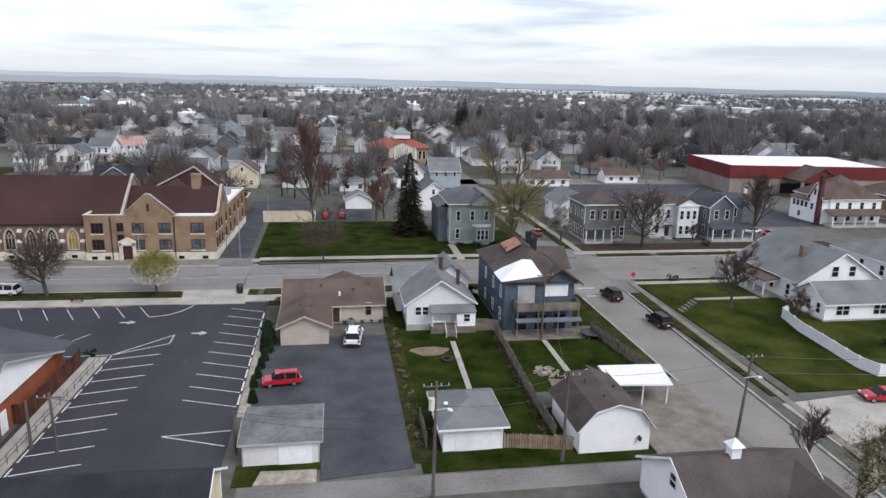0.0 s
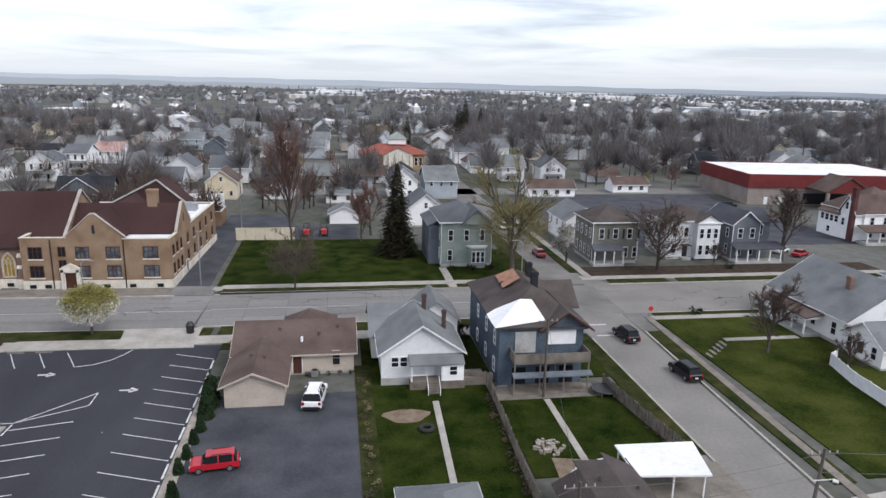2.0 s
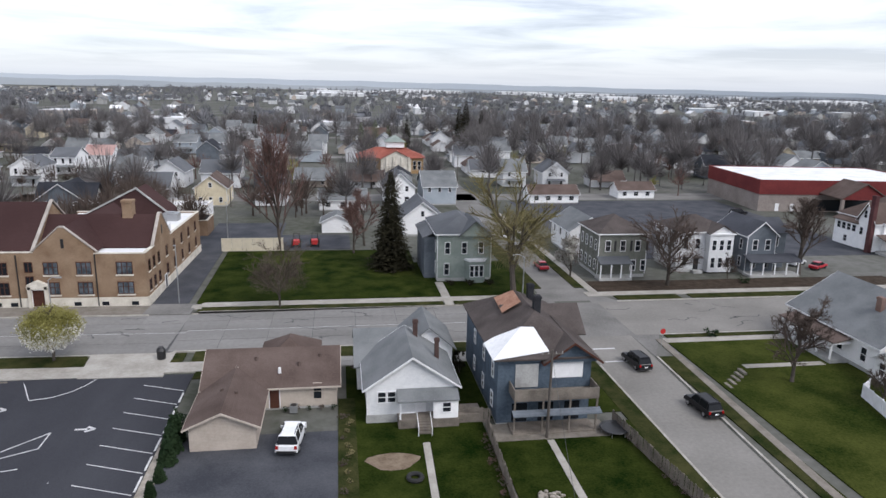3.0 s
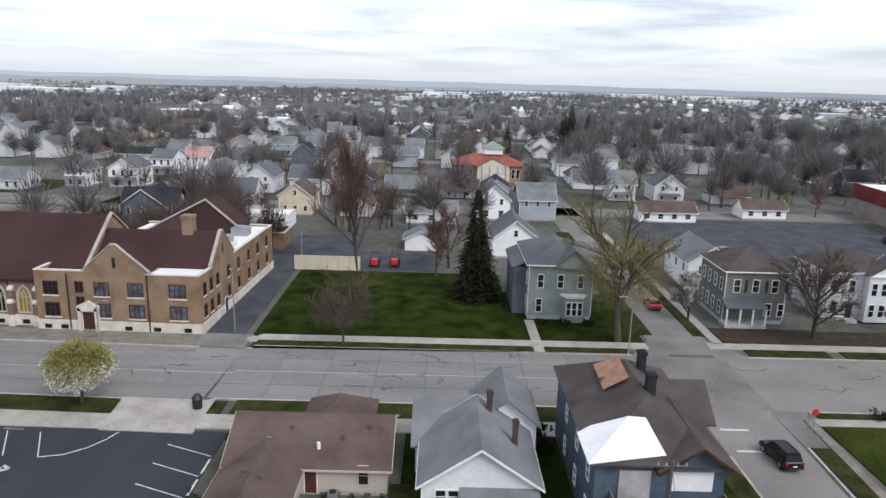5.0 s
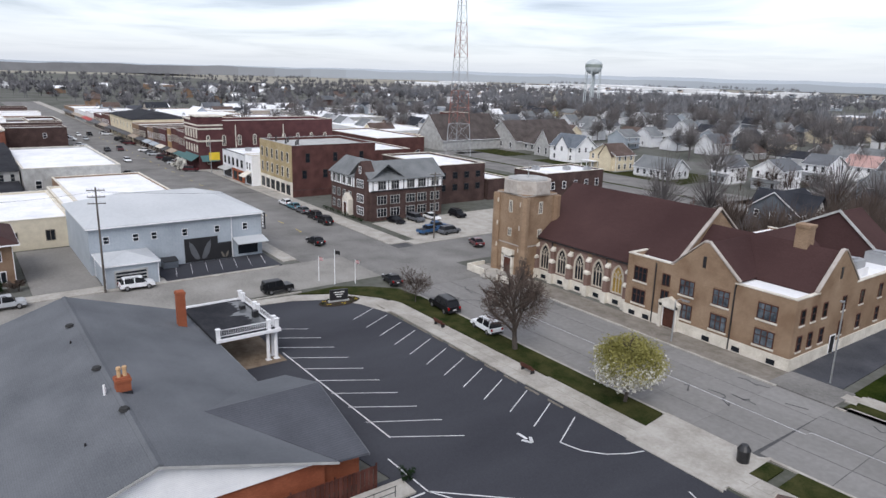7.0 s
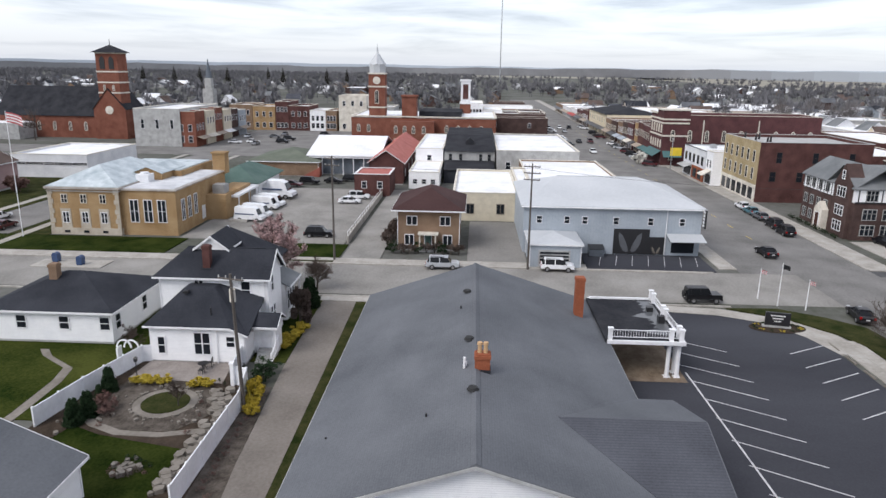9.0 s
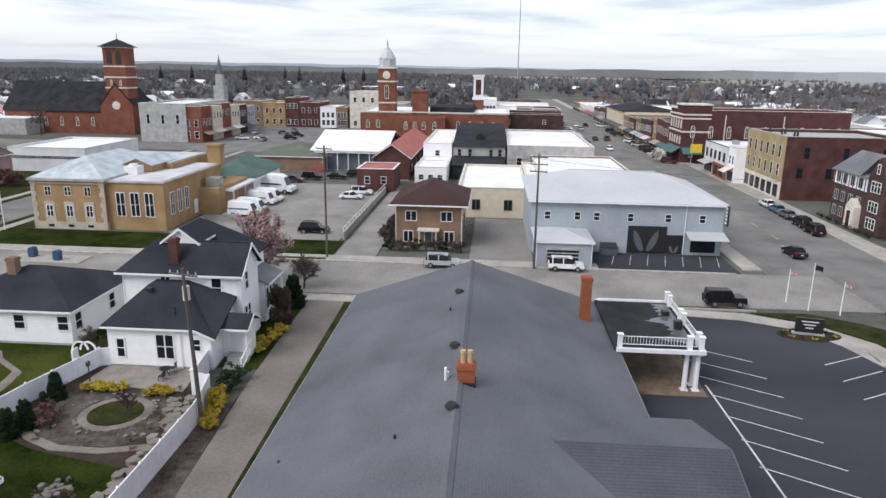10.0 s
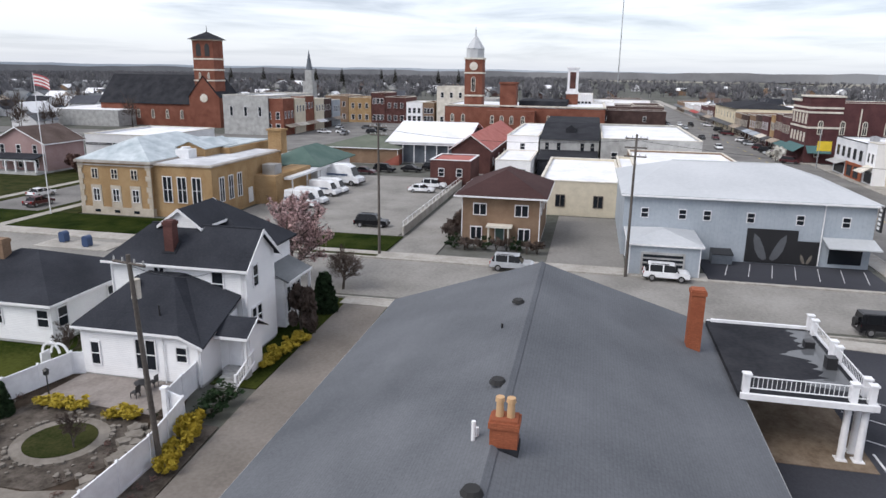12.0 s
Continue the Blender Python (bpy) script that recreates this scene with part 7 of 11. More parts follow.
house("white_ranch", "low white ranch house with brown shingle roof", 63.2, 215.4, 78.2, 222.5, 2.9, 5.2, "x", "siding", "brownroof", [("s", 4, 1.1, 1.3, 1.2)], 0.3)
house("white_ranch", "low white ranch house with brown shingle roof", 93.8, 223.2, 105.8, 230, 2.9, 5.0, "x", "siding", "brownroof", [("s", 3, 1.1, 1.3, 1.2)], 0.3)
house("low_white_house", "low white bungalow with grey-green roof", 2.5, 206, 15, 215, 3.0, 5.4, "x", "siding", "greyroof", [("s", 3, 1.1, 1.2, 1.2)], 0.3)
house("gabled_white_house", "white house with a steep front gable and verandah", 20.5, 213, 29, 226, 5.4, 9.2, "y", "siding", "darkroof", [("s", 2, 4.2, 0.8, 1.4), ("s", 2, 1.0, 1.2, 1.6)], 0.4)
house("grey_blue_house", "grey-blue house with grey cross gable roof", 31.5, 214, 41, 228, 5.4, 9.0, "x", "bluemetal", "greyroof", [("s", 3, 3.8, 0.8, 1.4), ("e", 2, 3.8, 0.8, 1.4)], 0.4)
house("tan_shed", "pale blue shed behind the lawn", 3.8, 178, 10.6, 184, 2.6, 4.2, "y", "siding", "greyroof", (), 0, category="shed", found=False)
flat_block("orange_shed", "low brick garage with flat dark roof", -33, 176.5, -21, 184, 3.2, "tanbrick", "tarroof", (), 0.2)
flat_block("white_shed", "long low white flat-roofed shed", -35.5, 196, -24.5, 204, 3.0, "siding", "membrane", (), 0.3)
fl = thing("board_wall", -9.6, 161.4, "long low tan board wall at the lawn's edge", "wall")
for i in range(6):
    part("board_panel", Geo().box(-15.8 + i * 2.06, 161.3, 0, -13.8 + i * 2.06, 161.45, 2.6).box(-15.8 + i * 2.06, 161.25, 2.6, -13.78 + i * 2.06, 161.5, 2.72), M["cream_p"], fl)
st = flat_block("red_store", "large flat-roofed store with tan walls and a red band", 128.9, 198.6, 182.9, 233.6, 5.0, "storewall", "membrane", (), 0.2)
pieces("red_band", Geo().box(128.7, 198.4, 5.0, 183.1, 198.8, 9.2).box(128.7, 233.4, 5.0, 183.1, 233.8, 9.2).box(128.7, 198.8, 5.0, 129.1, 233.4, 9.2).box(182.7, 198.8, 5.0, 183.1, 233.4, 9.2), M["bandred"], st, "dark red fascia band")
part("upper_roof", Geo().box(129.1, 198.8, 8.7, 182.7, 233.4, 9.0), M["membrane"], st)
part("canopy_roof", gable_roof(Geo(), 147, 188, 160, 198.4, 5.6, 9.6, "y", 0.4, 0.3), M["brownroof"], st, "brown gabled canopy roof")
part("canopy_gable", gable_wall(Geo(), 147, 188, 160, 188.3, 5.3, 5.6, 9.5, "y"), M["bandred"], st)
for x in (147.4, 159.6):
    part("canopy_column", Geo().box(x - 0.4, 188, 0, x + 0.4, 188.8, 5.4), M["storewall"], st)
part("shopfront", Geo().box(146, 198.42, 0.3, 162, 198.58, 3.6), M["glass"], st)
for x in (134, 138.5):
    part("wall_door", Geo().box(x, 198.5, 0.1, x + 1.1, 198.6, 2.3), M["white"], st)
st.rotation_euler = (0, 0, radians(EAST_TURN - 6))
lb = thing("library", 29, 291, "tan brick library with orange tile hip roof and green lantern", "building")
part("wall", Geo().box(15, 284, -0.1, 40, 298, 6.0), M["buff_y"], lb)
part("roof", hip_roof(Geo(), 15, 284, 40, 298, 6.1, 9.6, 0.9), M["tileroof"], lb)
part("pediment", gable_wall(Geo(), 23.5, 281, 35, 288, 0, 6.0, 9.0, "y"), M["stone"], lb)
part("pediment_roof", gable_roof(Geo(), 23.5, 281, 35, 290, 6.0, 9.0, "y", 0.5), M["tileroof"], lb)
part("lantern", Geo().box(26, 289, 9.5, 33, 296, 11.6), M["white"], lb)
part("lantern_roof", hip_roof(Geo(), 26, 289, 33, 296, 11.7, 14.2, 0.5), M["greensid"], lb)
for x in (16.5, 18.8, 21.2, 36.6, 38.4):
    window(lb, "s", x, 1.5, 1.1, 3.2, 284, "sash")
for x in (25.5, 28.2, 31.2, 34):
    part("column", Geo().tube((x, 280.7, 0), (x, 280.7, 6.6), 0.35, 0.3, 8), M["stone"], lb)
# ------------------------------------------------------------ white house with the walled garden
L = thing("white_farmhouse", -64, 36, "white two-storey house with dark grey roofs and brick chimney", "house")
part("wall", Geo().box(-65.25, 32.0, 0.3, -60.65, 42.9, 6.8), M["siding"], L)
part("gable_wall", Geo().wedge([(-65.25, 6.8), (-60.65, 6.8), (-60.65, 7.24), (-62.95, 9.22), (-65.25, 7.24)], 42.7, 42.9, "y"), M["siding"], L)
part("roof", Geo().face3([(-60.15, 31.5, 6.98), (-60.15, 43.3, 6.98), (-62.95, 43.3, 9.4), (-62.95, 34.2, 9.4)], 0.16)
     .face3([(-62.95, 34.2, 9.4), (-62.95, 43.3, 9.4), (-65.75, 43.3, 6.98), (-65.75, 31.5, 6.98)], 0.16)
     .face3([(-65.75, 31.5, 6.98), (-60.15, 31.5, 6.98), (-62.95, 34.2, 9.4)], 0.16), M["blackroof"], L)
part("ridge_cap", Geo().tube((-62.95, 34.2, 9.41), (-62.95, 43.3, 9.41), 0.08, 0.08, 6), M["blackroof"], L)
pieces("fascia", Geo().box(-60.15, 31.5, 6.76, -60.1, 43.3, 6.94).box(-65.75, 31.45, 6.76, -60.15, 31.5, 6.94)
       .slab([(-60.1, 43.3, 6.95), (-60.1, 43.36, 6.95), (-62.95, 43.36, 9.42), (-62.95, 43.3, 9.42)], 0.3)
       .slab([(-62.95, 43.3, 9.42), (-62.95, 43.36, 9.42), (-65.8, 43.36, 6.95), (-65.8, 43.3, 6.95)], 0.3), M["white"], L)
for y in (32.0, 42.9):
    part("corner_board", Geo().box(-60.7, y - 0.06, 0.3, -60.58, y + 0.06, 6.75), M["white"], L)
part("downpipe", Geo().tube((-60.5, 42.6, 0.3), (-60.5, 42.6, 6.8), 0.05, 0.05, 6), M["white"], L)
# taller hipped block behind, with a gabled dormer over the ridge
part("back_wall", Geo().box(-71.2, 31.7, -0.1, -65.2, 41.5, 6.9), M["siding"], L)
part("back_roof", Geo().add([(-71.7, 31.2, 7.0), (-64.4, 31.2, 7.0), (-64.4, 42.0, 7.0), (-71.7, 42.0, 7.0), (-67.4, 36.7, 10.65), (-71.7, 31.2, 6.84), (-64.4, 31.2, 6.84), (-64.4, 42.0, 6.84), (-71.7, 42.0, 6.84)], [(0, 1, 4), (1, 2, 4), (2, 3, 4), (3, 0, 4), (8, 7, 6, 5), (0, 5, 6, 1), (1, 6, 7, 2), (2, 7, 8, 3), (3, 8, 5, 0)]), M["blackroof"], L)
part("cross_gable", gable_roof(Geo(), -67.2, 35.1, -62.7, 38.3, 9.3, 10.5, "x", 0.22, 0.14), M["blackroof"], L)
part("cross_gable_face", Geo().wedge([(35.1, 9.0), (38.3, 9.0), (38.3, 9.3), (36.7, 10.45), (35.1, 9.3)], -63.0, -62.7, "x"), M["siding"], L)
pieces("cross_gable_trim", rake(Geo(), -67.2, 35.1, -62.7, 38.3, 9.3, 10.5, "x", 0.24, 0.24), M["white"], L)
chimney(L, -61.3, 36.75, 7.3, 10.05, 0.72, 0.72, "red")
part("chimney_flashing", Geo().slab([(-60.85, 36.2, 7.68), (-60.85, 37.3, 7.68), (-61.75, 37.3, 8.46), (-61.75, 36.2, 8.46)], 0.06), M["tarroof"], L)
# bay and porch on the north side
part("bay", Geo().box(-69.9, 41.5, 0.3, -66.6, 43.0, 4.4), M["siding"], L)
part("bay_roof", Geo().slab([(-70.9, 43.6, 4.35), (-66.2, 43.6, 4.35), (-66.2, 41.4, 5.35), (-70.9, 41.4, 5.35)], 0.16), M["greyroof"], L)
part("bay_fascia", Geo().box(-70.9, 43.6, 4.15, -66.2, 43.66, 4.36), M["white"], L)
part("porch_post", Geo().box(-70.85, 43.3, 0.0, -70.65, 43.5, 4.2), M["white"], L)
for x in (-69.3, -68.3, -67.3):
    window(L, "n", x, 1.5, 0.65, 2.1, 43.0)
window(L, "e", 40.68, 4.8, 0.85, 1.75, -60.65)
part("window_unit", Geo().box(-60.65, 40.36, 4.75, -60.3, 41.0, 5.25), M["vinyl"], L, "white window air conditioner")
window(L, "e", 35.98, 5.95, 0.8, 0.6, -60.65, "twin")
window(L, "n", -62.05, 5.3, 0.7, 1.55, 42.9)
for x in (-61.55, -62.4):
    window(L, "n", x, 2.3, 0.62, 1.4, 42.9)
part("foundation", Geo().box(-65.2, 32.1, -0.1, -60.75, 42.8, 0.32), M["stone_g"], L)
# low garden wing with a hipped roof
part("extension_wall", Geo().add([(x, y, z) for z, k in ((0.2, 0), (1, 1)) for x, y, z in [(-60.6, 33.0, z if not k else 3.55), (-55.55, 33.0, z if not k else 3.55), (-55.55, 40.8, z if not k else 3.55), (-55.55, 42.1, z if not k else 3.0), (-60.6, 42.1, z if not k else 4.0)]],
                                 [(4, 3, 2, 1, 0), (5, 6, 7), (5, 7, 8, 9), (0, 1, 6, 5), (1, 2, 7, 6), (2, 3, 8, 7), (3, 4, 9, 8), (4, 0, 5, 9)]), M["siding"], L)
part("extension_roof", Geo().face3([(-55.15, 32.6, 3.75), (-55.15, 40.8, 3.75), (-59.2, 38.1, 6.35), (-59.2, 35.2, 6.35)], 0.14)
     .face3([(-60.65, 32.6, 3.75), (-55.15, 32.6, 3.75), (-59.2, 35.2, 6.35), (-60.65, 35.2, 6.3)], 0.14)
     .face3([(-55.15, 40.8, 3.75), (-55.15, 42.5, 3.02), (-60.65, 42.5, 4.95), (-60.65, 38.1, 6.3), (-59.2, 38.1, 6.35)], 0.14)
     .face3([(-59.2, 35.2, 6.35), (-59.2, 38.1, 6.35), (-60.65, 38.1, 6.3), (-60.65, 35.2, 6.3)], 0.14), M["blackroof"], L)
pieces("extension_fascia", Geo().box(-55.15, 32.6, 3.56, -55.1, 40.8, 3.73).slab([(-55.15, 40.8, 3.73), (-55.1, 40.8, 3.73), (-55.1, 42.5, 3.0), (-55.15, 42.5, 3.0)], 0.18).box(-60.6, 32.55, 3.56, -55.15, 32.6, 3.73), M["white"], L)
part("extension_foundation", Geo().box(-60.6, 33.05, -0.1, -55.6, 42.05, 0.22), M["stone_g"], L)
part("entrance_wall", Geo().wedge([(-59.75, 0.2), (-58.0, 0.2), (-58.0, 3.2), (-58.55, 3.7), (-59.75, 3.2)], 42.1, 44.35, "y"), M["siding"], L)
part("entrance_roof", gable_roof(Geo(), -59.9, 41.2, -57.2, 44.5, 3.25, 4.05, "y", 0.25, 0.12), M["blackroof"], L)
pieces("entrance_trim", rake(Geo(), -59.9, 42.6, -57.2, 44.5, 3.25, 4.05, "y", 0.26, 0.16), M["white"], L)
part("entrance_post", Geo().box(-57.35, 44.35, 0.7, -57.2, 44.5, 3.25), M["white"], L)
window(L, "e", 38.0, 0.95, 1.45, 2.1, -55.55, "multi")
window(L, "e", 40.7, 1.75, 0.75, 1.0, -55.55)
window(L, "e", 34.1, 0.95, 0.62, 1.6, -55.55)
door(L, "e", 43.3, 0.75, 0.85, 2.0, -58.0)
for y, z in ((42.0, 3.0), (39.4, 3.6)):
    part("downpipe", Geo().tube((-55.45, y, 0.1), (-55.45, y, z), 0.05, 0.05, 6), M["white"], L)
part("roof_hatch", Geo().box(-58.6, 35.4, 6.0, -58.1, 35.9, 6.25), M["black"], L)
part("vent_pipe", Geo().tube((-56.4, 38.7, 4.3), (-56.4, 38.7, 5.3), 0.06, 0.06, 6), M["black"], L)
part("steps_landing", Geo().box(-58.0, 42.6, 0.0, -57.2, 44.4, 0.72), M["stone_g"], L)
for i in range(4):
    part("step", Geo().box(-57.2 + i * 0.34, 42.75, 0.0, -56.86 + i * 0.34, 44.2, 0.56 - i * 0.14), M["stone_g"], L)
g = Geo()
for i in range(9):
    x = -58.2 + i * 0.3
    g.box(x - 0.02, 44.43, 0.72 - i * 0.07, x + 0.02, 44.47, 1.75 - i * 0.09)
g.slab([(-58.4, 44.4, 1.9), (-55.6, 44.4, 1.05), (-55.6, 44.5, 1.05), (-58.4, 44.5, 1.9)], 0.09)
g.slab([(-58.4, 44.4, 0.95), (-55.6, 44.4, 0.22), (-55.6, 44.5, 0.22), (-58.4, 44.5, 0.95)], 0.09)
g.box(-55.68, 44.38, 0, -55.56, 44.52, 1.2)
pieces("baluster", g, M["white"], L)
nb = house("white_bungalow", "low white bungalow with black shingle hip roof", -70.5, 14.5, -59.15, 27.45, 3.4, 5.95, "y", "siding", "blackroof", [("e", 3, 1.6, 0.95, 1.3, [18.2, 22.6, 26.75]), ("n", 2, 1.4, 0.95, 1.5, [-60.3, -66.0])], 0.3, True)
chimney(nb, -63.7, 19.4, 5, 7.0, 0.85, 0.85, "tanbrick")
house("small_house", "white house corner with a dark grey roof", -34.4, 27.4, -22, 37.8, 3.0, 5.3, "x", "siding", "darkroof", (), 0.2)

# white vinyl fence of joined panels
def vinyl_fence(points, h, label):
    th = thing("vinyl_fence", points[0][0], points[0][1], label, "fence")
    for (xa, ya), (xb, yb) in zip(points, points[1:]):
        L2 = math.hypot(xb - xa, yb - ya)
        n = max(1, round(L2 / 2.4))
        ang = math.atan2(yb - ya, xb - xa)
        key = ("vf", round(L2 / n, 2), h)
        if key not in CACHE:
            w = L2 / n
            g = Geo().box(0.06, -0.02, 0.08, w - 0.06, 0.02, h - 0.1).box(0.06, -0.045, h - 0.16, w - 0.06, 0.045, h - 0.04).box(0.06, -0.045, 0.05, w - 0.06, 0.045, 0.2)
            p = Geo().box(-0.065, -0.065, -0.1, 0.065, 0.065, h).add([(-0.09, -0.09, h), (0.09, -0.09, h), (0.09, 0.09, h), (-0.09, 0.09, h), (0, 0, h + 0.12)], [(0, 1, 4), (1, 2, 4), (2, 3, 4), (3, 0, 4), (3, 2, 1, 0)])
            CACHE[key] = (g.mesh("panel", M["vinyl"]), p.mesh("post", M["vinyl"]))
        for i in range(n + 1):
            for nm, me in zip(("panel", "post"), CACHE[key]):
                if i == n and nm == "panel":
                    continue
                ob = hang(new(nm, me), th)
                ob.location = (xa + (xb - xa) * i / n, ya + (yb - ya) * i / n, 0.0)
                ob.rotation_euler = (0, 0, ang)
    return th


vinyl_fence([(-33.5, 44.0), (-46.4, 44.0), (-50.8, 43.2), (-51.4, 41.7), (-55.5, 41.2)], 1.9, "white vinyl privacy fence along the drive")
vinyl_fence([(-43.0, 29.6), (-48.4, 30.5), (-55.4, 32.2), (-55.6, 33.0)], 1.7, "white vinyl fence behind the flower garden")
vinyl_fence([(68.5, 87.5), (66.7, 86.3), (65.3, 80.4), (64.2, 67.8), (64.9, 65.2), (75, 64.6), (90, 64.2)], 1.7, "white vinyl fence round the green lawn")
arch = thing("garden_arch", -55.6, 31.0, "white lattice garden arch with a round top", "garden arch")
for y in (30.4, 31.1):
    arc = [math.pi * i / 12 for i in range(13)]
    band = [(y + 0.75 * math.cos(a), 1.35 + 0.8 * math.sin(a)) for a in arc] + [(y + 0.62 * math.cos(a), 1.35 + 0.67 * math.sin(a)) for a in reversed(arc)]
    part("arch_hoop", Geo().wedge(band, -55.66, -55.54, "x"), M["white"], arch)
part("arch_side", Geo().box(-56.0, 29.8, 0, -55.2, 29.95, 1.4), M["white"], arch)
part("arch_side", Geo().box(-56.0, 31.85, 0, -55.2, 32.0, 1.4), M["white"], arch)
part("gate_post", Geo().box(-51.2, 42.2, 0, -50.9, 42.5, 2.1).box(-51.25, 42.15, 2.1, -50.85, 42.55, 2.25), M["white"], arch)
# garden beds
bend = [(-57.4, 21.4), (-55.9, 22.6), (-53.4, 26.1), (-50.7, 26.7), (-44.9, 26.9), (-38, 26.6)]
sheet("path_bungalow", [[(xa, ya - 0.45), (xb, yb - 0.45), (xb, yb + 0.45), (xa, ya + 0.45)] for (xa, ya), (xb, yb) in zip(bend, bend[1:])], "walkd", "curved concrete garden path on the lawn", 0.1)
sheet("drive_bed", [[(-51, 43.6), (-46.4, 44.3), (-33.4, 44.3), (-30, 47.1), (-39, 46.7), (-51, 45.8)]], "gsoil", "stony brown planting strip along the fence", 0.06)
sheet("garden_bed", [[(-56, 30.5), (-56, 41), (-51, 43.2), (-46.4, 44.1), (-34, 44.3), (-34, 29.5), (-46, 29)]], "mulch", "dark planted garden bed", 0.05)
sheet("garden_gravel", [[(-52, 33.0), (-49.3, 32.4), (-44.8, 33.0), (-42.9, 36), (-43.0, 40.4), (-46.2, 42.6), (-50.2, 41.6), (-51.6, 37)]], "gsoil", "stony brown soil round the flower bed", 0.075)
sheet("garden_patio", [[(-56.1, 33.0), (-56.1, 40.7), (-51.3, 41.3), (-51.9, 32.6)]], "patio", "pinkish paved patio", 0.09)
ring = lambda r0, cx, cy, k=1.0: [(cx + r0 * math.cos(a), cy + r0 * k * math.sin(a)) for a in [i * math.pi / 14 for i in range(28)]]
sheet("garden_path", [[(-46.4, 31.2), (-45.7, 31.0), (-43.4, 33.6), (-44.0, 34.0)], [(-44.0, 34.0), (-43.4, 33.6), (-42.2, 36.2), (-42.9, 36.4)], [(-42.9, 36.4), (-42.2, 36.2), (-42.1, 39.6), (-42.8, 39.6)], [(-42.8, 39.6), (-42.1, 39.6), (-42.9, 42.6), (-43.6, 42.4)]], "walkd", "curved pale garden path", 0.09)
sheet("garden_ring", [ring(2.6, -47.5, 37.9)], "walkd", "round paved garden path", 0.1)
sheet("garden_round_bed", [ring(1.95, -47.5, 37.9)], "verge", "round lawn bed in the garden", 0.13)
sheet("garden_lawn", [[(-43.4, 32.4), (-38, 31), (-34.5, 33), (-34.5, 41.8), (-40.6, 42.2), (-41.5, 38), (-42.2, 35)]], "grass", "small garden lawn", 0.08)
stones = thing("border_stones", -46, 42, "loose grey border stones along the beds", "stones", kind="stuff")
g, r2 = Geo(), random.Random(9)
for i in range(210):
    k = r2.random()
    a = r2.uniform(0, 6.28)
    if k < 0.4:
        x = r2.uniform(-50, -35)
        y = 43.5 + (x + 46) * (0.02 if x > -46 else 0.25) - 1.3 * r2.random()
    elif k < 0.65:
        x, y = -47.5 + 2.75 * math.cos(a), 37.9 + 2.75 * math.sin(a)
    elif k < 0.85:
        x, y = r2.uniform(-51, -43.4), r2.uniform(32.6, 41.5)
        if math.hypot(x + 47.5, y - 37.9) < 2.6:
            continue
    else:
        x, y = r2.uniform(-51, -40), 31.5 + r2.uniform(-0.6, 0.6)
    s = r2.uniform(0.2, 0.48) if k < 0.4 else r2.uniform(0.08, 0.2)
    g.prism([(x + s * r2.uniform(0.7, 1.2) * math.cos(a), y + s * r2.uniform(0.7, 1.2) * math.sin(a)) for a in [k * 1.26 for k in range(5)]], 0.0, 0.08 + s * 0.8)
part("stone_scatter", g, M["walkd"], stones)
for x, y, rr, hh in ((-51.0, 33.9, 0.9, 0.9), (-50.9, 35.0, 1.0, 1.0), (-51.0, 36.2, 1.0, 0.95), (-50.6, 39.2, 1.0, 0.95), (-50.7, 40.2, 0.9, 0.9), (-46.9, 45.4, 0.9, 1.3), (-45.9, 45.6, 0.8, 1.2), (-50.4, 44.5, 0.9, 1.5), (-49.2, 44.9, 1.0, 1.7), (-48.2, 45.2, 0.8, 1.3), (-64.6, 45.2, 1.0, 1.1), (-63.2, 45.0, 1.1, 1.2), (-61.8, 44.8, 1.1, 1.2), (-60.5, 44.7, 1.0, 1.1), (-59.6, 44.6, 0.9, 1.0)):
    shrub(x, y, rr, hh, "forsythia", "low yellow-flowering forsythia shrub in the garden", "flowering_shrub", "forsythia shrubs", 1100)
for x, y in ((-43.6, 32.4), (-44.9, 32.8), (-48.2, 31.9), (-49.3, 32.2)):
    conifer("cone", x, y, "small pointed evergreen by the white fence", 0.55 if x == -48.2 else 1.05, x * 50, "fence evergreens")
for x, y, rr, hh in ((-53.9, 44.4, 1.5, 1.5), (-52.3, 44.6, 1.2, 1.3)):
    shrub(x, y, rr, hh, "ever", "low dark evergreen shrub by the steps")
for x, y, rr, hh in ((-66.0, 44.6, 1.5, 4.4),):
    shrub(x, y, rr, hh, "twig", "tall dark rounded shrub against the white house", n=4200)
conifer("cone", -71.9, 44.3, "slim pointed evergreen by the porch", 1.7)
for i in range(15):
    shrub(-46.0 + i * 0.85, 45.3 + i * 0.02 + 0.15 * math.sin(i * 2.1), 0.36, 0.45, "redbud", "small red-brown shrub between fence and drive", "low_shrub", "drive shrubs", 120)
for i in range(36):
    shrub(-52.5 + r2.uniform(0, 17), r2.choice((31.6, 32.2, 42.2, 41.6, 42.9, 33.0, 40.9, 34.4)), r2.uniform(0.25, 0.5), r2.uniform(0.3, 0.6), r2.choice(("twig", "redbud", "ever")), "small dormant garden shrub", "garden_shrub", "garden shrubs", 120)
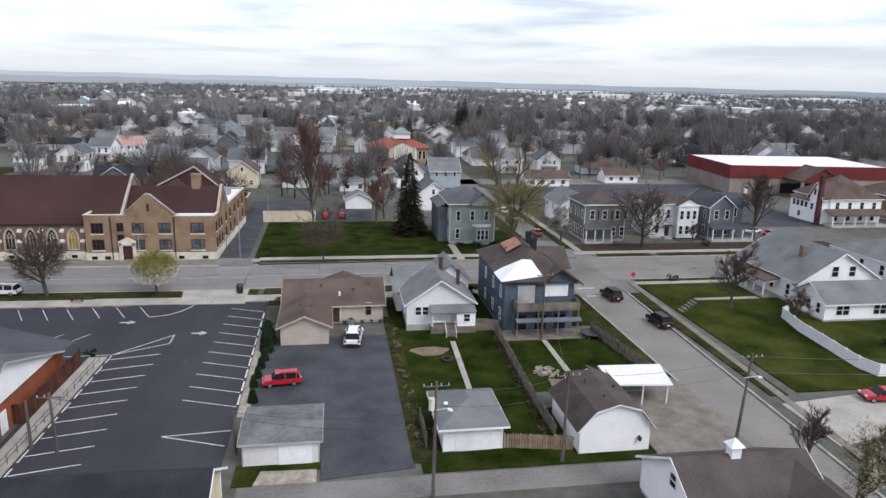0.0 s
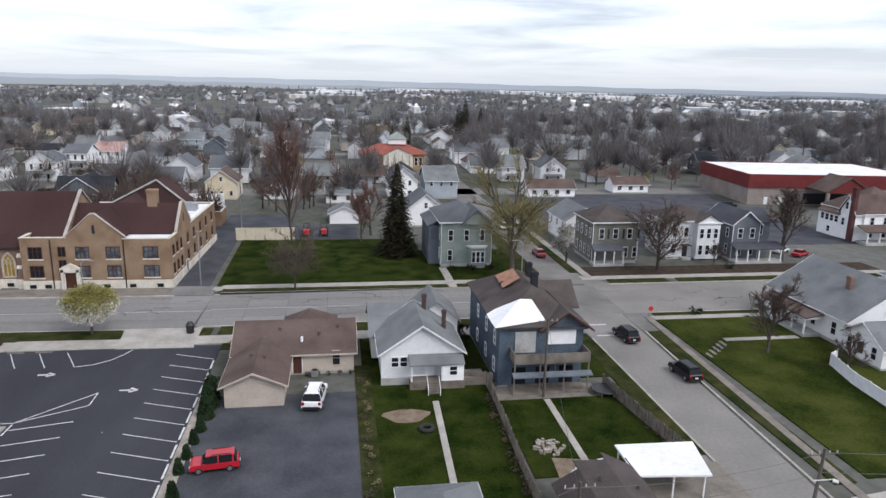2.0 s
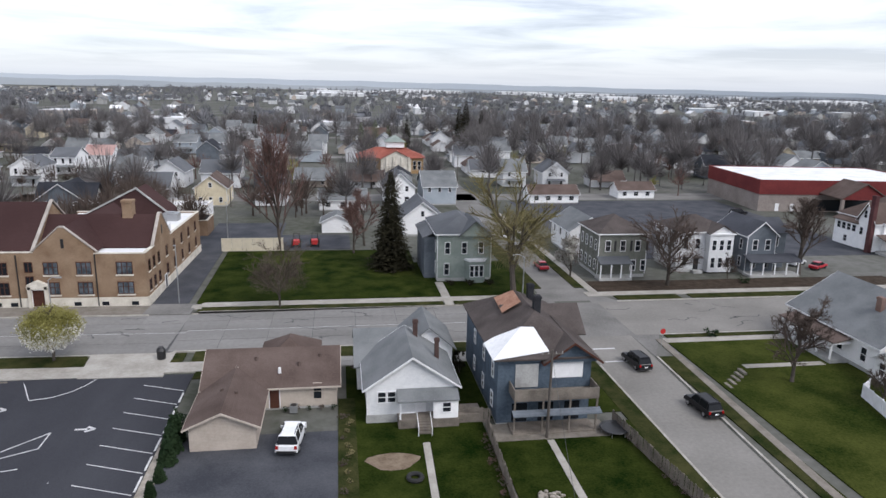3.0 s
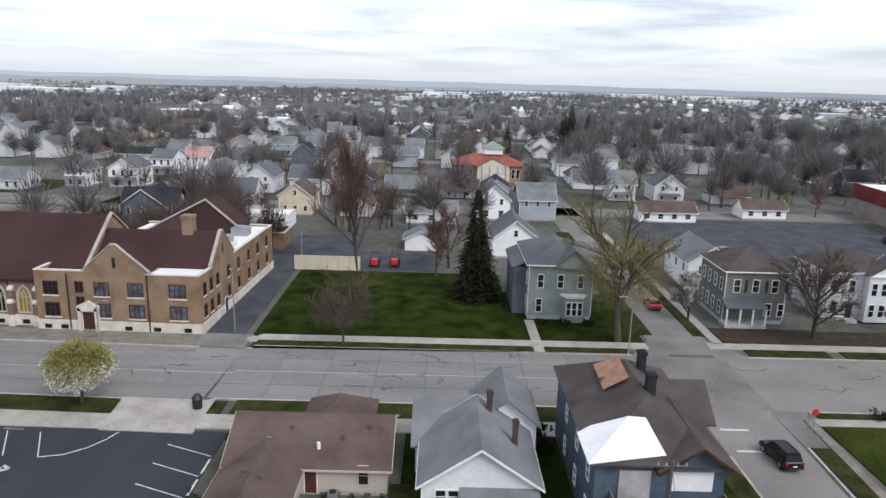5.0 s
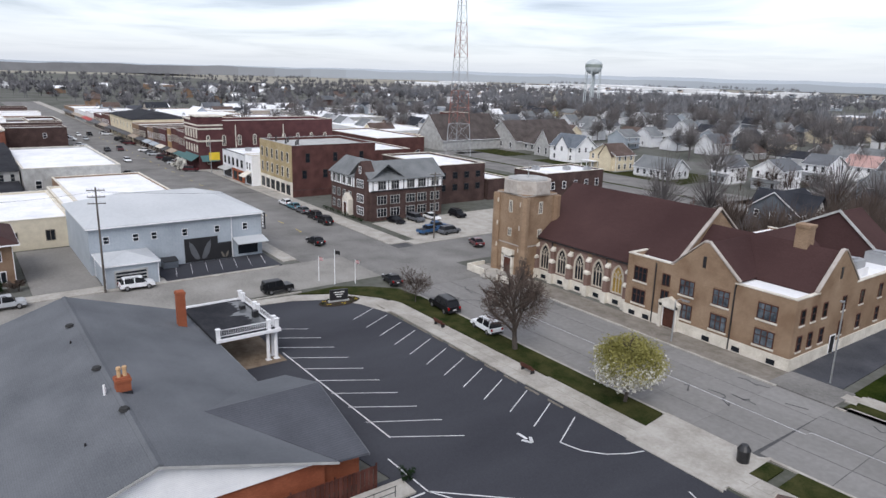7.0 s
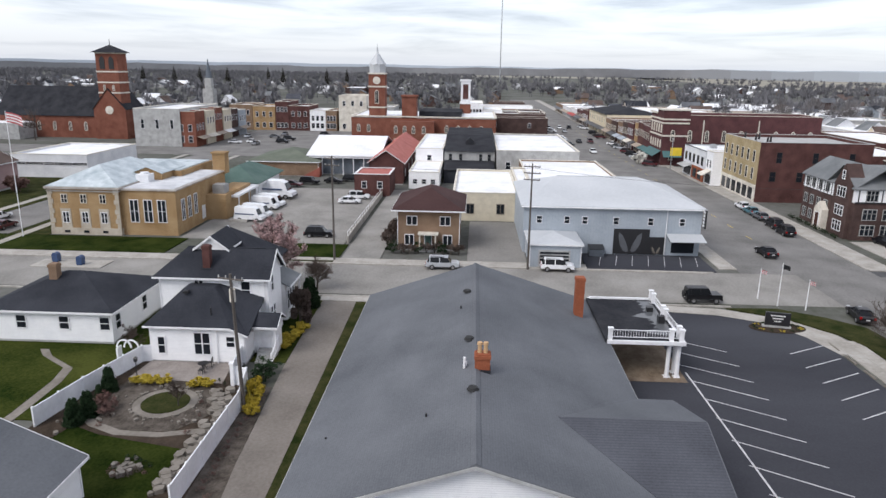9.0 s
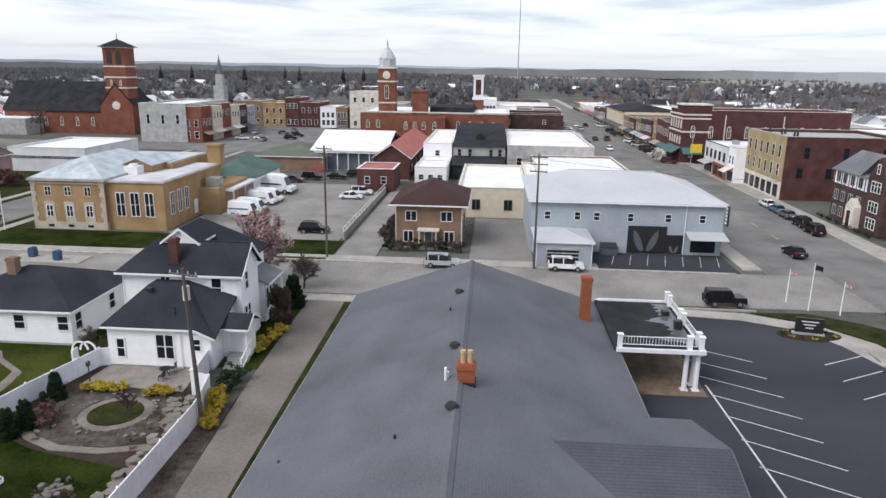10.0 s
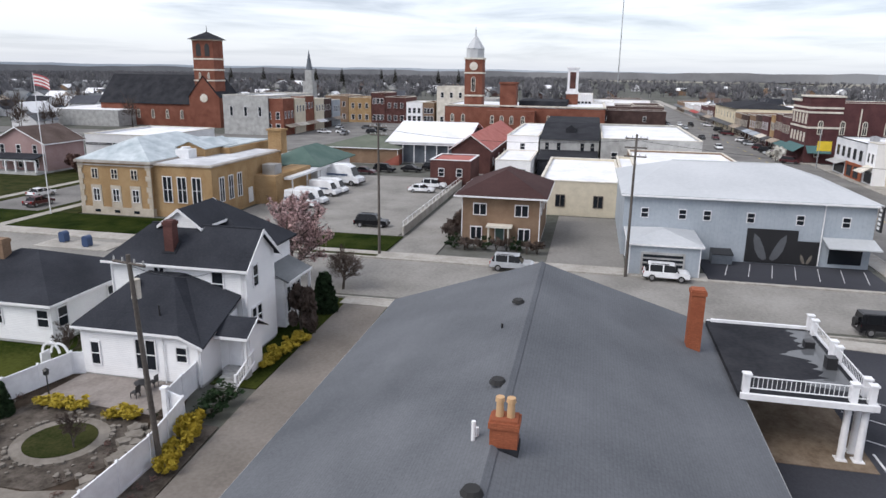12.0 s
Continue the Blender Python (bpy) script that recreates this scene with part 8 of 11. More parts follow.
for x, y in ((-56.0, 35.2), (-51.8, 33.4)):
    gl = thing("garden_lamp", x, y, "black post lamp beside the patio", "lamp")
    part("post", Geo().tube((x, y, 0), (x, y, 1.7), 0.05, 0.04, 8), M["black"], gl)
    part("lantern", Geo().box(x - 0.12, y - 0.12, 1.7, x + 0.12, y + 0.12, 2.0).add([(x - 0.16, y - 0.16, 2.0), (x + 0.16, y - 0.16, 2.0), (x + 0.16, y + 0.16, 2.0), (x - 0.16, y + 0.16, 2.0), (x, y, 2.2)], [(0, 1, 4), (1, 2, 4), (2, 3, 4), (3, 0, 4)]), M["black"], gl)
rockery = thing("rockery", -37.9, 39.4, "dark planted rockery with loose pale stones on the lawn", "rockery", kind="stuff")
g = Geo()
for i in range(26):
    a, q, z = r2.uniform(0, 6.28), r2.uniform(0.1, 1.3), r2.uniform(0.12, 0.3)
    x, y = -37.9 + q * math.cos(a), 39.4 + q * 0.8 * math.sin(a)
    g.prism([(x + z * math.cos(k * 1.26), y + z * r2.uniform(0.6, 1.1) * math.sin(k * 1.26)) for k in range(5)], 0.05, 0.1 + z)
part("stone_scatter", g, M["walkd"], rockery)
for i in range(9):
    shrub(-37.9 + 1.1 * math.cos(i * 2.3), 39.4 + 0.9 * math.sin(i * 2.3), 0.4, 0.55, ("twig", "ever", "redbud")[i % 3], "small dark rockery plant", "garden_shrub", "rockery plants", 140)
for x, y in ((-46.6, 32.8), (-47.4, 32.9), (-46.2, 34.0), (-45.2, 33.9)):
    shrub(x, y, 0.75, 1.1, "redbud", "rounded red-brown dormant garden shrub", "garden_shrub", "garden shrubs", 420)
gt = thing("garden_table", -54.0, 38.6, "dark metal patio table", "table")
part("tabletop", Geo().tube((-54, 38.6, 0.72), (-54, 38.6, 0.76), 0.5, 0.5, 14), M["black"], gt)
for a in range(4):
    part("leg", Geo().tube((-54 + 0.4 * math.cos(a * 1.57), 38.6 + 0.4 * math.sin(a * 1.57), 0.08), (-54, 38.6, 0.72), 0.03, 0.03, 5), M["black"], gt)
for dx, dy in ((0.85, 0.1), (-0.8, 0.3)):
    ch = thing("patio_chair", -54 + dx, 38.6 + dy, "dark metal patio chair", "chair", 0, "patio chairs")
    part("seat", Geo().box(-54.22 + dx, 38.38 + dy, 0.45, -53.78 + dx, 38.82 + dy, 0.49), M["black"], ch)
    part("backrest", Geo().box(-54.22 + dx, 38.8 + dy, 0.49, -53.78 + dx, 38.84 + dy, 0.95), M["black"], ch)
    for a, b in ((-0.2, -0.2), (0.2, -0.2), (-0.2, 0.2), (0.2, 0.2)):
        part("leg", Geo().box(-54.02 + dx + a, 38.58 + dy + b, 0.08, -53.98 + dx + a, 38.62 + dy + b, 0.45), M["black"], ch)

# ------------------------------------------------------------ west side of the cross street
N = house("brick_foursquare", "square brown-brick two-storey house with a maroon hip roof", -111.5, 51.4, -98.4, 60.9, 6.3, 9.0, "x", "tanbrick", "maroon", [("e", 2, 4.0, 1.5, 1.3, [53.6, 58.7]), ("e", 2, 0.9, 1.3, 1.5, [53.2, 59.1]), ("n", 3, 4, 1.0, 1.3), ("s", 3, 4, 1.0, 1.3)], 0.5, True, over=0.9, style="twin")
part("porch", Geo().box(-98.4, 54.8, 0, -97.0, 57.5, 0.5), M["stone_g"], N)
part("porch_hood", Geo().box(-98.4, 54.6, 2.7, -96.9, 57.7, 2.95), M["stone"], N)
for y in (54.9, 57.3):
    part("porch_column", Geo().tube((-97.2, y, 0.5), (-97.2, y, 2.7), 0.14, 0.12, 8), M["stone"], N)
door(N, "e", 56.1, 0.5, 1.0, 2.1, -98.4, "greenroof")
for i in range(9):
    shrub(-96.6 + 0.4 * math.sin(i), 51.0 + i * 1.25, 1.25, 2.0, "twig" if i % 3 else "ever", "dense dark foundation shrub", "shrub", "foundation shrubs")
for i in range(5):
    shrub(-98.6 - i * 2.4, 49.9, 1.5, 3.4, "twig", "tall bare brown hedge bush", "shrub", "side hedge")
flat_block("cream_warehouse", "low cream-painted block building with a white flat roof", -150, 59.0, -120, 71.0, 4.8, "cream_p", "membrane", [("e", 2, 1.4, 1.3, 1.7, "twin")], 0.4, fm="wood")
B = thing("blue_shop", -109, 84, "blue-grey metal-clad shop with pale low-pitched roof", "shop")
part("wall", Geo().box(-120.5, 70.6, -0.1, -98.6, 97.4, 7.3), M["bluemetal"], B)
eave, rid = [(-120.95, 70.15), (-98.15, 70.15), (-98.15, 97.85), (-120.95, 97.85)], [(-112.5, 77.0), (-112.5, 90.6)]
part("roof", Geo().add([(x, y, 7.45) for x, y in eave] + [(x, y, 9.9) for x, y in rid] + [(x, y, 7.25) for x, y in eave], [(0, 1, 4), (1, 2, 5, 4), (2, 3, 5), (3, 0, 4, 5), (9, 8, 7, 6), (0, 6, 7, 1), (1, 7, 8, 2), (2, 8, 9, 3), (3, 9, 6, 0)]), M["metalroof"], B, "pale blue-grey metal hip roof")
part("ridge_cap", Geo().tube((-112.5, 77.0, 9.92), (-112.5, 90.6, 9.92), 0.09, 0.09, 6), M["metalroof"], B)
part("gutter", Geo().box(-98.1, 70.2, 7.2, -97.95, 97.8, 7.38), M["white"], B)
for y in (73.0, 77.2, 79.9, 84.6, 89.8, 94.5):
    window(B, "e", y, 4.75, 0.75, 1.05, -98.6, "thin", "white")
part("mural", Geo().box(-98.6, 84.4, 0.15, -98.5, 89.8, 4.1).box(-98.6, 89.8, 0.15, -98.52, 92.1, 2.9), M["black"], B, "black mural panel with two pale painted wings")
for s in (-1, 1):
    pts = [(0.15, 0.5), (0.5, 0.3), (1.0, 0.6), (1.5, 1.5), (1.75, 2.6), (1.7, 3.4), (1.1, 2.9), (0.6, 1.9), (0.3, 1.1)]
    part("mural_wing", Geo().wedge([(86.9 + s * u, 0.15 + z) for u, z in pts], -98.5, -98.48, "x"), M["wing"], B)
    part("mural_wing", Geo().wedge([(90.9 + s * u * 0.35, 0.2 + z * 0.35) for u, z in pts], -98.52, -98.49, "x"), M["walkd"], B)
part("awning", Geo().slab([(-95.9, 92.3, 2.9), (-95.9, 97.6, 2.9), (-98.6, 97.6, 3.5), (-98.6, 92.3, 3.5)], 0.12), M["metalroof"], B)
part("shopfront", Geo().box(-98.62, 93.2, 0.5, -98.54, 96.6, 2.7), M["glass"], B)
part("downpipe", Geo().tube((-98.5, 92.2, 0.2), (-98.5, 92.2, 7.3), 0.07, 0.07, 6), M["white"], B)
sg = part("projecting_sign", Geo().box(-98.5, 97.5, 4.6, -97.4, 97.7, 7.4), M["black"], B, "black upright sign with pale letter bars")
for i in range(5):
    part("letter_bar", Geo().box(-98.25, 97.44, 4.85 + i * 0.5, -97.65, 97.5, 5.15 + i * 0.5), M["white"], sg)
BG = house("shop_garage", "small blue-grey garage with pale metal roof before the shop", -98.4, 71.2, -90.6, 78.4, 3.4, 4.5, "x", "bluemetal", "metalroof", (), 0.0, hip=True, category="garage", found=False, over=0.3)
gd = part("garage_door", Geo().box(-90.6, 72.4, 0.1, -90.52, 76.9, 2.6), M["stone_g"], BG)
for i in range(4):
    part("door_pane", Geo().box(-90.52, 72.6, 0.55 + i * 0.5, -90.49, 76.7, 0.85 + i * 0.5), M["glass"], gd)
dm = thing("dumpster", -97.4, 81.6, "dark steel dumpster with sloping lids", "dumpster")
part("bin", Geo().wedge([(-98.3, 0.2), (-96.6, 0.2), (-96.4, 1.3), (-98.3, 1.6)], 80.6, 82.8, "y"), M["slatesid"], dm)
part("lid", Geo().slab([(-98.35, 80.55, 1.68), (-96.35, 80.55, 1.38), (-96.35, 82.85, 1.38), (-98.35, 82.85, 1.68)], 0.06), M["black"], dm)

# post office
PO = thing("post_office", -112, 4, "yellow brick post office with stone quoins and pale metal hip roof", "post office")
part("wall", Geo().box(-117, -6.2, -0.1, -102.8, 5.4, 7.8), M["buff_y"], PO)
part("stone_base", Geo().box(-117.1, -6.35, -0.1, -102.65, 5.5, 1.1), M["tracery"], PO)
part("cornice", Geo().box(-117.4, -6.6, 7.55, -102.4, 5.8, 7.9).box(-117.2, -6.4, 7.1, -102.62, 5.6, 7.3), M["coping"], PO)
part("roof", hip_roof(Geo(), -125, -6.2, -102.8, 5.4, 8.0, 10.8, 0.2), M["leadroof"], PO, "streaked pale metal roof")
for y in (-6.2, 5.4):
    for i in range(8):
        w = 0.75 if i % 2 else 0.5
        part("quoin", Geo().box(-102.85, y - (w if y > 0 else 0.1), 1.1 + i * 0.8, -102.7, y + (0.1 if y > 0 else w), 1.85 + i * 0.8), M["tracery"], PO)
for y in (-3.6, -0.4, 2.8):
    window(PO, "e", y, 5.3, 0.9, 1.3, -102.8, "multi", "stone")
    window(PO, "e", y, 2.0, 0.95, 1.7, -102.8, "multi")
    part("stone_apron", Geo().box(-102.82, y - 0.85, 1.1, -102.74, y + 0.85, 1.85), M["tracery"], PO)
    part("stone_jamb", Geo().box(-102.82, y - 0.85, 1.85, -102.73, y - 0.58, 4.3), M["tracery"], PO)
    part("stone_jamb", Geo().box(-102.82, y + 0.58, 1.85, -102.73, y + 0.85, 4.3), M["tracery"], PO)
    part("stone_lintel", Geo().box(-102.82, y - 0.58, 3.85, -102.73, y + 0.58, 4.3), M["tracery"], PO)
    part("basement_window", Geo().box(-102.66, y - 0.45, 0.3, -102.62, y + 0.45, 0.7), M["glass"], PO)
part("annex_wall", Geo().box(-126, 5.4, -0.1, -103.4, 14.6, 7.4), M["buff_y"], PO)
part("annex_cornice", Geo().box(-126.2, 5.4, 7.38, -103.2, 14.8, 7.6), M["coping"], PO)
part("annex_roof", Geo().box(-125.6, 5.8, 7.6, -103.8, 14.2, 7.68), M["annexroof"], PO, "stained pale flat roof")
part("penthouse", gable_wall(Geo(), -122, 3.4, -112.5, 8.4, 7.6, 8.9, 9.9, "x"), M["buff_y"], PO, "low gabled roof room")
part("penthouse_roof", gable_roof(Geo(), -122, 3.4, -112.4, 8.4, 8.9, 9.9, "x", 0.25, 0.12), M["leadroof"], PO)
part("roof_fan", Geo().box(-111.8, 5.2, 7.68, -109.6, 7.4, 9.0).tube((-110.7, 6.3, 9.0), (-110.7, 6.3, 9.3), 0.7, 0.7, 12), M["membrane"], PO)
part("roof_wall", Geo().box(-112.0, 3.2, 7.6, -107.2, 3.6, 8.7), M["buff_y"], PO)
part("wing_unit", Geo().box(-119.6, 15.4, 4.6, -117.2, 17.6, 6.2), M["steel"], PO)
part("upper_wall", Geo().box(-132, -4, 0, -117, 10, 8.6), M["buff_y"], PO)
part("upper_roof", Geo().box(-131.6, -3.6, 8.6, -117.4, 9.6, 8.8), M["leadroof"], PO)
roof_units(PO, ((-120, 8), (-123, 4)), 7.7)
for y in (7.6, 9.9, 12.2):
    window(PO, "e", y, 2.2, 1.3, 3.6, -103.4, "multi")
for x in (-106, -108.6, -111.2):
    window(PO, "n", x, 2.2, 1.2, 3.4, 14.6, "multi")
door(PO, "n", -114.5, 0.6, 1.2, 2.3, 14.6)
part("north_wing", Geo().box(-130, 14.6, -0.1, -116, 18.2, 4.6), M["buff_y"], PO)
part("flue", Geo().box(-127.6, 12.6, 7, -125.4, 15, 10.8).box(-127.8, 12.4, 10.8, -125.2, 15.2, 11.1), M["buff_y"], PO)
part("loading_canopy", Geo().box(-138, 14.8, 3.6, -119, 19.4, 4.0), M["white"], PO)
for x in (-137.5, -132, -126, -120):
    part("canopy_post", Geo().box(x - 0.1, 19.1, 0, x + 0.1, 19.3, 3.6), M["white"], PO)
part("green_roof", hip_roof(Geo(), -150, 8, -132, 19, 4.2, 7.0, 0.5), M["greenroof"], PO)
part("green_wall", Geo().box(-149.5, 8.5, 0, -132.5, 18.5, 4.2), M["siding"], PO)
part("entrance_steps", Geo().box(-117, 19.2, 0, -114, 22.5, 0.5), M["walkc"], PO)
house("green_roof_block", "low building with a broad faded green hip roof", -188, 5, -168, 23, 3.6, 6.2, "x", "tanbrick", "fadedgreen", (), 0.1, True)
flat_block("grey_long_block", "long low pale building with a dark window strip", -182, -50, -157, -31, 5.2, "siding_b", "membrane", [("e", 5, 3.2, 4.4, 0.6, "thin")], 0.5)
house("porch_house", "pink-grey Victorian house with a pale porch", -144, -51.5, -133, -39.5, 6.0, 9.0, "x", "pinkbrick", "brownroof", [("e", 3, 4.0, 0.9, 1.6), ("e", 3, 1.2, 0.9, 1.6)], 0.5)

ph = thing("white_porch", -132.4, -45.5, "white arched porch of the Victorian house", "porch")
part("porch_roof", Geo().slab([(-130.2, -51.5, 3.3), (-130.2, -39.5, 3.3), (-133.1, -39.5, 4.0), (-133.1, -51.5, 4.0)], 0.2), M["blackroof"], ph)
part("porch_beam", Geo().box(-130.6, -51.3, 2.7, -130.4, -39.7, 3.15), M["white"], ph)
part("porch_floor", Geo().box(-133.0, -51.5, 0, -130.3, -39.5, 0.6), M["stone_g"], ph)
for i in range(6):
    part("porch_column", Geo().box(-130.65, -51.3 + i * 2.3, 0.6, -130.35, -51.0 + i * 2.3, 2.8), M["white"], ph)

shrub(-136.5, -35.5, 2.6, 4.2, "redbud", "large dark reddish shrub beside the Victorian house", n=2600)
# ------------------------------------------------------------ downtown
T = thing("tudor_apartments", -121, 135, "dark brick apartment house with half-timbered top floor and grey roof", "apartment house")
part("wall", Geo().box(-130, 126.6, -0.1, -111.6, 132, 6.4).box(-120, 132, -0.1, -111.6, 145, 6.4), M["dkbrick"], T)
part("timbered_floor", Geo().box(-130.1, 126.5, 6.4, -111.5, 132, 9.0).box(-120, 132, 6.4, -111.5, 145.1, 9.0), M["siding"], T, "white half-timbered top floor")
part("roof", gable_roof(Geo(), -130, 126.6, -112, 135, 9.0, 12.0, "x", 0.5), M["greyroof"], T)
part("wing_roof", gable_roof(Geo(), -120.4, 126.6, -111.6, 145, 9.0, 12.2, "y", 0.5), M["greyroof"], T)
part("front_gable", gable_wall(Geo(), -117.6, 125.9, -112.4, 128.5, 0, 9.2, 12.6, "y"), M["dkbrick"], T)
part("wall_north", Geo().box(-130, 132, -0.1, -120, 135, 9), M["dkbrick"], T)
g = Geo()
for i in range(15):
    y = 127 + i * 1.28
    part("timber", Geo().box(-111.5, y - 0.08, 6.4, -111.42, y + 0.08, 9.0), M["black"], T)
part("timber", Geo().box(-111.5, 126.5, 6.35, -111.41, 145, 6.6), M["black"], T)
for i in range(10):
    x = -129.8 + i * 1.3
    part("timber", Geo().box(x - 0.08, 126.42, 6.4, x + 0.08, 126.5, 9.0), M["black"], T)

for z in (0.9, 3.6, 6.8):
    for y in (129.2, 132.5, 136.5, 139.5, 143.0):
        window(T, "e", y, z, 2.2 if z < 6 else 1.8, 1.7, -111.5, "triple", "stone_g")
    for x in (-128.3, -126.0, -123.4, -120.8):
        window(T, "s", x, z, 1.2, 1.6, 126.5, "twin", "stone_g")
    window(T, "s", -115.0, z + 0.2, 2.6, 1.6, 125.9, "triple")
window(T, "s", -115, 10.0, 0.7, 1.4, 125.9)
part("entrance", gable_wall(Geo(), -122.4, 125.4, -119.6, 127, 0, 3.6, 5.0, "y"), M["stone"], T)
door(T, "s", -121, 0.3, 1.3, 2.6, 125.4, "browndoor")
for i in range(12):
    shrub(-130 + i * 1.6, 124.9 - (i % 2) * 0.3, 0.8, 1.0, "ever", "dark clipped hedge shrub before the apartments", "shrub", "apartment hedge", 160)
for i in range(9):
    shrub(-110.6, 128 + i * 1.9, 0.7, 0.9, "redbud", "brown hedge shrub before the apartments", "shrub", "apartment hedge", 160)
yb = flat_block("corner_block", "three-storey red brick block with a yellow brick front", -166, 123.8, -145.6, 147.5, 12.2, "red", "stone_g", [("e", 3, 8.6, 1.1, 2.2), ("e", 4, 4.6, 1.2, 2.0)], 0.7, "stone_g", fm="dkbrick")
part("yellow_front", Geo().box(-166, 123.55, 3.8, -145.6, 123.8, 12.9), M["paleyellow"], yb, "pale yellow brick upper front")
part("shopfront", Geo().box(-166, 123.5, 0, -145.6, 123.8, 3.8), M["stone"], yb)
for i in range(6):
    for z in (4.8, 8.6):
        window(yb, "s", -164.2 + i * 3.3, z, 1.1, 2.4, 123.55, "sash", "stone")
    part("shop_window", Geo().box(-165.2 + i * 3.3, 123.44, 0.5, -162.9 + i * 3.3, 123.5, 3.0), M["glass"], yb)
for i in range(5):
    x, y = -163 + i * 3.2, 127 + (i % 2) * 2
    part("roof_object", Geo().tube((x, y, 12.3), (x, y, 13.2), 0.3, 0.2, 6).tube((x, y, 13.2), (x + 0.4, y, 13.8), 0.25, 0.1, 6), M["black"], yb)
gb = flat_block("grey_shop", "two-storey pale grey shop with dark windows", -189, 121.0, -171.2, 150, 7.4, "siding_b", "membrane", [("s", 5, 4.2, 1.3, 2.0), ("e", 3, 4.3, 1.2, 1.7)], 0.5, "black", fm="black")
part("awning", Geo().slab([(-188, 118.9, 2.7), (-181, 118.9, 2.7), (-181, 121.0, 3.4), (-188, 121.0, 3.4)], 0.1), M["stone_g"], gb)
part("brick_base", Geo().box(-181, 120.85, 0, -171.2, 121.0, 3.4), M["orange"], gb)
part("shop_window", Geo().box(-188, 120.9, 0.4, -182, 120.99, 2.7), M["glass"], gb)
for x in (-179.6, -175.6):
    part("shop_window", Geo().box(x, 120.75, 0.5, x + 2.6, 120.85, 2.8), M["glass"], gb)
roof_units(gb, ((-184, 127), (-176, 132)), 7.5)
ns = flat_block("narrow_shop", "narrow two-storey white shopfront with a hipped awning", -171, 121.2, -166.1, 146, 7.8, "siding", "membrane", [("s", 2, 4.4, 1.0, 1.8)], 0.5)
part("awning", Geo().slab([(-170.8, 119.0, 2.6), (-166.3, 119.0, 2.6), (-166.8, 121.2, 3.8), (-170.3, 121.2, 3.8)], 0.1), M["stone"], ns)
part("shop_window", Geo().box(-170.4, 121.1, 0.4, -166.8, 121.19, 2.6), M["glass"], ns)
bill = thing("yellow_sign", -194, 120.5, "yellow board sign on a steel post", "sign")
part("board", Geo().box(-194.1, 118.6, 4.0, -193.9, 121.7, 6.3), M["yellowsig"], bill)
part("post", Geo().tube((-194, 119.0, 0), (-194, 119.0, 9.0), 0.14, 0.12, 8), M["steel"], bill)
LITE[0] = True
br = flat_block("big_brick_block", "long dark red brick commercial block with white-banded corner front", -217.5, 118.4, -203, 164, 14.0, "deepdark", "membrane", [("e", 9, 7.2, 1.2, 3.4), ("e", 9, 1.6, 1.2, 2.6), ("s", 5, 9.6, 1.2, 2.6), ("s", 5, 5.2, 1.2, 2.4)], 0.9, "stone", fm="stone", style="arch")
for z in (13.4, 12.3, 8.6):
    pieces("stone_band", Geo().box(-217.7, 118.2, z, -202.8, 118.4, z + 0.45).box(-203, 118.4, z, -202.8, 126, z + 0.45), M["stone"], br)
part("corner_parapet", Geo().box(-210, 118.3, 14.9, -202.9, 126, 16.2), M["deepdark"], br)
part("cornice", Geo().box(-217.8, 117.9, 15.0, -210, 118.6, 15.5).box(-210.2, 117.9, 16.2, -202.6, 126.2, 16.6), M["stone"], br)
part("awning", Geo().slab([(-217, 115.9, 2.8), (-203.4, 115.9, 2.8), (-203.4, 118.4, 4.4), (-217, 118.4, 4.4)], 0.12), M["awning"], br)
part("side_awning", Geo().slab([(-203, 118.6, 4.4), (-203, 124, 4.4), (-200.8, 124, 2.8), (-200.8, 118.6, 2.8)], 0.12), M["awning"], br)
for y in (130, 146):
    part("downpipe", Geo().tube((-202.8, y, 0.3), (-202.8, y, 13.6), 0.16, 0.16, 6), M["stone"], br)
rw = random.Random(5)
x = -217.7
for i, (w, h, mt, fmt, aw) in enumerate(((9, 9.4, "deepdark", "stone", "awning"), (9, 9.6, "red", "stone", "tanaw"), (6, 9.0, "buff_y", "stone", "black"), (9, 8.6, "deepdark", "white", "stone"), (10, 8.2, "dkbrick", "stone", "bluemetal"), (10, 7.8, "tanbrick", "white", "bluemetal"), (11, 7.4, "dkbrick", "stone", "black"), (13, 7.2, "tanbrick", "stone", "tanaw"), (46, 8.6, "cream", "stone", "black"), (18, 7.0, "red", "white", "tanaw"), (22, 6.4, "deepdark", "stone", "black"), (26, 5.6, "siding_b", "stone", "redaw"), (34, 5.0, "siding_b", "white", "tanaw"), (40, 4.6, "tanbrick", "stone", "black"))):
    sb = flat_block("shop_row", "two-storey downtown shop with upper windows and awning", x - w, 118.5 + (i % 3) * 0.25, x - 0.1, 118.5 + rw.uniform(24, 32), h, mt, "membrane", [("s", min(7, max(3, int(w / 2.6))), h - 3.4, 1.1, 2.0), ("s", min(5, max(2, int(w / 4))), 0.5, 2.4, 2.1), ("e", 2, h - 2.6, 1.1, 1.5)], rw.uniform(0.4, 0.9), "coping", "north shop row", fm=fmt)
    part("awning", Geo().slab([(x - w + 0.5, 116.4, 2.8), (x - 0.6, 116.4, 2.8), (x - 0.6, 118.5, 3.6), (x - w + 0.5, 118.5, 3.6)], 0.1), M[aw], sb)
    if w == 46:
        part("hip_roof", hip_roof(Geo(), x - w, 118.6, x - 0.1, 142, h + 0.6, h + 3.0, 0.3), M["tarroof"], sb, "dark hipped roof")
    x -= w
x = -270.0
